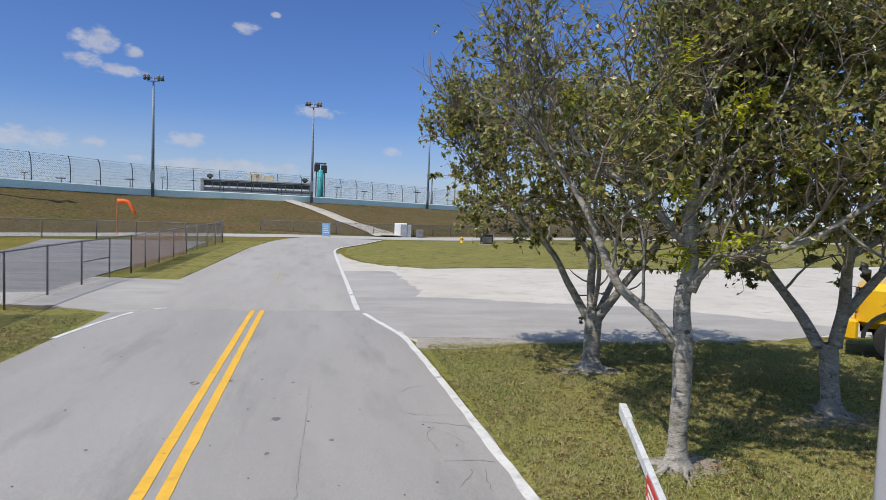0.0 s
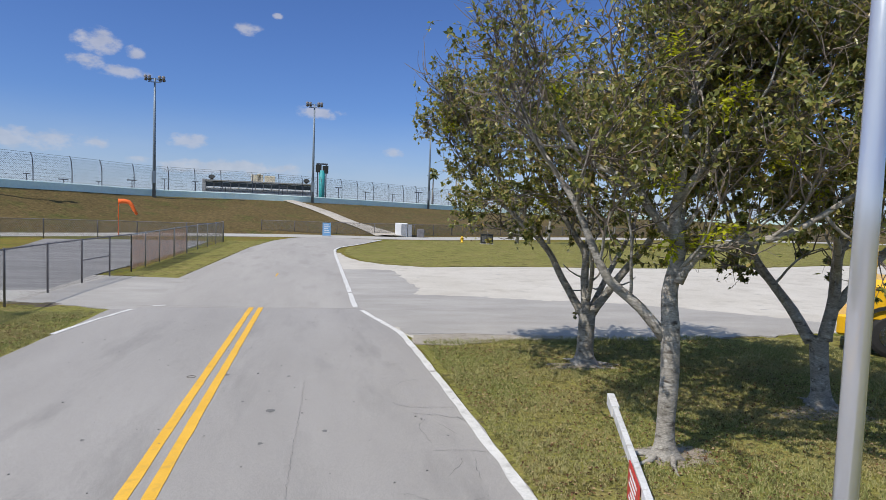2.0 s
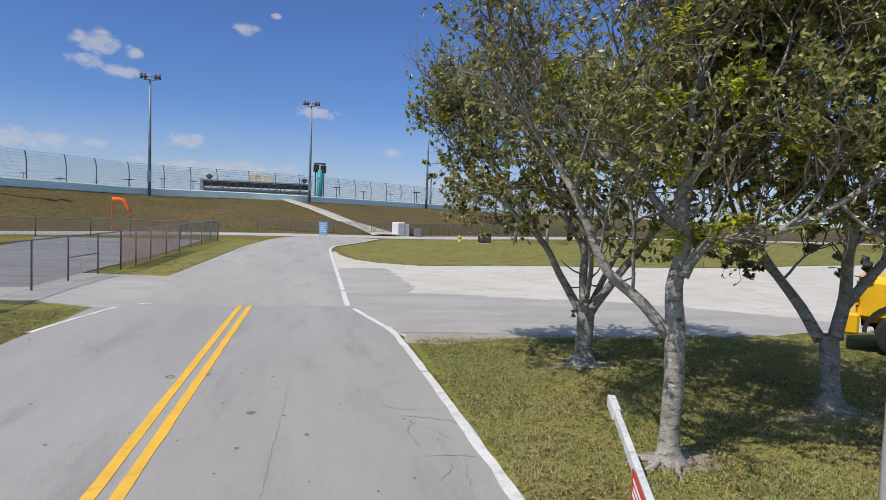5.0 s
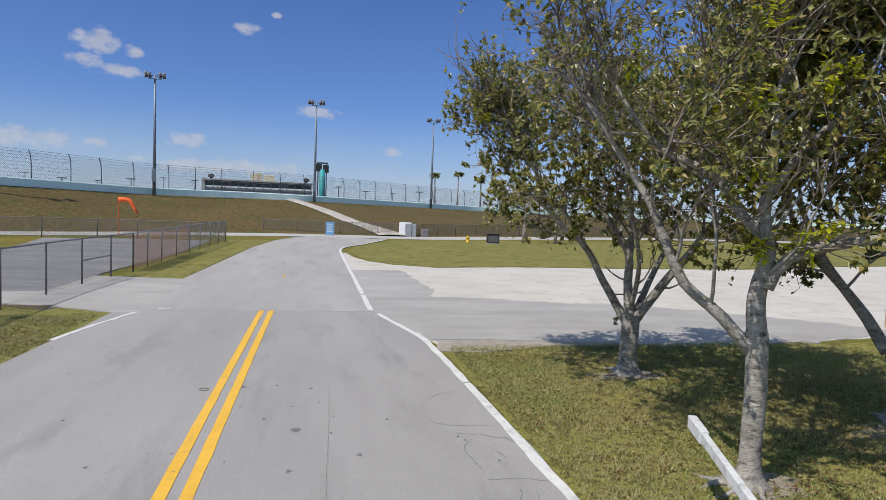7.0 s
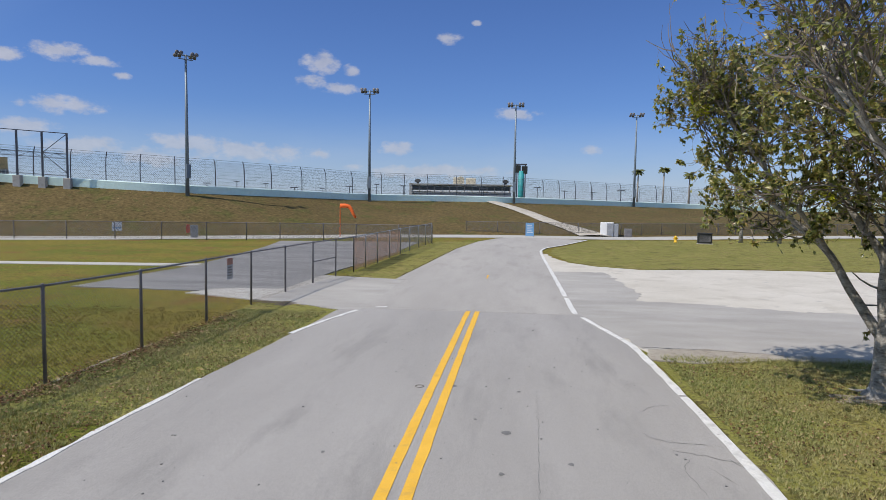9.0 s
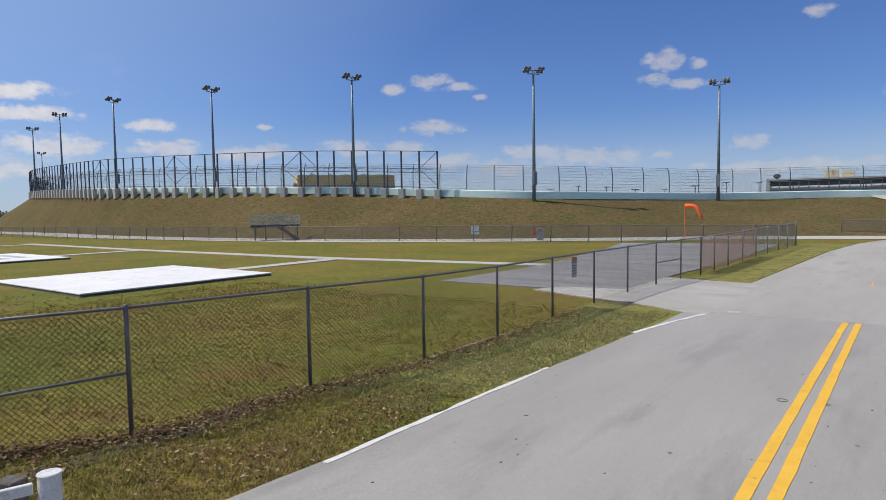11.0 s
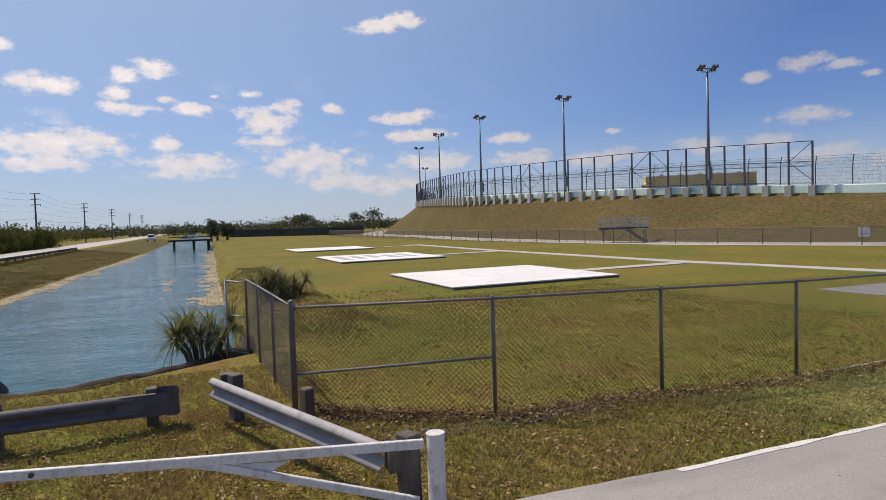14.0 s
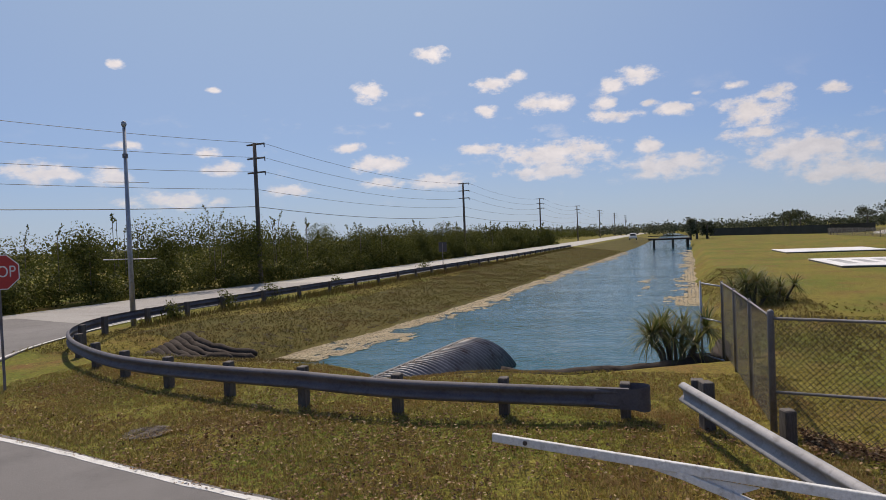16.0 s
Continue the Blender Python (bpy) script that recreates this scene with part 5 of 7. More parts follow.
def grow(rnd, wood, twigs, leaves, young, start, heading, length, radius, depth, box, density, ends):
    """A branch that wanders outwards, forks, and bears leaves on its last twigs."""
    if depth <= 1 and not box(Vector(start)) and rnd.random() < 0.9:
        return
    pts, p, d = [Vector(start)], Vector(start), Vector(heading).normalized()
    steps = max(3, int(length / (0.17 if depth > 1 else 0.11)))
    for k in range(steps):
        d = (d + rand_dir(rnd) * 0.24 + Vector((0, 0, 0.03 if depth > 1 else 0.05))).normalized()
        p = p + d * (length / steps)
        if not box(p):
            if k > 1 and depth < 3:
                pts.append(p.copy())
                break
            d = (d + Vector((0, 0, 0.3)) + (Vector(start) - p).normalized() * 0.15).normalized()
        pts.append(p.copy())
    n = len(pts)
    target = wood if radius > 0.018 else twigs
    target.tube(pts, [max(radius * (1 - 0.62 * k / (n - 1)), 0.0024) for k in range(n)], 6 if radius > 0.018 else 3, caps=False)
    if depth == 0:
        # fine side sprigs
        for _ in range(1):
            k = rnd.randrange(1, n)
            d2 = (rand_dir(rnd) + (pts[k] - pts[k - 1]).normalized() * 0.7).normalized()
            e = pts[k] + d2 * rnd.uniform(0.1, 0.24)
            f = e + (d2 + rand_dir(rnd) * 0.5).normalized() * rnd.uniform(0.06, 0.14)
            twigs.tube([pts[k], e, f], [0.003, 0.0024, 0.0016], 3, caps=False)
            if rnd.random() < 0.6 * density(pts[-1]):
                for q in (e, f):
                    leaf(leaves, q, (rand_dir(rnd) + d2).normalized(), (rand_dir(rnd) * 0.5 + Vector((0, 0, 1))).normalized(), rnd.uniform(0.06, 0.11), rnd.uniform(0.017, 0.03))
        if rnd.random() < 0.12:
            return
        for k in range(2, n):
            for _ in range(8 if k > n - 3 else 2):
                for _more in range(int(density(pts[k]) + rnd.random())):
                    al = (rand_dir(rnd) + (pts[k] - pts[k - 1]).normalized() * 0.6 + Vector((0, 0, -0.35))).normalized()
                    pool = young if ends(pts[-1]) else leaves
                    leaf(pool, pts[k], al, (rand_dir(rnd) * 0.7 + Vector((-0.4, -0.3, 0.6))).normalized(), rnd.uniform(0.055, 0.1), rnd.uniform(0.016, 0.029))
        return
    kids = {3: 5, 2: 6, 1: 5}[depth]
    for c in range(kids):
        k = n - 1 if c == 0 else rnd.randrange(max(1, n // 3), n)
        base_d = (pts[k] - pts[k - 1]).normalized()
        nd = (base_d + rand_dir(rnd) * (0.85 if depth > 1 else 1.0)).normalized()
        grow(rnd, wood, twigs, leaves, young, pts[k], nd, length * rnd.uniform(0.55, 0.85), radius * 0.58, depth - 1, box, density, ends)


def tree(seed, base, trunk, limbs, extra, crown, density, label, young_spots, thin=1.0):
    rnd = random.Random(seed)
    b = Vector(base)
    t = thing("tree", base, label, "tree", "trees on the verge")
    wood, twigs, leaves, young = Shape(), Shape(), Shape(), Shape()
    local = lambda pts: [Vector(p) - b for p in pts]
    cc, cr_ = Vector(crown[0]) - b, Vector(crown[1])

    def box(p):
        q = p - cc
        r = (q.x / cr_.x) ** 2 + (q.y / cr_.y) ** 2 + (abs(q.z / cr_.z) ** 2 if q.z > 0 else abs(q.z / cr_.z) ** 5)
        return r < 1.0 + 0.75 * noise.noise((p.x * 0.9, p.y * 0.9, p.z * 0.9 + seed)) and p.z + b.z > crown[2]

    def leafiness(p):
        # the outer shell, towards the road, is mostly bare twigs
        q = p - cc
        r = math.sqrt((q.x / cr_.x) ** 2 + (q.y / cr_.y) ** 2 + (q.z / cr_.z) ** 2) + 0.22 * max(0.0, -q.x / cr_.x) * thin + 0.12 * noise.noise(p * 1.3)
        low = min(max(q.z / cr_.z, -0.6), 1.0)  # fuller below, thinner at the top
        return density * min(1.3, max(0.7, 2.7 - 1.9 * r)) * (1.3 - 0.8 * low)

    spots = [Vector(p) - b for p in young_spots]
    ends = lambda p: any((p - q).length < 0.14 for q in spots)
    pts, r0, r1 = trunk
    # trunk with a flared, ridged foot
    line = smooth_line(local(pts), 0.07)
    n = len(line)
    ring, s = 18, Shape()
    rows = []
    for k, p in enumerate(line):
        z = p.z
        r = r0 + (r1 - r0) * k / (n - 1)
        row = []
        for j in range(ring + 1):
            a = 2 * math.pi * j / ring
            flare = math.exp(-max(z, 0) / 0.11) * (0.75 + 0.75 * max(0, math.sin(a * 5 + seed)) + 0.3 * math.sin(a * 3 + 2 * seed))
            rr = r * (1 + flare + 0.07 * noise.noise((math.cos(a) * 1.5, math.sin(a) * 1.5, z * 3 + seed)))
            row.append(Vector((p.x + rr * math.cos(a), p.y + rr * math.sin(a), z)))
        rows.append(row)
    s.sheet(rows)
    part("trunk", s, BARK, t, "pale grey trunk with a flared root foot", smooth=True)
    for pts, r0, r1 in limbs:
        one = Shape()
        line = limb(one, local(pts), r0, r1, 10)
        part("limb", one, BARK, t, "pale grey forked limb", smooth=True)
        for k in range(len(line) // 4, len(line), 3):
            d = (line[k] - line[k - 1]).normalized()
            nd = (d * 0.7 + rand_dir(rnd) * 0.8 + Vector((0, 0, rnd.uniform(-0.45, 0.6)))).normalized()
            grow(rnd, wood, twigs, leaves, young, line[k], nd, rnd.uniform(0.9, 1.5), max(r1 * 0.6, 0.023), 2, box, leafiness, ends)
        d = (line[-1] - line[-3]).normalized()
        for _ in range(3):
            grow(rnd, wood, twigs, leaves, young, line[-1], (d + rand_dir(rnd) * 0.5 + Vector((0, 0, 0.2))).normalized(), rnd.uniform(1.0, 1.7), r1 * 0.8, 3 if extra else 2, box, leafiness, ends)
    for q in spots:
        for _ in range(9):
            c = q + rand_dir(rnd) * rnd.uniform(0.03, 0.16)
            d = (rand_dir(rnd) + Vector((0, 0, -0.2))).normalized()
            twigs.tube([q, c, c + d * 0.2], [0.004, 0.003, 0.002], 3, caps=False)
            for j in range(7):
                sgn = 1 if j % 2 else -1
                leaf(young, c + d * 0.03 * j, (d * 0.5 + d.cross((0, 0, 1)) * sgn + rand_dir(rnd) * 0.25).normalized(), (rand_dir(rnd) * 0.4 + Vector((0, 0, 1))).normalized(), rnd.uniform(0.08, 0.12), rnd.uniform(0.02, 0.03))
    part("branchwork", wood, BARK, t, "pale grey forking branches", smooth=True, kind="stuff")
    part("twig_tangle", twigs, TWIG, t, "tangle of bare grey twigs", kind="stuff")
    part("crown", leaves, LEAF, t, "sparse dark green leaves", kind="stuff")
    if young.v:
        part("young_leaves", young, LEAF_NEW, t, "bright yellow-green young leaves", kind="stuff")
    return t


tree(5, (4.43, 6.86, 0), ([(4.43, 6.86, -0.03), (4.43, 6.85, 0.5), (4.44, 6.84, 1.0), (4.42, 6.84, 1.5), (4.41, 6.85, 1.72)], 0.108, 0.115),
     [([(4.36, 6.88, 1.5), (4.09, 6.99, 1.85), (3.7, 7.15, 2.2), (3.5, 7.2, 2.6), (3.3, 7.3, 3.1), (2.95, 7.5, 3.7)], 0.075, 0.028),
      ([(4.42, 6.85, 1.6), (4.38, 6.86, 2.08), (4.46, 6.82, 2.56), (4.37, 6.82, 2.96), (4.42, 6.79, 3.5), (4.5, 6.9, 4.2)], 0.115, 0.03),
      ([(4.44, 6.78, 2.2), (4.59, 6.67, 2.54), (4.94, 6.42, 2.7), (5.35, 6.1, 2.85), (5.9, 5.8, 3.3)], 0.07, 0.025),
      ([(4.42, 6.79, 3.2), (4.6, 6.65, 3.6), (4.9, 6.5, 3.95), (5.4, 6.2, 4.15)], 0.05, 0.022),
      ([(4.38, 6.84, 2.75), (4.12, 6.98, 3.08), (3.94, 7.08, 3.41), (3.4, 7.35, 3.7), (2.95, 7.58, 4.4)], 0.055, 0.022),
      ([(4.45, 6.82, 2.5), (4.7, 7.2, 3.0), (5.0, 7.7, 3.6), (5.3, 8.1, 4.3)], 0.05, 0.025)],
     True, ((4.9, 6.9, 4.1), (2.85, 2.5, 2.2), 2.15), 0.72, "small verge tree with pale trunk and sparse leaves", [(4.3, 6.7, 2.65), (4.6, 6.5, 2.7), (4.2, 6.6, 3.4), (5.3, 6.1, 3.7), (4.7, 6.3, 2.9), (3.0, 7.3, 4.6), (4.1, 6.5, 4.9), (4.0, 6.6, 4.2), (4.75, 6.4, 4.4), (3.7, 6.9, 4.0)])
tree(8, (5.43, 11.54, 0), ([(5.43, 11.54, -0.03), (5.42, 11.54, 0.4), (5.43, 11.53, 0.8), (5.43, 11.53, 1.12)], 0.15, 0.17),
     [([(5.36, 11.58, 1.0), (4.95, 11.75, 1.71), (4.67, 11.86, 2.25), (4.2, 12.02, 2.75), (3.7, 12.2, 3.2)], 0.09, 0.03),
      ([(5.42, 11.54, 1.05), (5.35, 11.57, 1.73), (5.34, 11.58, 2.23), (5.0, 11.73, 2.82), (4.6, 11.9, 3.6)], 0.095, 0.035),
      ([(5.52, 11.49, 1.05), (5.87, 11.32, 1.66), (6.26, 11.11, 2.28), (6.7, 10.92, 3.0), (7.2, 10.8, 3.8)], 0.095, 0.035),
      ([(5.36, 11.57, 2.0), (5.5, 11.8, 2.7), (5.6, 12.1, 3.4), (5.7, 12.3, 4.2)], 0.06, 0.03),
      ([(4.8, 11.8, 2.0), (4.3, 11.7, 2.7), (3.6, 11.8, 3.6), (3.0, 12.0, 4.5)], 0.045, 0.025),
      ([(5.5, 11.55, 1.1), (6.05, 11.95, 1.8), (6.6, 12.3, 2.5), (7.0, 12.6, 3.3)], 0.07, 0.03),
      ([(5.42, 11.5, 1.3), (5.25, 11.0, 2.0), (4.95, 10.6, 2.6), (4.6, 10.3, 3.2)], 0.05, 0.025)],
     True, ((5.3, 11.7, 3.8), (3.3, 3.0, 2.0), 2.5), 1.6, "verge tree forking low into dark limbs", [(3.2, 12.0, 4.2), (2.6, 12.0, 4.6), (4.2, 11.0, 3.2)])
tree(11, (8.2, 8.56, 0), ([(8.2, 8.56, -0.03), (8.19, 8.57, 0.4), (8.16, 8.6, 0.8), (8.14, 8.61, 1.15)], 0.13, 0.14),
     [([(8.06, 8.68, 1.05), (7.85, 8.88, 1.53), (7.55, 9.14, 2.05), (7.37, 9.28, 2.4), (7.1, 9.45, 3.1)], 0.1, 0.04),
      ([(8.2, 8.55, 1.1), (8.26, 8.5, 1.78), (8.27, 8.49, 2.4), (8.34, 8.42, 3.1), (8.3, 8.3, 4.0)], 0.11, 0.04),
      ([(8.25, 8.5, 1.6), (8.7, 8.3, 2.3), (9.2, 8.1, 3.0), (9.7, 8.0, 3.8)], 0.08, 0.035),
      ([(7.6, 9.1, 1.95), (7.3, 9.6, 2.6), (7.2, 10.0, 3.4)], 0.06, 0.03),
      ([(8.26, 8.5, 2.0), (7.8, 8.0, 2.6), (7.2, 7.6, 3.2), (6.7, 7.4, 4.0)], 0.06, 0.03),
      ([(8.3, 8.45, 2.6), (8.9, 7.9, 3.2), (9.4, 7.3, 3.7)], 0.06, 0.03),
      ([(8.28, 8.45, 2.9), (7.7, 8.2, 3.6), (7.0, 8.1, 4.3), (6.4, 8.2, 5.1)], 0.06, 0.03),
      ([(8.3, 8.4, 3.2), (8.0, 7.9, 4.0), (7.9, 7.4, 4.9), (7.6, 7.2, 5.6)], 0.055, 0.03)],
     True, ((8.3, 8.6, 4.4), (4.1, 3.4, 2.9), 2.2), 1.9, "verge tree with a broad shady crown", [(7.6, 7.3, 4.9), (8.4, 7.2, 4.2), (7.0, 7.6, 3.4)], 0.0)

# ---- buildings beyond the track ----
stand = thing("grandstand", polar(5.0, 255, 0), "long grey grandstand with pale roofline and rooftop rooms", "grandstand")
stand.matrix_basis = pose(*polar(5.0, 255, 0), 0, 0, 5)
part("lower_tier", Shape().box(-20, 0, 0, 20, 14, 8.2), GREY_STAND, stand, "shaded lower deck")
for k in range(5):
    part("bench", Shape().box(-20, -4 + 1.0 * k, 5.2 + 0.5 * k, 20, -3 + 1.0 * k, 5.7 + 0.5 * k), GALV, stand, "pale bench row")
part("window_band", Shape().box(-19.6, -0.35, 9.0, 19.6, 0.3, 10.6), DARK_GLASS, stand, "dark window band")
part("roof", Shape().box(-20.3, -1.2, 11.0, 20.3, 12, 11.5), GREY_STAND, stand, "grey roof edge")
part("upper_deck", Shape().box(-20, -0.6, 8.4, 20, 8, 8.9), SIGN_WHITE, stand, "pale upper deck edge")
for k in range(14):
    part("column", Shape().box(-19.8 + 3.0 * k, -0.7, 8.2, -19.5 + 3.0 * k, -0.4, 11.1), GALV_DARK, stand)
part("end_wall", Shape().box(-20.8, -0.8, 4, -19.6, 8, 11.7), GREY_STAND, stand, "grey end wall")
for x0, x1, h in ((-3.2, 1.2, 14.2), (1.8, 5.8, 13.9), (-1.0, 0.4, 14.6)):
    part("rooftop_room", Shape().bevel_box(x0, 1, 11.4, x1, 5, h, 0.1), PALE_ROOM, stand, "cream rooftop room")
for x in (-17.6, 17.8):
    part("satellite_dish", Shape().tube([(x, 2, 11.5), (x, 2, 11.8), (x, 1.8, 12.6), (x, 1.7, 12.7)], [0.3, 0.4, 1.3, 1.2], 12), BLACK, stand, "dark dish on the roof")
tower = thing("video_tower", polar(-0.35, 190, 0), "teal tower topped by dark screens", "tower")
part("shaft", Shape().tube([(0, 0, 0), (0, 0, 13.4)], 0.85, 16), TEAL, tower, "teal shaft", smooth=True)
part("leg", Shape().box(-1.45, -0.3, 0, -1.1, 0.3, 15.2), FRAME_STEEL, tower)
part("leg", Shape().box(1.0, -0.3, 0, 1.3, 0.3, 15.2), FRAME_STEEL, tower)
part("screen", Shape().bevel_box(-1.9, -0.6, 12.9, -0.2, 0.4, 15.0, 0.08), BLACK, tower, "dark screen")
part("screen", Shape().bevel_box(0.1, -0.6, 12.6, 1.8, 0.4, 14.8, 0.08), BLACK, tower, "dark screen")
part("cap", Shape().box(-1.7, -0.6, 15.1, 1.6, 0.6, 15.5), FRAME_STEEL, tower)
hall = thing("tan_building", pose(*polar(45.2, 225, 0), 0, 0, 54), "tan flat-roofed building with a grey window band", "building")
part("wall", Shape().box(-17, 0, 0, 17, 14, 15.2), TAN, hall, "tan stucco wall")
part("window_band", Shape().box(-15.0, -0.35, 9.2, 17.1, 0.2, 11.6), GREY_STAND, hall, "grey glazed band")
part("window_band", Shape().box(-15.0, -0.45, 6.4, 17.1, 0.2, 8.8), GREY_STAND, hall, "grey glazed band")
for k in range(32):
    part("mullion", Shape().box(-14.8 + k, -0.55, 9.2, -14.65 + k, -0.3, 11.6), SIGN_WHITE, hall)
for k in range(5):
    part("roof_vent", Shape().box(-12 + 6 * k, 4, 15.1, -10.8 + 6 * k, 6, 15.7), GALV, hall)
part("stair_tower", Shape().box(-18.2, 1, 0, -16.9, 6, 12.4), GREY_STAND, hall)
whole("marshal_hut", Shape().bevel_box(-0.55, -0.4, -0.1, 0.55, 0.4, 0.75, 0.08, pose(*(bank(14.6, 1) + Vector((0, 0.2, 0.8))), 0, 0, 14)), TAN, "small tan hut on top of the track wall", "hut")
for a in np.arange(-9, 33, 2.4):
    # slender lamp standards inside the track
    d = 240 + 60 * math.sin(a * 3.7)
    h = 2.9 + d * math.tan(radians(1.55 + 0.25 * math.sin(a * 2.1)))
    t = thing("lamp_standard", polar(float(a), d, 0), "slender distant lamp standard inside the racetrack", "street lamp", "lamp standards in the infield")
    part("pole", Shape().tube([(0, 0, 0), (0, 0, h)], 0.12, 5), FRAME_STEEL, t)
    part("lamp_head", Shape().box(-1.1, -0.25, h - 0.1, 1.1, 0.25, h + 0.15), FRAME_STEEL, t)

# ---- palms on the crest ----
def palm(at, height, seed):
    rnd = random.Random(seed)
    t = thing("palm_tree", at, "slender palm with drooping fronds on the embankment", "palm tree", "palms on the embankment")
    part("trunk", Shape().tube([(0, 0, -0.3), (0.05, 0, height * 0.4), (0.12, 0.05, height)], [0.2, 0.15, 0.12], 9), BARK, t, "pale ringed trunk", smooth=True)
    for k in range(20):
        a, up = 2.4 * k, rnd.uniform(-0.5, 1.1)
        s = Shape()
        p, d = Vector((0.12, 0.05, height)), Vector((math.cos(a), math.sin(a), up)).normalized()
        side = d.cross((0, 0, 1)).normalized()
        rows = []
        for j in range(8):
            w = (0.05, 0.2, 0.3, 0.34, 0.32, 0.25, 0.15, 0.02)[j]
            hang = Vector((0, 0, -w * 0.7))
            rows.append([p + side * w + hang, p, p - side * w + hang])
            p = p + d * 0.21
            d = (d + Vector((0, 0, -0.22))).normalized()
        part("frond", s.sheet(rows), FROND, t)
    return t


for k, (a, top) in enumerate(((-10.35, 3.2), (-12.45, 3.35), (-14.5, 2.9), (-16.3, 2.7), (-18.0, 2.7), (-18.5, 2.5))):
    b = bank(a, 0.98)
    palm(tuple(b), 2.93 + reach(b) * math.tan(radians(top)) - b.z, 60 + k)

# ---- things along the service road ----
box = thing("utility_box", pose(*polar(-8.0, 67.2, 0), 0, 0, -8), "white utility cabinet by the service road", "cabinet")
part("body", Shape().bevel_box(-0.75, -0.6, 0, 0.55, 0.6, 1.45, 0.03), SIGN_WHITE, box)
part("door", Shape().box(-0.68, -0.63, 0.08, -0.12, -0.6, 1.36), SIGN_WHITE, box)
part("door", Shape().box(-0.08, -0.63, 0.08, 0.48, -0.6, 1.36), GALV, box, "grey metal door")
part("side_panel", Shape().bevel_box(0.57, -0.5, 0, 1.05, 0.5, 1.3, 0.03), GALV, box)
whole("waste_bin", Shape().bevel_box(-0.4, -0.3, 0, 0.4, 0.3, 0.85, 0.05, pose(*polar(-9.7, 67, 0), 0, 0, -8)), GALV_DARK, "dark bin beside the utility cabinet", "bin")
board = thing("information_sign", pose(*polar(-1.22, 62.0, 0), 0, 0, 0), "blue information sign beside the junction", "sign")
part("panel", Shape().box(-0.4, -0.03, 0.1, 0.4, 0.03, 1.35), SIGN_BLUE, board)
for x in (-0.36, 0.36):
    part("post", Shape().box(x - 0.03, 0.03, 0, x + 0.03, 0.09, 1.4), GALV, board)
for k in range(5):
    part("lettering", Shape().box(-0.28 + 0.04 * (k % 2), -0.036, 0.4 + 0.18 * k, 0.28 - 0.07 * (k % 3), -0.03, 0.46 + 0.18 * k), SIGN_WHITE, board, "white bar of lettering")
hyd = thing("fire_hydrant", polar(-13.6, 59.0, 0), "yellow fire hydrant on the grass island", "hydrant")
part("barrel", Shape().tube([(0, 0, 0), (0, 0, 0.06), (0, 0, 0.07), (0, 0, 0.4), (0, 0, 0.42), (0, 0, 0.5), (0, 0, 0.57), (0, 0, 0.6)], [0.17, 0.17, 0.11, 0.11, 0.15, 0.13, 0.06, 0.03], 12), YELLOW_PAINT, hyd, smooth=True)
for x in (-1, 1):
    part("nozzle", Shape().tube([(0.08 * x, 0, 0.34), (0.2 * x, 0, 0.34)], 0.06, 8), YELLOW_PAINT, hyd)
crate = thing("black_cabinet", pose(*polar(-15.88, 58.0, 0), 0, 0, -10), "low black equipment cabinet on the grass island", "cabinet")
part("body", Shape().bevel_box(-0.56, -0.4, 0.05, 0.56, 0.4, 0.88, 0.05), BLACK, crate)
part("lid", Shape().bevel_box(-0.59, -0.43, 0.86, 0.59, 0.43, 0.94, 0.02), BLACK, crate)
part("base", Shape().box(-0.6, -0.45, -0.05, 0.6, 0.45, 0.06), CONCRETE, crate)
for k in range(6):
    part("louvre", Shape().box(-0.45, -0.41, 0.22 + 0.09 * k, 0.45, -0.395, 0.26 + 0.09 * k), GALV_DARK, crate)

sock = thing("windsock", polar(15.8, 57.5, 0), "orange windsock drooping from a thin mast", "windsock")
part("mast", Shape().tube([(0, 0, 0), (0, 0, 2.95)], 0.035, 6), ORANGE, sock)
part("hoop", Shape().tube([(0.06, 0, 2.75), (0.08, 0, 2.9), (0.08, 0, 2.5)], 0.02, 5), GALV, sock)
part("sleeve", Shape().tube([(0.03, 0, 2.78), (0.45, 0, 2.8), (0.8, 0, 2.74), (0.98, 0, 2.55), (1.22, 0, 2.05), (1.42, 0, 1.72)], [0.2, 0.19, 0.17, 0.16, 0.13, 0.10], 10), ORANGE, sock, "limp orange cloth sleeve", smooth=True)

plat = thing("viewing_platform", pose(*polar(51.5, 66, 0), 0, 0, 51), "grey steel viewing platform with stairs and railings", "platform")
part("deck", Shape().box(-2.4, -0.9, 1.3, 1.0, 0.9, 1.55), POST_WOOD, plat, "dark timber deck")
part("landing", Shape().box(1.0, -0.9, 1.4, 2.4, 0.9, 1.55), POST_WOOD, plat, "dark timber landing")
for x in (-2.0, -1.0, 0.6, 2.1):
    for y in (-0.8, 0.8):
        part("leg", Shape().tube([(x, y, 0), (x, y, 1.4)], 0.05, 6), GALV_DARK, plat)
for y in (-0.88, 0.88):
    for z in (1.95, 2.35):
        part("rail", Shape().box(-2.4, y - 0.035, z, 2.4, y + 0.035, z + 0.17), PLANK, plat, "tan plank rail")
    part("kick_board", Shape().box(-2.4, y - 0.03, 1.56, 2.4, y + 0.03, 1.7), PLANK, plat, "tan plank kick board")
    for k in range(10):
        part("baluster", Shape().box(-2.4 + 0.52 * k, y - 0.045, 1.5, -2.31 + 0.52 * k, y + 0.045, 2.44), PLANK, plat)
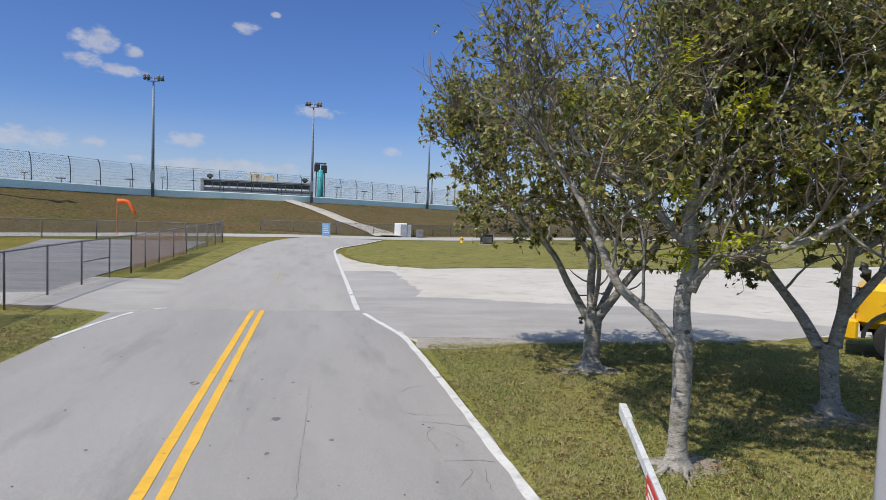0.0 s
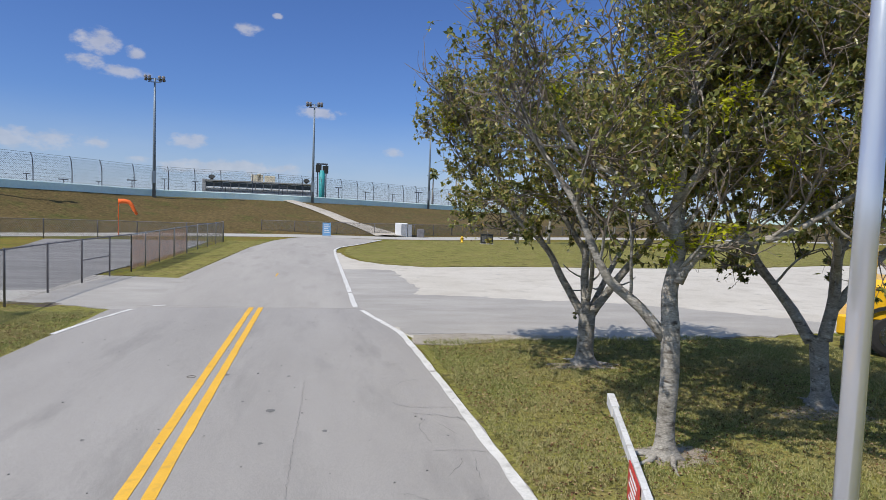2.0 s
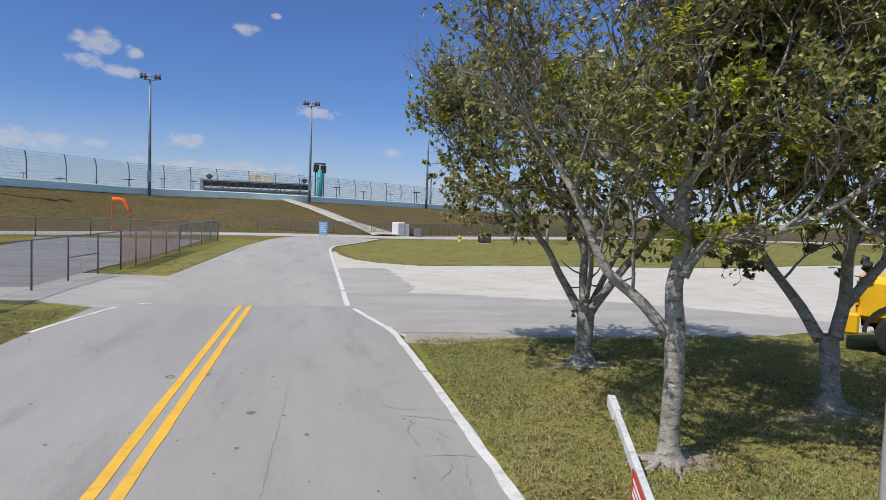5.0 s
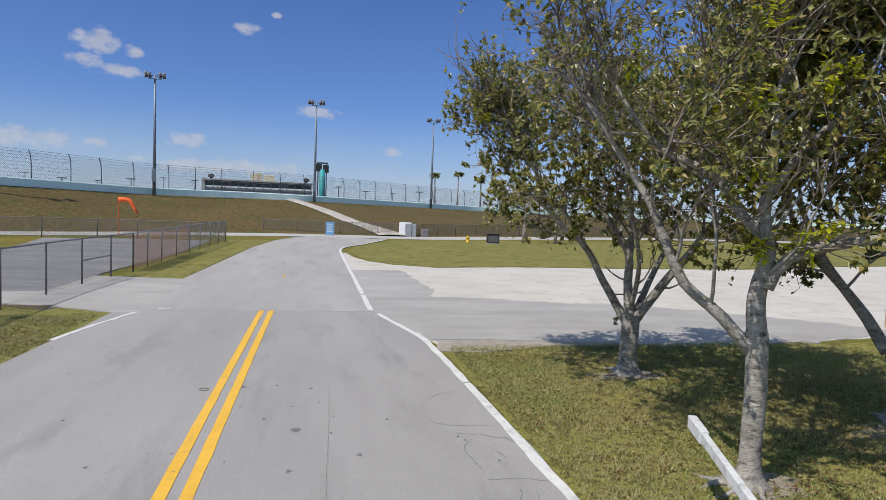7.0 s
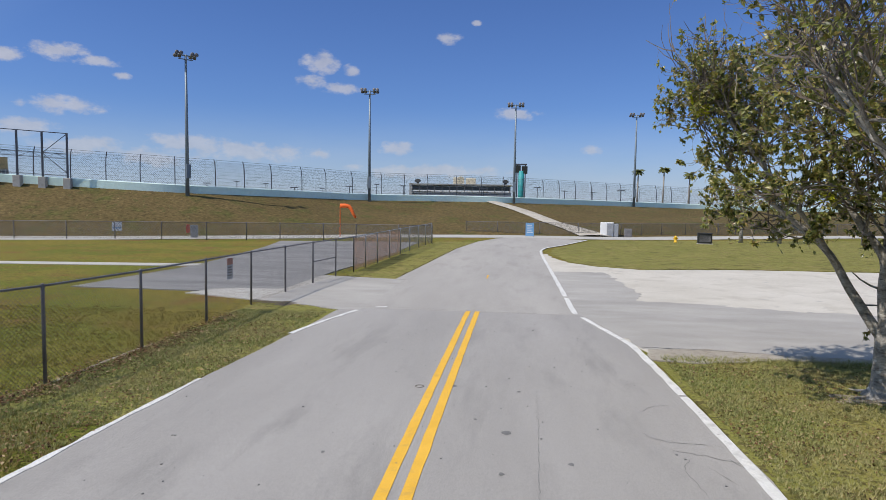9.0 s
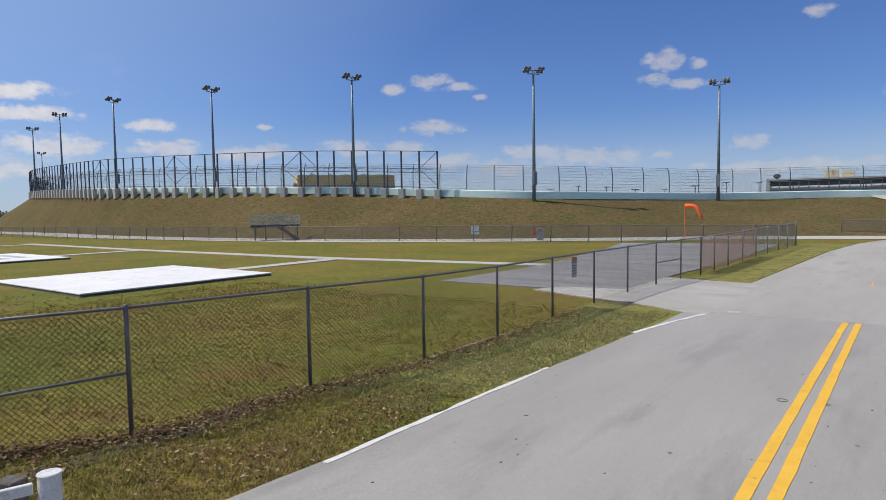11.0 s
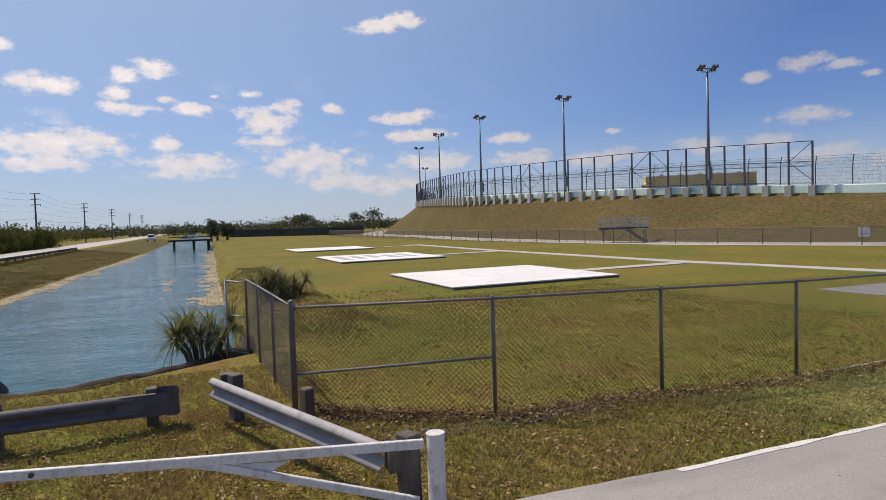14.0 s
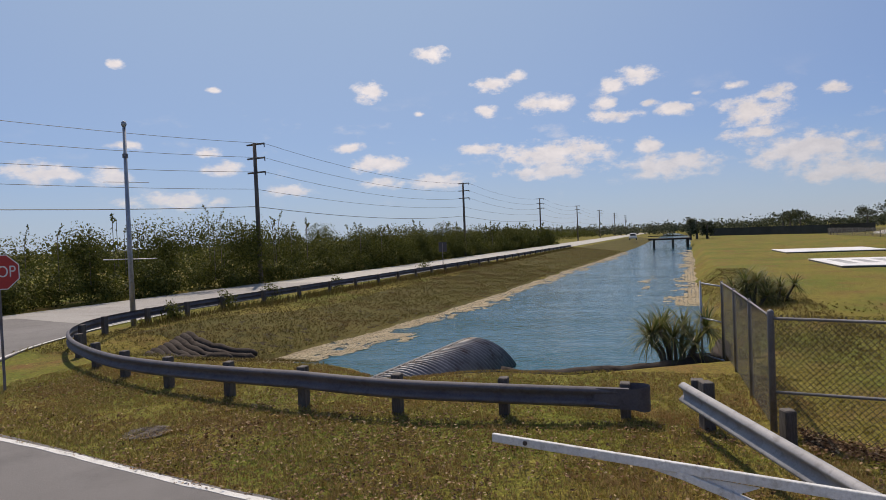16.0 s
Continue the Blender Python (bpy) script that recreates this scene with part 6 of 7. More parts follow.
for k in range(7):
    part("tread", Shape().box(0.2 + 0.27 * k, -1.7, 1.28 - 0.2 * k, 0.5 + 0.27 * k, -0.95, 1.34 - 0.2 * k), GALV_DARK, plat)
    part("riser", Shape().box(0.2 + 0.27 * k, -1.7, 1.1 - 0.2 * k, 0.23 + 0.27 * k, -0.95, 1.3 - 0.2 * k), POST_WOOD, plat)
for y in (-1.7, -0.95):
    part("stringer", bar(Shape(), (0.1, y, 1.5), (2.2, y, 0.0), 0.05, 0.3), POST_WOOD, plat)
    part("stair_rail", bar(Shape(), (0.1, y, 2.35), (2.2, y, 0.9), 0.04, 0.05), GALV, plat)
part("brace", bar(Shape(), (-1.0, -0.8, 0.1), (0.6, -0.8, 1.3), 0.05, 0.05), GALV_DARK, plat)

# signs on the fences
for a, d, w, z0, z1, m, lab in ((33.8, 56.6, 0.36, 0.55, 1.25, SIGN_WHITE, "white and blue notice on the far fence"), (28.0, 55.4, 0.3, 0.05, 1.05, GALV, "grey metal box beside the far fence"), (28.5, 55.3, 0.13, 0.45, 1.1, RED, "small red notice on the far fence")):
    one = thing("fence_sign", pose(*polar(a, d, 0), 0, 0, a), lab, "sign")
    part("plate", Shape().bevel_box(-w, -0.04, z0, w, 0.04 if m is not GALV else 0.35, z1, 0.01), m, one)
    if m is SIGN_WHITE:
        part("lettering", Shape().box(-w * 0.8, -0.046, z0 + 0.2, w * 0.8, -0.04, z0 + 0.28), SIGN_BLUE, one, "blue bar of lettering")
warn = thing("fence_sign", pose(-7.83, 16.7, 0, 0, 0, 88), "faded red and grey notice on the chain-link fence", "sign")
part("plate", Shape().box(-0.15, -0.012, 0.95, 0.15, -0.006, 1.33), GALV, warn, "faded grey plate")
part("header", Shape().box(-0.15, -0.014, 1.33, 0.15, -0.006, 1.5), FADED_RED, warn, "faded red header")
for k in range(4):
    part("lettering", Shape().box(-0.11, -0.016, 1.04 + 0.07 * k, 0.11 - 0.03 * (k % 2), -0.012, 1.07 + 0.07 * k), GALV_DARK, warn, "grey bar of lettering")

# ---- canal road, poles and wires ----
slab("canal_road", [(-36, -18.9), (-60, -17.3), (-110, -15.2), (-420, -4.5), (-420, -12.6), (-110, -23.4), (-60, -25.4), (-36, -26.9)], 0.015, CONCRETE, "pale asphalt road along the canal", "road")


def utility_pole(at, height):
    t = thing("utility_pole", at, "tall dark wooden utility pole with three side arms", "utility pole", "utility poles along the canal road")
    part("pole", Shape().tube([(0, 0, -0.3), (0, 0, height)], [0.19, 0.13], 9), POST_WOOD, t, smooth=True)
    for z in (height - 0.12, height - 1.15, height - 2.2):
        part("arm", bar(Shape(), (-0.05, -0.7, z), (0.05, 0.9, z + 0.02), 0.09, 0.12), POST_WOOD, t)
        part("insulator", Shape().tube([(0.03, 0.85, z), (0.03, 0.88, z - 0.25)], [0.05, 0.035], 6), GALV_DARK, t)
    return t


POLES = [(10.0, -36.0), (-40.6, -27.3), (-86.5, -25.2), (-138.5, -23.6), (-190.0, -21.8), (-243.0, -20.0), (-297.0, -18.0), (-352.0, -16.0)]
for i, (x, y) in enumerate(POLES):
    utility_pole((x, y, 0), 10.4)
for i, ((x0, y0), (x1, y1)) in enumerate(zip(POLES, POLES[1:])):
    span = thing("power_lines", (x0, y0, 0), "thin dark power lines sagging between poles", "power line", "spans of power line")
    for z, dy in ((10.3, 0.85), (9.25, 0.85), (8.2, 0.85), (7.0, -0.1), (5.7, -0.1)):
        pts = []
        for k in range(13):
            u = k / 12
            pts.append((x0 + (x1 - x0) * u - x0, y0 + (y1 - y0) * u - y0 + dy, z - (0.9 if z > 8 else 0.6) * 4 * u * (1 - u)))
        part("wire", Shape().tube(pts, 0.014 if z > 6 else 0.022, 4), CABLE, span)
mast = thing("antenna_mast", (-19.3, -18.1, 0), "slim grey mast with a small globe on top", "mast")
part("pole", Shape().tube([(0, 0, -0.2), (0, 0, 3), (-0.03, 0, 7.5)], [0.105, 0.085, 0.06], 10), GALV, mast, smooth=True)
part("globe", Shape().tube([(-0.03, 0, 7.5), (-0.03, 0, 7.56), (-0.03, 0, 7.64), (-0.03, 0, 7.72), (-0.03, 0, 7.75)], [0.04, 0.085, 0.1, 0.07, 0.02], 10), GALV, mast, smooth=True)
part("crossbar", Shape().tube([(-0.55, 0.75, 2.5), (0.55, -0.75, 2.54)], 0.018, 5), GALV, mast)
part("crossbar", Shape().tube([(-0.5, 0.6, 5.42), (0.5, -0.6, 5.45)], 0.014, 5), GALV, mast)
part("clamp", Shape().tube([(-0.02, 0, 6.35), (-0.02, 0, 6.5)], 0.1, 8), GALV_DARK, mast)
back_sign = thing("road_sign", pose(-59.6, -19.4, 0, 0, 0, 80), "dark road sign seen against the shrubs", "road sign")
part("plate", Shape().bevel_box(-0.45, -0.02, 1.4, 0.45, 0.02, 2.35, 0.01), SIGN_BACK, back_sign)
part("post", Shape().box(-0.03, -0.06, 0, 0.03, -0.02, 2.3), GALV_DARK, back_sign)

# ---- canal head: corrugated pipe, headwall, curb ----
s = Shape()
rows = []
for k in range(560):
    u = k / 559
    row = []
    for j in range(17):
        a = radians(18 + 144 * j / 22)
        x = -12.4 - (5.5 + 1.0 * (1 - math.sin(a))) * u
        r = 1.42 + 0.045 * math.sin(k * math.pi * 2 / 18.0)
        row.append((x, -4.85 + 0.6 * u + 0.8 * r * math.cos(a), -1.5 + r * math.sin(a)))
    rows.append(row)
s.sheet(rows)
pipe = thing("corrugated_culvert", (0, 0, 0), "rusty galvanized corrugated culvert pipe lying in the canal", "culvert")
part("shell", s, PIPE, pipe, "corrugated shell", smooth=True)
part("seam", Shape().tube([(-12.4 - 5.4 * k / 40, -4.95 + 0.6 * k / 40, -0.07 + 0.014 * (k % 2)) for k in range(41)], 0.03, 5), IRON, pipe, "bolted dark seam")
rnd = random.Random(31)
headwall = thing("sandbag_headwall", (-16.2, -12.6, 0), "curved headwall of dark stacked concrete bags", "headwall")
for row in range(9):
    # curved courses of bags climbing the slope
    a, b = Vector((-15.3 - 0.36 * row, -13.9 - 0.1 * row, 0)), Vector((-14.9 - 0.42 * row, -10.3 - 0.2 * row, 0))
    pts = []
    for k in range(25):
        p = a.lerp(b, k / 24) + Vector((0.45, 0.0, 0)) * math.sin(math.pi * k / 24)
        pts.append(p + Vector((0, 0, ground_z(p.x, p.y) + 0.07)) + noise.noise_vector(p * 2.3) * 0.04 - Vector((-16.2, -12.6, 0)))
    part("bag_course", Shape().tube(pts, [(0.15 + 0.03 * rnd.random()) * (0.4 if k in (0, 24) else 0.8 + 0.2 * abs(math.sin(k * math.pi / 6))) for k in range(25)], 9), CURB_CONCRETE, headwall, "course of stained concrete bags", smooth=True)
s = Shape()
line = smooth_line([(-14.3, -2.6, -0.34), (-14.35, -1.24, -0.32), (-14.75, 0.0, -0.3), (-15.35, 0.85, -0.3), (-16.1, 1.5, -0.32), (-17.2, 2.1, -0.4), (-19.5, 2.4, -0.5)], 0.15)
s.tube([p + noise.noise_vector(p * 1.6) * 0.07 for p in line], [0.21 + 0.07 * noise.noise(p * 2.1) for p in line], 9)
whole("canal_curb", s, CURB_CONCRETE, "rough stained concrete curb at the canal head", "curb", kind="structure", smooth=True)
grate = thing("drain_grate", (-8.24, -6.8, -0.02), "round iron drain grate set in the grass", "drain")
part("rim", Shape().tube([(0, 0, -0.03), (0, 0, 0.03), (0, 0, 0.032)], [0.36, 0.36, 0.3], 24), IRON, grate)
part("cover", Shape().tube([(0, 0, 0.0), (0, 0, 0.034)], 0.31, 24), IRON, grate, "worn iron cover")
for k in range(11):
    x = -0.25 + 0.05 * k
    y = math.sqrt(0.29 ** 2 - x * x)
    part("grate_bar", Shape().box(x - 0.014, -y, 0.034, x + 0.014, y, 0.042), IRON, grate)

# ---- bridge over the canal, far off ----
bridge = thing("canal_bridge", polar(89.0, 128, 0), "low concrete bridge across the canal", "bridge")
part("deck", Shape().box(-1.8, -4.2, 0.5, 1.8, 3.4, 0.8), CURB_CONCRETE, bridge)
for y in (-3.2, 0.2, 2.8):
    part("pier", Shape().box(-1.5, y - 0.2, -2.2, 1.5, y + 0.2, 0.6), CURB_CONCRETE, bridge)
for x in (-1.75, 1.65):
    part("parapet", Shape().box(x, -4.2, 1.2, x + 0.1, 3.4, 1.3), CURB_CONCRETE, bridge)
hedge_wall = thing("screen_fence", (0, 0, 0), "long dark windscreen fence at the end of the airfield", "fence")
ends = [polar(86.0, 190), polar(81.5, 178), polar(77.4, 165), polar(74.5, 175)]
for a, b in zip(ends, ends[1:]):
    part("panel", Shape().add([a, b, b + Vector((0, 0, 2.0)), a + Vector((0, 0, 2.0)), a + Vector((-0.1, 0, 0)), b + Vector((-0.1, 0, 0)), b + Vector((-0.1, 0, 2.0)), a + Vector((-0.1, 0, 2.0))], [(0, 1, 2, 3), (7, 6, 5, 4), (3, 2, 6, 7)]), CLOTH, hedge_wall)

# pickup far down the canal road
car = thing("pickup_truck", pose(*polar(92.15, 168, 0.02), 0, 0, 92), "small white pickup far down the canal road", "pickup")
part("body", Shape().bevel_box(-0.9, -2.5, 0.45, 0.9, 2.5, 1.05, 0.1), SIGN_WHITE, car)
part("cab", Shape().bevel_box(-0.8, -0.8, 1.0, 0.8, 1.1, 1.75, 0.2), SIGN_WHITE, car)
part("windscreen", Shape().box(-0.65, -0.86, 1.1, 0.65, -0.78, 1.6), DARK_GLASS, car)
for x in (-0.8, 0.8):
    for y in (-1.6, 1.6):
        part("wheel", Shape().tube([(x - 0.12, y, 0.35), (x + 0.12, y, 0.35)], 0.35, 12), RUBBER, car)


# ---- shrubs and distant trees ----
def foliage(shape, rnd, centre, radius, count, size, flat=0.8):
    """Leaves spread through a ragged clump."""
    for _ in range(count):
        d = rand_dir(rnd)
        r = rnd.random() ** 0.45
        k = 1 + 0.55 * noise.noise(Vector(centre) * 0.31 + d * 1.7)
        p = Vector(centre) + Vector((d.x * radius * r * k, d.y * radius * r * k, d.z * radius * r * k * flat))
        a = rand_dir(rnd)
        leaf(shape, p, a, (d + rand_dir(rnd) * 0.7 + Vector((0, 0, 0.6))).normalized(), size * rnd.uniform(0.6, 1.3), size * rnd.uniform(0.2, 0.4))


rnd = random.Random(77)
x = -14.0
while x > -150:
    far = -x
    step = 2.2 + far * 0.02
    y_front = float(np.interp(far, (14, 24, 32, 38, 47, 73, 150), (-29.8, -29.2, -27.8, -27.2, -26.4, -25.2, -22.0)))
    s, stems = Shape(), Shape()
    h = 4.5 + 1.2 * noise.noise((x * 0.11, 0, 0)) + 0.5 * noise.noise((x * 0.45, 3, 0)) + (0.9 if -45 < x < -35 else 0)
    size = 0.115 + far * 0.0013
    for k in range(4):
        c = Vector((x + rnd.uniform(-1, 1) * step * 0.6, y_front - rnd.uniform(0, 4.5), h * rnd.uniform(0.25, 0.72)))
        foliage(s, rnd, c, rnd.uniform(1.2, 1.8), int(1350 / (1 + far * 0.01)), size, 0.9)
    for k in range(16):
        p = Vector((x + rnd.uniform(-1, 1) * step * 0.7, y_front + 0.1 - rnd.uniform(0, 3.0), rnd.uniform(0.1, 1.2)))
        foliage(s, rnd, p, rnd.uniform(0.5, 0.9), int(230 / (1 + far * 0.01)), size, 1.0)
    for k in range(2):
        # upright shoots break the outline
        p = Vector((x + rnd.uniform(-1, 1) * step * 0.6, y_front - rnd.uniform(0, 4), h * rnd.uniform(0.7, 0.95)))
        top = p + Vector((rnd.uniform(-0.3, 0.3), rnd.uniform(-0.3, 0.3), rnd.uniform(0.3, 0.8)))
        stems.tube([p - Vector((0, 0, h * 0.6)), p, top], [0.03, 0.02, 0.006], 3)
        for q in range(26):
            leaf(s, p.lerp(top, rnd.random()), rand_dir(rnd), (rand_dir(rnd) + Vector((0, 0, 1))).normalized(), size * 0.9, size * 0.3)
    bush = thing("shrub", (x, y_front, 0), "dense green roadside shrub, taller than head height", "shrub", "shrubs along the canal road")
    off = Vector((x, y_front, 0))
    for sh, name, m in ((s, "foliage", BUSH_LEAF), (stems, "stem", TWIG)):
        sh.v = [tuple(Vector(v) - off) for v in sh.v]
        part(name, sh, m, bush, kind="stuff")
    x -= step
# scrub behind the first row, and low shrubs near the guardrail
s = Shape()
for k in range(420):
    px = rnd.uniform(-330, 40)
    py = -36 + 0.03 * max(-px - 40, 0) - rnd.random() ** 1.5 * 70
    foliage(s, rnd, (px, py, rnd.uniform(1.0, 2.2)), rnd.uniform(2.0, 3.4), 70, 0.6, 0.6)
whole("scrub", s, BUSH_LEAF, "dense green scrub stretching away behind the shrubs", "scrub", kind="stuff")
for x, y, r in ((-20.8, -17.6, 0.42), (-24.3, -17.7, 0.5), (-28.0, -17.9, 0.55), (-21.9, -9.3, 0.4), (-50.5, -18.0, 0.7), (-35.5, -18.2, 0.4)):
    s = Shape()
    z0 = ground_z(x, y)
    foliage(s, rnd, (0, 0, r * 0.7), r, 480, 0.11, 1.1)
    ob = whole("low_shrub", s, BUSH_LEAF, "small dark shrub growing on the canal bank", "shrub", "small shrubs on the bank", kind="")
    ob.location = (x, y, z0)
# distant trees
s = Shape()
for k in range(480):
    a = rnd.uniform(71.0, 108)
    d = rnd.uniform(300, 480)
    h = rnd.uniform(3.0, 6.0) + (2.5 if 79 < a < 82 else 0)
    c = polar(a, d, h * 0.5)
    foliage(s, rnd, c, h * rnd.uniform(0.5, 0.9), 46, 1.3, 0.8)
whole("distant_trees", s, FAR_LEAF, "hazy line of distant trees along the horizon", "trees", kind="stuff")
s = Shape()
for k in range(500):
    a = rnd.uniform(105, 330)
    d = rnd.uniform(260, 420)
    h = rnd.uniform(3.0, 6.0)
    foliage(s, rnd, polar(a, d, h * 0.4), h, 26, 2.2, 0.7)
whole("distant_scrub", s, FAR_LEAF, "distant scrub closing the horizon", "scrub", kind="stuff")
for k, (a, d, h) in enumerate(((80.1, 250, 7.5), (80.6, 262, 7.0), (79.4, 255, 7.2), (73.6, 230, 8.0), (75.0, 240, 7.2), (87.5, 150, 4.4), (86.2, 152, 4.0), (87.0, 157, 5.2))):
    t = thing("distant_tree", polar(a, d, 0), "dark broad-crowned tree at the edge of the airfield", "tree", "trees at the airfield edge")
    part("trunk", Shape().tube([(0, 0, -0.2), (0.1, 0, h * 0.5), (0, 0, h * 0.8)], [0.3, 0.22, 0.1], 7), POST_WOOD, t)
    s = Shape()
    for q in range(7):
        foliage(s, rnd, (rnd.uniform(-1, 1) * h * 0.3, rnd.uniform(-1, 1) * h * 0.3, h * rnd.uniform(0.55 if k < 5 else 0.3, 0.9)), h * 0.2, 70, 0.6)
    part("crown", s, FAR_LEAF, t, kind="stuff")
for k, (a, d) in enumerate(((-18.6, 62.0), (-21.4, 63.5), (-27.0, 66.0))):
    t = thing("young_tree", polar(a, d, 0), "young tree with a straight pale trunk", "tree", "young trees on the island")
    part("trunk", Shape().tube([(0, 0, -0.1), (0.03, 0, 1.2), (0.12, 0, 3.0), (0.1, 0, 4.2)], [0.2, 0.14, 0.12, 0.05], 9), BARK, t, smooth=True)
    s = Shape()
    for q in range(9):
        foliage(s, rnd, (rnd.uniform(-1.1, 1.1), rnd.uniform(-1.1, 1.1), rnd.uniform(2.8, 4.8)), 0.7, 130, 0.16)
    part("crown", s, LEAF, t, kind="stuff")


# ---- strap-leaved palms by the water ----
def strap_palm(at, seed, size, heads):
    rnd = random.Random(seed)
    t = thing("strap_leaf_palm", at, "spiky palm with long drooping strap leaves on the bank", "palm", "palms on the canal bank")
    for k in range(heads):
        a = 6.283 * k / heads + rnd.uniform(-0.4, 0.4)
        r = 0.5 * size * (0.3 + 0.7 * rnd.random())
        hub = Vector((r * math.cos(a), r * math.sin(a), size * rnd.uniform(0.45, 0.85)))
        part("stem", Shape().tube([(0.3 * hub.x, 0.3 * hub.y, -0.35), hub * 0.6, hub], [0.05, 0.045, 0.04], 6), POST_WOOD, t)
        s = Shape()
        for j in range(85):
            b, up = rnd.uniform(0, 6.283), rnd.uniform(-0.7, 1.7)
            d = Vector((math.cos(b), math.sin(b), up)).normalized()
            ln = size * rnd.uniform(0.42, 0.68)
            w = d.cross((0, 0, 1)).normalized() * rnd.uniform(0.013, 0.022)
            p, rows = hub + d * 0.05, []
            for q in range(6):
                rows.append([p + w * (1 - q / 5.2), p - w * (1 - q / 5.2)])
                p = p + d * ln / 5
                d = (d + Vector((0, 0, -0.12 - 0.1 * q))).normalized()
            s.sheet(rows)
        part("leaf_head", s, FROND, t, kind="stuff")
    return t


strap_palm((-16.45, 1.2, -0.62), 3, 1.55, 9)
strap_palm((-25.4, 3.9, -0.45), 4, 1.5, 10)
strap_palm((-26.6, 4.9, -0.5), 5, 1.3, 7)

# ---- parked yellow truck ----
truck = thing("yellow_truck", pose(14.85, 11.35, 0, 0, 0, 46), "yellow work truck parked beside the verge", "truck")
part("hood", Shape().bevel_box(-1.15, 0.9, 0.7, 1.15, 2.5, 1.75, 0.16), YELLOW_PAINT, truck, "yellow hood")
part("cab", Shape().bevel_box(-1.2, -1.1, 0.6, 1.2, 1.0, 2.75, 0.16), YELLOW_PAINT, truck, "yellow cab")
part("windscreen", Shape().box(-1.0, 0.99, 1.85, 1.0, 1.03, 2.5), DARK_GLASS, truck)
for x in (-1.215, 1.185):
    part("side_window", Shape().box(x, -0.6, 1.85, x + 0.03, 0.7, 2.45), DARK_GLASS, truck)
    part("door", Shape().box(x, -0.8, 1.0, x + 0.03, 0.85, 1.8), YELLOW_PAINT, truck)
part("grille", Shape().box(-0.7, 2.5, 1.0, 0.7, 2.54, 1.5), BLACK, truck)
part("bumper", Shape().bevel_box(-1.2, 2.45, 0.42, 1.2, 2.75, 0.9, 0.05), YELLOW_PAINT, truck)
part("chassis", Shape().box(-0.5, -6.0, 0.55, 0.5, 2.4, 0.95), BLACK, truck)
part("step", Shape().box(-1.2, -1.1, 0.45, 1.2, 0.9, 0.55), BLACK, truck)
part("cargo_body", Shape().bevel_box(-1.2, -6.2, 0.95, 1.2, -1.2, 2.3, 0.08), YELLOW_PAINT, truck, "yellow cargo body")
for x in (-1.02, 1.02):
    # black mudguard over each front wheel
    arch = Shape().sheet([[(x - 0.2, 1.65 + 0.66 * math.cos(a), 0.5 + 0.62 * math.sin(a)), (x + 0.2, 1.65 + 0.66 * math.cos(a), 0.5 + 0.62 * math.sin(a)), (x + 0.2, 1.65 + 0.74 * math.cos(a), 0.5 + 0.7 * math.sin(a)), (x - 0.2, 1.65 + 0.74 * math.cos(a), 0.5 + 0.7 * math.sin(a)), (x - 0.2, 1.65 + 0.66 * math.cos(a), 0.5 + 0.62 * math.sin(a))] for a in np.linspace(0, math.pi, 15)])
    part("mudguard", arch, BLACK, truck, "black mudguard")
for x in (-1.0, 1.0):
    for y in (1.65, -4.4):
        w = part("wheel", Shape().tube([(x - 0.16, y, 0.5), (x - 0.13, y, 0.5), (x + 0.13, y, 0.5), (x + 0.16, y, 0.5)], [0.42, 0.5, 0.5, 0.42], 24), RUBBER, truck, "black tyre")
        part("rim", Shape().tube([(x - 0.175, y, 0.5), (x + 0.175, y, 0.5)], [0.27, 0.27], 16), CHROME, w, "polished wheel rim")
for x in (-1.42, 1.42):
    part("mirror", Shape().bevel_box(x - 0.12, 0.85, 1.75, x + 0.12, 0.95, 2.3, 0.03), BLACK, truck, "black door mirror")
    part("mirror_arm", Shape().tube([(x * 0.85, 0.9, 1.7), (x, 0.9, 1.85)], 0.02, 5), BLACK, truck)
    part("hood_mirror", Shape().tube([(x * 0.9, 2.3, 1.75), (x * 0.95, 2.4, 2.0), (x * 0.95, 2.47, 2.0)], [0.02, 0.13, 0.13], 12), BLACK, truck, "round hood mirror")
    part("headlight", Shape().tube([(x * 0.68, 2.49, 1.2), (x * 0.68, 2.56, 1.2)], 0.13, 12), CHROME, truck)

# ---- wear on the road ----
rnd = random.Random(5)


def crack(pts, width, z, name="crack"):
    line = smooth_line([(x, y, 0) for x, y in pts], 0.06)
    line = [p + Vector((noise.noise((p.x * 9, p.y * 9, 1)) * 0.035, noise.noise((p.x * 9, p.y * 9, 8)) * 0.035, 0)) for p in line]
    a, b = sides_of(line, width / 2, width / 2)
    s = Shape()
    n = len(line)
    s.sheet([[Vector((p.x, p.y, z)).lerp(Vector((q.x, q.y, z)), 0.5 - 0.5 * t), Vector((p.x, p.y, z)).lerp(Vector((q.x, q.y, z)), 0.5 + 0.5 * t)] for p, q, t in zip(a, b, [0.3 + 0.7 * math.sin(math.pi * min(k / n + 0.08, 1)) * (0.6 + 0.4 * math.sin(k * 1.7)) for k in range(n)])])
    return whole(name, s, TAR, "thin dark crack in the asphalt", "crack", kind="structure")


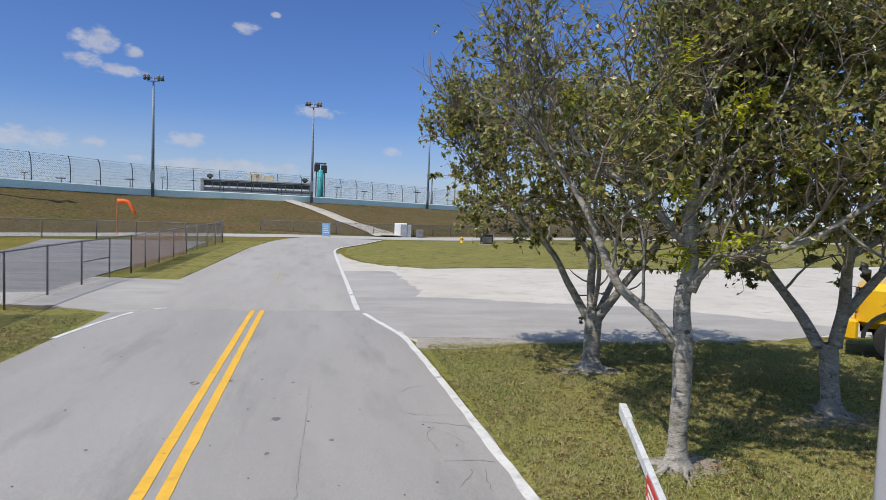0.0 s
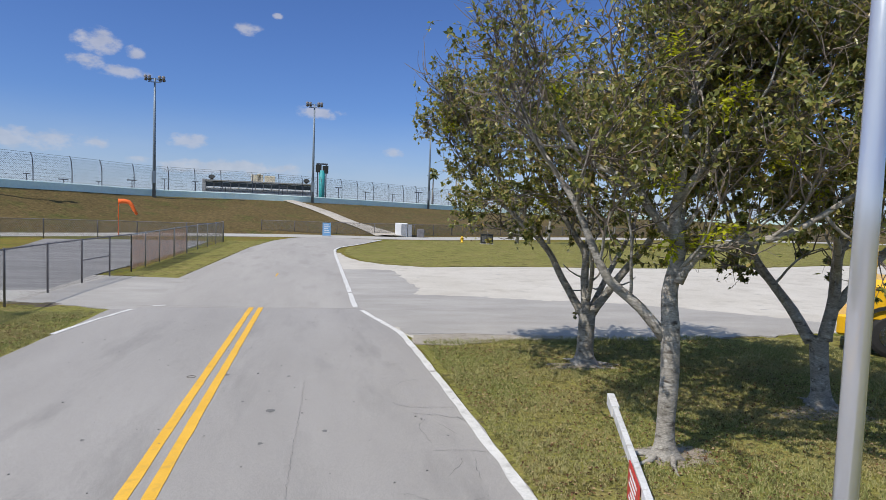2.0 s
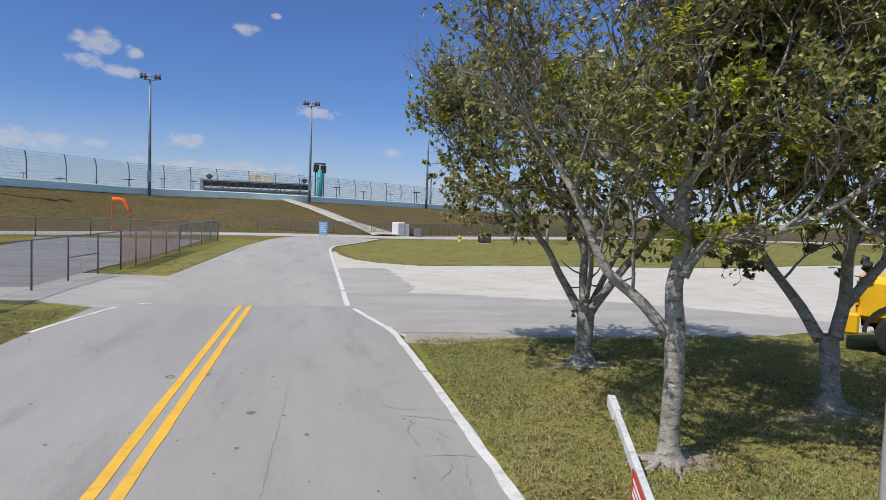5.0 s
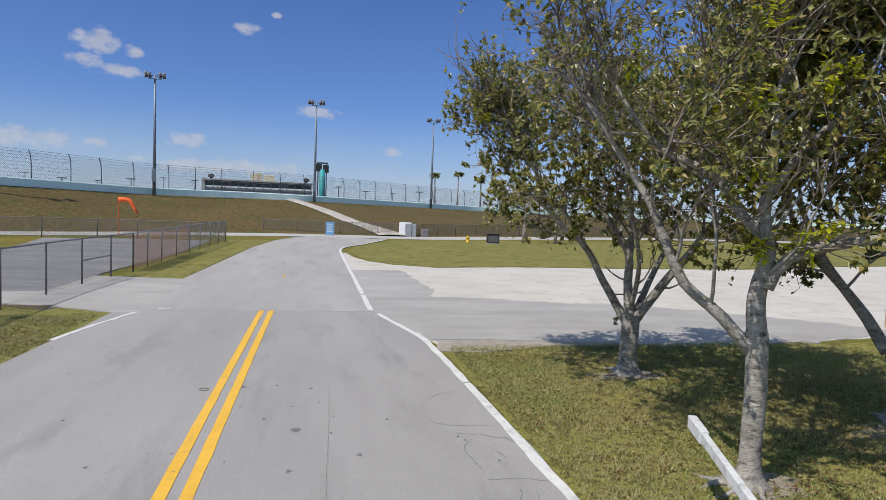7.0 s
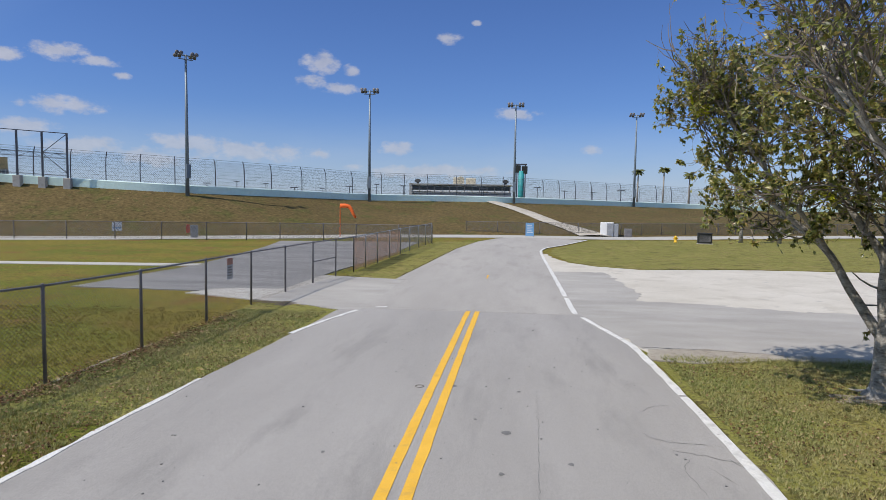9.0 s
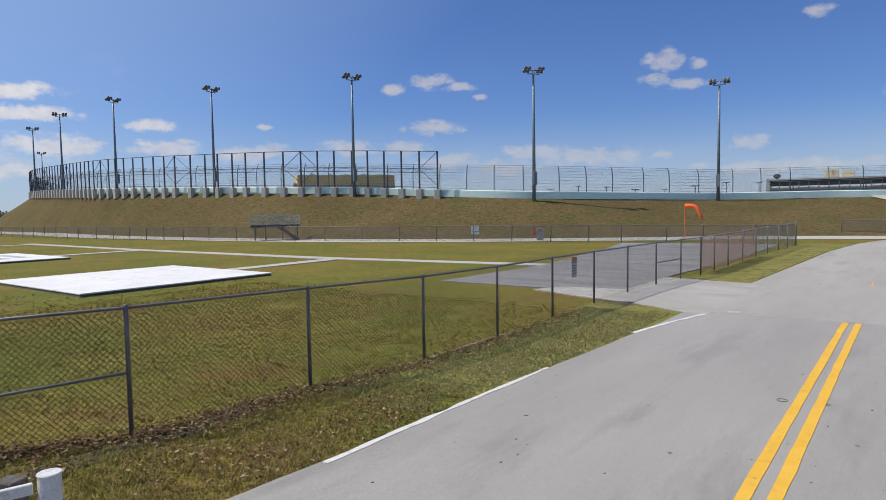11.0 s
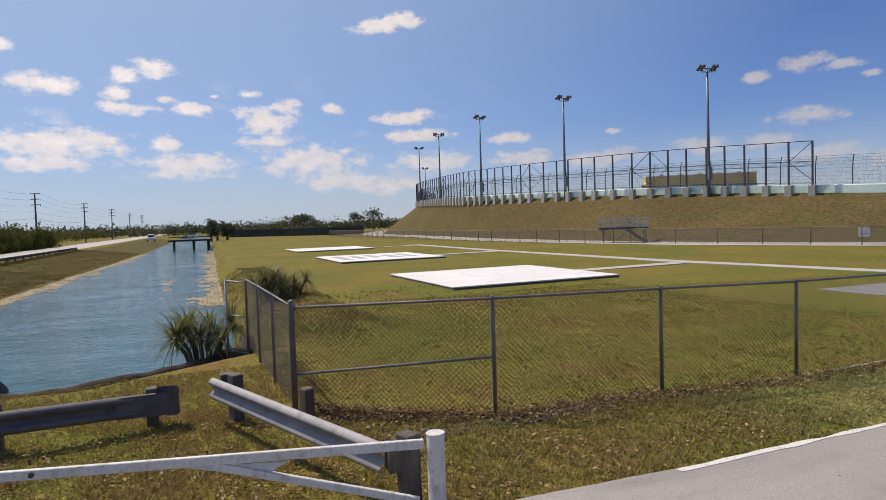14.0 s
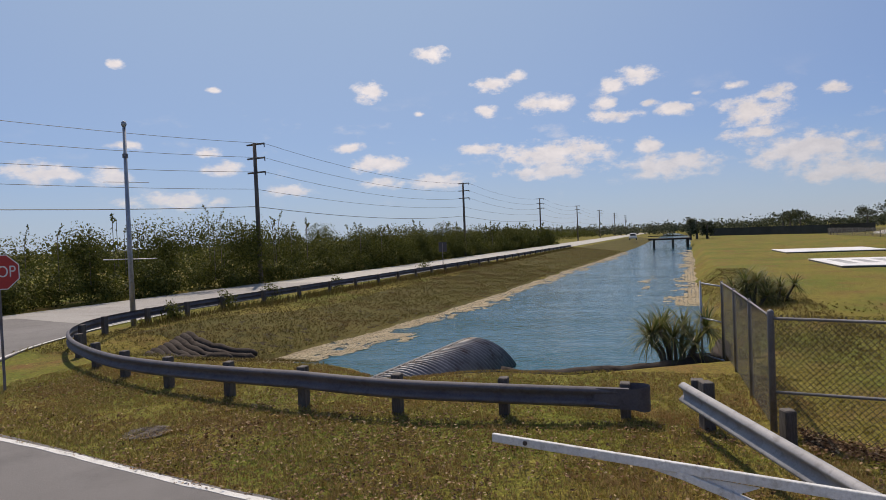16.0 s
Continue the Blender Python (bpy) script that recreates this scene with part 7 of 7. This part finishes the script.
for pts, w in (([(1.45, 10.2), (1.65, 10.45), (1.98, 10.6)], 0.014), ([(1.3, 9.3), (1.5, 9.05), (1.9, 9.0), (2.3, 8.95)], 0.014), ([(1.55, 8.75), (1.95, 8.6), (2.42, 8.35)], 0.018), ([(1.7, 8.5), (1.55, 8.15), (1.6, 7.8), (1.62, 7.55)], 0.014),
               ([(1.85, 8.3), (1.95, 8.0), (2.02, 7.85)], 0.012), ([(1.6, 7.3), (1.95, 7.3), (2.3, 7.2)], 0.014), ([(1.9, 7.05), (1.8, 6.8), (1.65, 6.6)], 0.016), ([(2.05, 7.0), (2.0, 6.7), (1.98, 6.4)], 0.014),
               ([(1.45, 11.6), (1.7, 11.7), (1.9, 11.5)], 0.01), ([(2.15, 8.55), (2.25, 8.35), (2.5, 8.3)], 0.02), ([(1.1, 6.2), (1.5, 5.9), (1.9, 6.0)], 0.012),
               ([(-0.02, 11.0), (-0.05, 9.0), (-0.1, 7.5), (-0.12, 6.0), (-0.15, 4.0)], 0.008), ([(-6.4, 18.35), (-4.0, 18.7), (-1.8, 18.5), (1.3, 18.3)], 0.02), ([(2.2, 14.6), (3.4, 14.55), (4.8, 14.4)], 0.06)):
    crack(pts, w * 0.75, 0.0235)
for x, y, r in ((-0.47, 9.03, 0.065), (-1.35, 11.05, 0.06), (0.29, 8.13, 0.04), (-0.5, 7.75, 0.035), (-2.62, 8.07, 0.03), (-0.3, 10.9, 0.035), (-0.9, 9.5, 0.025)):
    s = Shape()
    ring = [(x + r * math.cos(k * 0.5236) * rnd.uniform(0.7, 1.2), y + 1.2 * r * math.sin(k * 0.5236) * rnd.uniform(0.7, 1.2), 0.0235) for k in range(12)]
    s.add(ring + [(x, y, 0.0245)], [(k, (k + 1) % 12, 12) for k in range(12)])
    whole("tar_spot", s, TAR, "dark tar spot on the asphalt", "stain", kind="structure")
ringlet = Shape().tube([(-1.9 + 0.07 * math.cos(k * 0.628), 10.95 + 0.07 * math.sin(k * 0.628), 0.024) for k in range(11)], 0.005, 5)
whole("survey_ring", ringlet, IRON, "small iron ring set in the asphalt", "ring", kind="structure")
s = Shape()
for k in range(150):
    x, y = rnd.uniform(-5.3, 2.2), rnd.uniform(3.5, 17)
    r = rnd.uniform(0.004, 0.011)
    s.box(x - r, y - r * rnd.uniform(0.6, 1.4), 0.018, x + r * rnd.uniform(0.6, 1.6), y + r, 0.024 + r * 0.5)
whole("road_grit", s, TAR, "loose dark grit and leaf scraps on the road", "grit", kind="stuff")


# ---- bare soil under the trees and along the fence ----
def soil(cx, cy, rx, ry, seed, mat=SHOULDER, label="bare soil with roots under a tree", z=0.012):
    r = random.Random(seed)
    out = []
    for k in range(40):
        a = 2 * math.pi * k / 40
        m = 1 + 0.75 * noise.noise((math.cos(a) * 1.6 + seed, math.sin(a) * 1.6, 0)) + 0.12 * r.uniform(-1, 1)
        out.append((cx + rx * m * math.cos(a), cy + ry * m * math.sin(a)))
    s = Shape()
    s.add([(x, y, -0.01) for x, y in out] + [(cx + (x - cx) * 0.8, cy + (y - cy) * 0.8, z) for x, y in out] + [(cx, cy, z + 0.02)], [(k, (k + 1) % 40, 40 + (k + 1) % 40, 40 + k) for k in range(40)] + [(40 + k, 40 + (k + 1) % 40, 80) for k in range(40)])
    return whole("bare_soil", s, mat, label, "soil", kind="structure", smooth=True)


soil(4.6, 6.9, 0.8, 0.42, 3, TREE_SOIL)
soil(5.35, 11.4, 0.7, 0.35, 4, TREE_SOIL)
soil(8.1, 8.25, 0.85, 0.5, 5, TREE_SOIL)
soil(-8.2, 5.4, 0.3, 3.3, 6, MULCH, label="bare soil along the foot of the fence", z=0.004)
soil(-7.85, 11.6, 0.06, 2.6, 7, SHOULDER, label="bare soil along the foot of the fence", z=0.004)
soil(-7.2, 19.0, 0.9, 0.5, 8, MULCH, label="bare soil beside the driveway", z=0.004)
# surface roots
for bx, by, sd in ((4.43, 6.86, 1), (5.43, 11.54, 2), (8.2, 8.56, 3)):
    r = random.Random(sd)
    root = thing("tree_root", (bx, by, 0), "pale root spreading from the tree foot", "root")
    for k in range(6):
        a = r.uniform(0, 6.283)
        pts, p = [], Vector((0.12 * math.cos(a), 0.12 * math.sin(a), 0.05))
        for j in range(6):
            pts.append(p.copy())
            a += r.uniform(-0.5, 0.5)
            p += Vector((0.1 * math.cos(a), 0.1 * math.sin(a), -0.012))
        part("root", Shape().tube(pts, [0.05, 0.045, 0.035, 0.028, 0.02, 0.01], 6), BARK, root, smooth=True)

# ---- grass blades and fallen leaves ----
def on_lawn(x, y):
    if x > 0:
        return x > 2.52 and y < 13.7 and not (x < 6 and y > 13.2)
    edge = float(np.interp(y, [p[1] for p in ROAD_LEFT], [p[0] for p in ROAD_LEFT]))
    return x < edge - 0.03 and y < 17.6 and ground_z(x, y) > -0.92


def fence_x(y):
    return float(np.interp(y, [p[1] for p in near_posts], [p[0] for p in near_posts]))


def tufts(name, x0, x1, y0, y1, per_m2, label, seed, long=0.034, blades=5, mat=None, lift=0.0, side=0):
    r = random.Random(seed)
    s = Shape()
    v, f = s.v, s.f
    for _ in range(int((x1 - x0) * (y1 - y0) * per_m2)):
        x, y = r.uniform(x0, x1), r.uniform(y0, y1)
        if not on_lawn(x, y) or (side and y > 2.1 and (x - fence_x(y)) * side < 0):
            continue
        dens = noise.noise((x * 0.8, y * 0.8, 0)) + 0.6 * noise.noise((x * 2.6, y * 2.6, 4))
        if dens < r.uniform(-1.1, 0.15):
            continue
        z = ground_z(x, y) + lift
        h = long * (0.8 + 0.5 * dens)
        for b in range(blades):
            a = r.uniform(0, 6.283)
            ca, sa = math.cos(a), math.sin(a)
            lean = r.uniform(0.3, 1.6) * h
            w = (0.0048 + 0.0035 * r.random()) * (1 + 8 * max(long - 0.06, 0))
            bx, by = x + r.uniform(-0.03, 0.03), y + r.uniform(-0.03, 0.03)
            n = len(v)
            v += [(bx - sa * w, by + ca * w, z), (bx + sa * w, by - ca * w, z), (bx + ca * lean, by + sa * lean, z + 0.018 + h * r.uniform(0.5, 1.0))]
            f.append((n, n + 1, n + 2))
    return whole(name, s, mat or BLADES, label, "grass", kind="stuff")


tufts("grass", 2.5, 12.5, 3.8, 13.8, 560, "short mown grass under the trees", 1)
tufts("grass", -8.6, -5.5, 7.6, 17.6, 640, "short mown grass on the verge", 2, side=1)
tufts("grass", -10.6, -5.7, -0.5, 3.0, 520, "short dry grass beside the gate", 8, mat=DRY_BLADES, side=1)
tufts("grass", -10.2, -5.7, 2.6, 8.8, 600, "patchy green and straw grass beside the fence", 9, mat=VERGE_BLADES, side=1)
tufts("grass", -13.6, -5.9, -13.0, -0.5, 420, "short dry grass round the guardrail", 3, mat=DRY_BLADES)
tufts("grass", -13.6, -10.6, -0.5, 3.0, 400, "short dry grass at the canal head", 5, mat=DRY_BLADES)
tufts("grass", -64.0, -13.6, -17.5, -7.4, 105, "rough grass on the canal bank", 6, 0.08, 4, BANK_BLADES, 0.025)
tufts("grass", -112.0, -64.0, -14.0, -3.5, 32, "rough grass farther along the canal bank", 16, 0.11, 4, BANK_BLADES, 0.025)
tufts("grass", -45.0, -16.0, 2.4, 6.0, 90, "rough grass above the canal bank", 7, 0.08, 4, BANK_BLADES, 0.025)
tufts("grass", -22.0, -7.8, 2.6, 17.0, 190, "mown grass of the airfield lawn", 4, 0.018, 4, LAWN_BLADES, side=-1)
tufts("grass", -26.0, -7.8, 2.6, 19.0, 9, "darker clumps of coarse grass on the lawn", 14, 0.05, 9, BANK_BLADES, side=-1)
weeds = Shape()
r = random.Random(41)
for p in smooth_line([(-19.0, -17.6, 0), (-24.0, -17.6, 0), (-30.0, -17.1, 0), (-45.0, -16.1, 0), (-70.0, -14.7, 0), (-108.0, -13.2, 0)], 0.07):
    for b in range(9):
        x, y = p.x + r.uniform(-0.2, 0.2), p.y + r.gauss(0.15, 0.22)
        a, h = r.uniform(0, 6.283), r.uniform(0.12, 0.42)
        z = ground_z(x, y) - 0.03
        n = len(weeds.v)
        weeds.v += [(x - 0.018 * math.sin(a), y + 0.018 * math.cos(a), z), (x + 0.018 * math.sin(a), y - 0.018 * math.cos(a), z), (x + 0.4 * h * math.cos(a), y + 0.4 * h * math.sin(a), z + h)]
        weeds.f.append((n, n + 1, n + 2))
whole("weeds", weeds, BANK_BLADES, "tall brown weeds along the foot of the guardrail", "weeds", kind="stuff")
# scraps of grass creeping over the lot edge
tufts_edge = Shape()
r = random.Random(21)
for _ in range(2600):
    u = r.random()
    x, y = 2.5 + 7.5 * u, 13.55 + 0.35 * u + r.gauss(0, 0.16)
    for b in range(3):
        a = r.uniform(0, 6.283)
        h = r.uniform(0.02, 0.07)
        n = len(tufts_edge.v)
        tufts_edge.v += [(x - 0.005 * math.sin(a), y + 0.005 * math.cos(a), 0.0), (x + 0.005 * math.sin(a), y - 0.005 * math.cos(a), 0.0), (x + h * math.cos(a), y + h * math.sin(a), 0.02 + h)]
        tufts_edge.f.append((n, n + 1, n + 2))
whole("grass", tufts_edge, BLADES, "ragged grass creeping over the gravelly edge", "grass", kind="stuff")


def litter(x0, x1, y0, y1, count, seed, label, size=0.035, where=None):
    r = random.Random(seed)
    s = Shape()
    for _ in range(count):
        x, y = r.uniform(x0, x1), r.uniform(y0, y1)
        if where:
            x, y = where(r)
        if not on_lawn(x, y) or (not where and x < 0 and y > 2.1 and x < fence_x(y)) or (not where and noise.noise((x * 0.9, y * 0.9, seed)) + 0.5 * noise.noise((x * 2.7, y * 2.7, seed)) < r.uniform(-0.5, 0.35)):
            continue
        leaf(s, Vector((x, y, ground_z(x, y) + r.uniform(0.012, 0.055))), (rand_dir(r) * Vector((1, 1, 0.25))).normalized(), (rand_dir(r) * 0.5 + Vector((0, 0, 1))).normalized(), size * r.uniform(0.6, 1.6), size * r.uniform(0.25, 0.5))
    return whole("fallen_leaves", s, LITTER, label, "leaves", kind="stuff")


def by_fence(r):
    u = r.random() ** 2.2
    y = 2.6 + u * 14
    x = float(np.interp(y, [p[1] for p in near_posts], [p[0] for p in near_posts]))
    return x + r.gauss(0.18, 0.2), y


litter(0, 0, 0, 0, 6000, 11, "brown leaves drifted along the foot of the fence", 0.05, by_fence)
litter(-10.0, -5.8, -6.0, 8.5, 11000, 12, "brown leaves scattered over the verge", 0.048)
litter(-12.0, -6.2, -12.0, -1.0, 7500, 13, "brown leaves scattered near the guardrail", 0.046)
litter(2.5, 10.0, 4.2, 13.5, 14000, 14, "dry leaves scattered under the trees", 0.036)
litter(-8.5, -5.6, 6.0, 17.0, 5000, 15, "dry leaves scattered beside the road", 0.04)
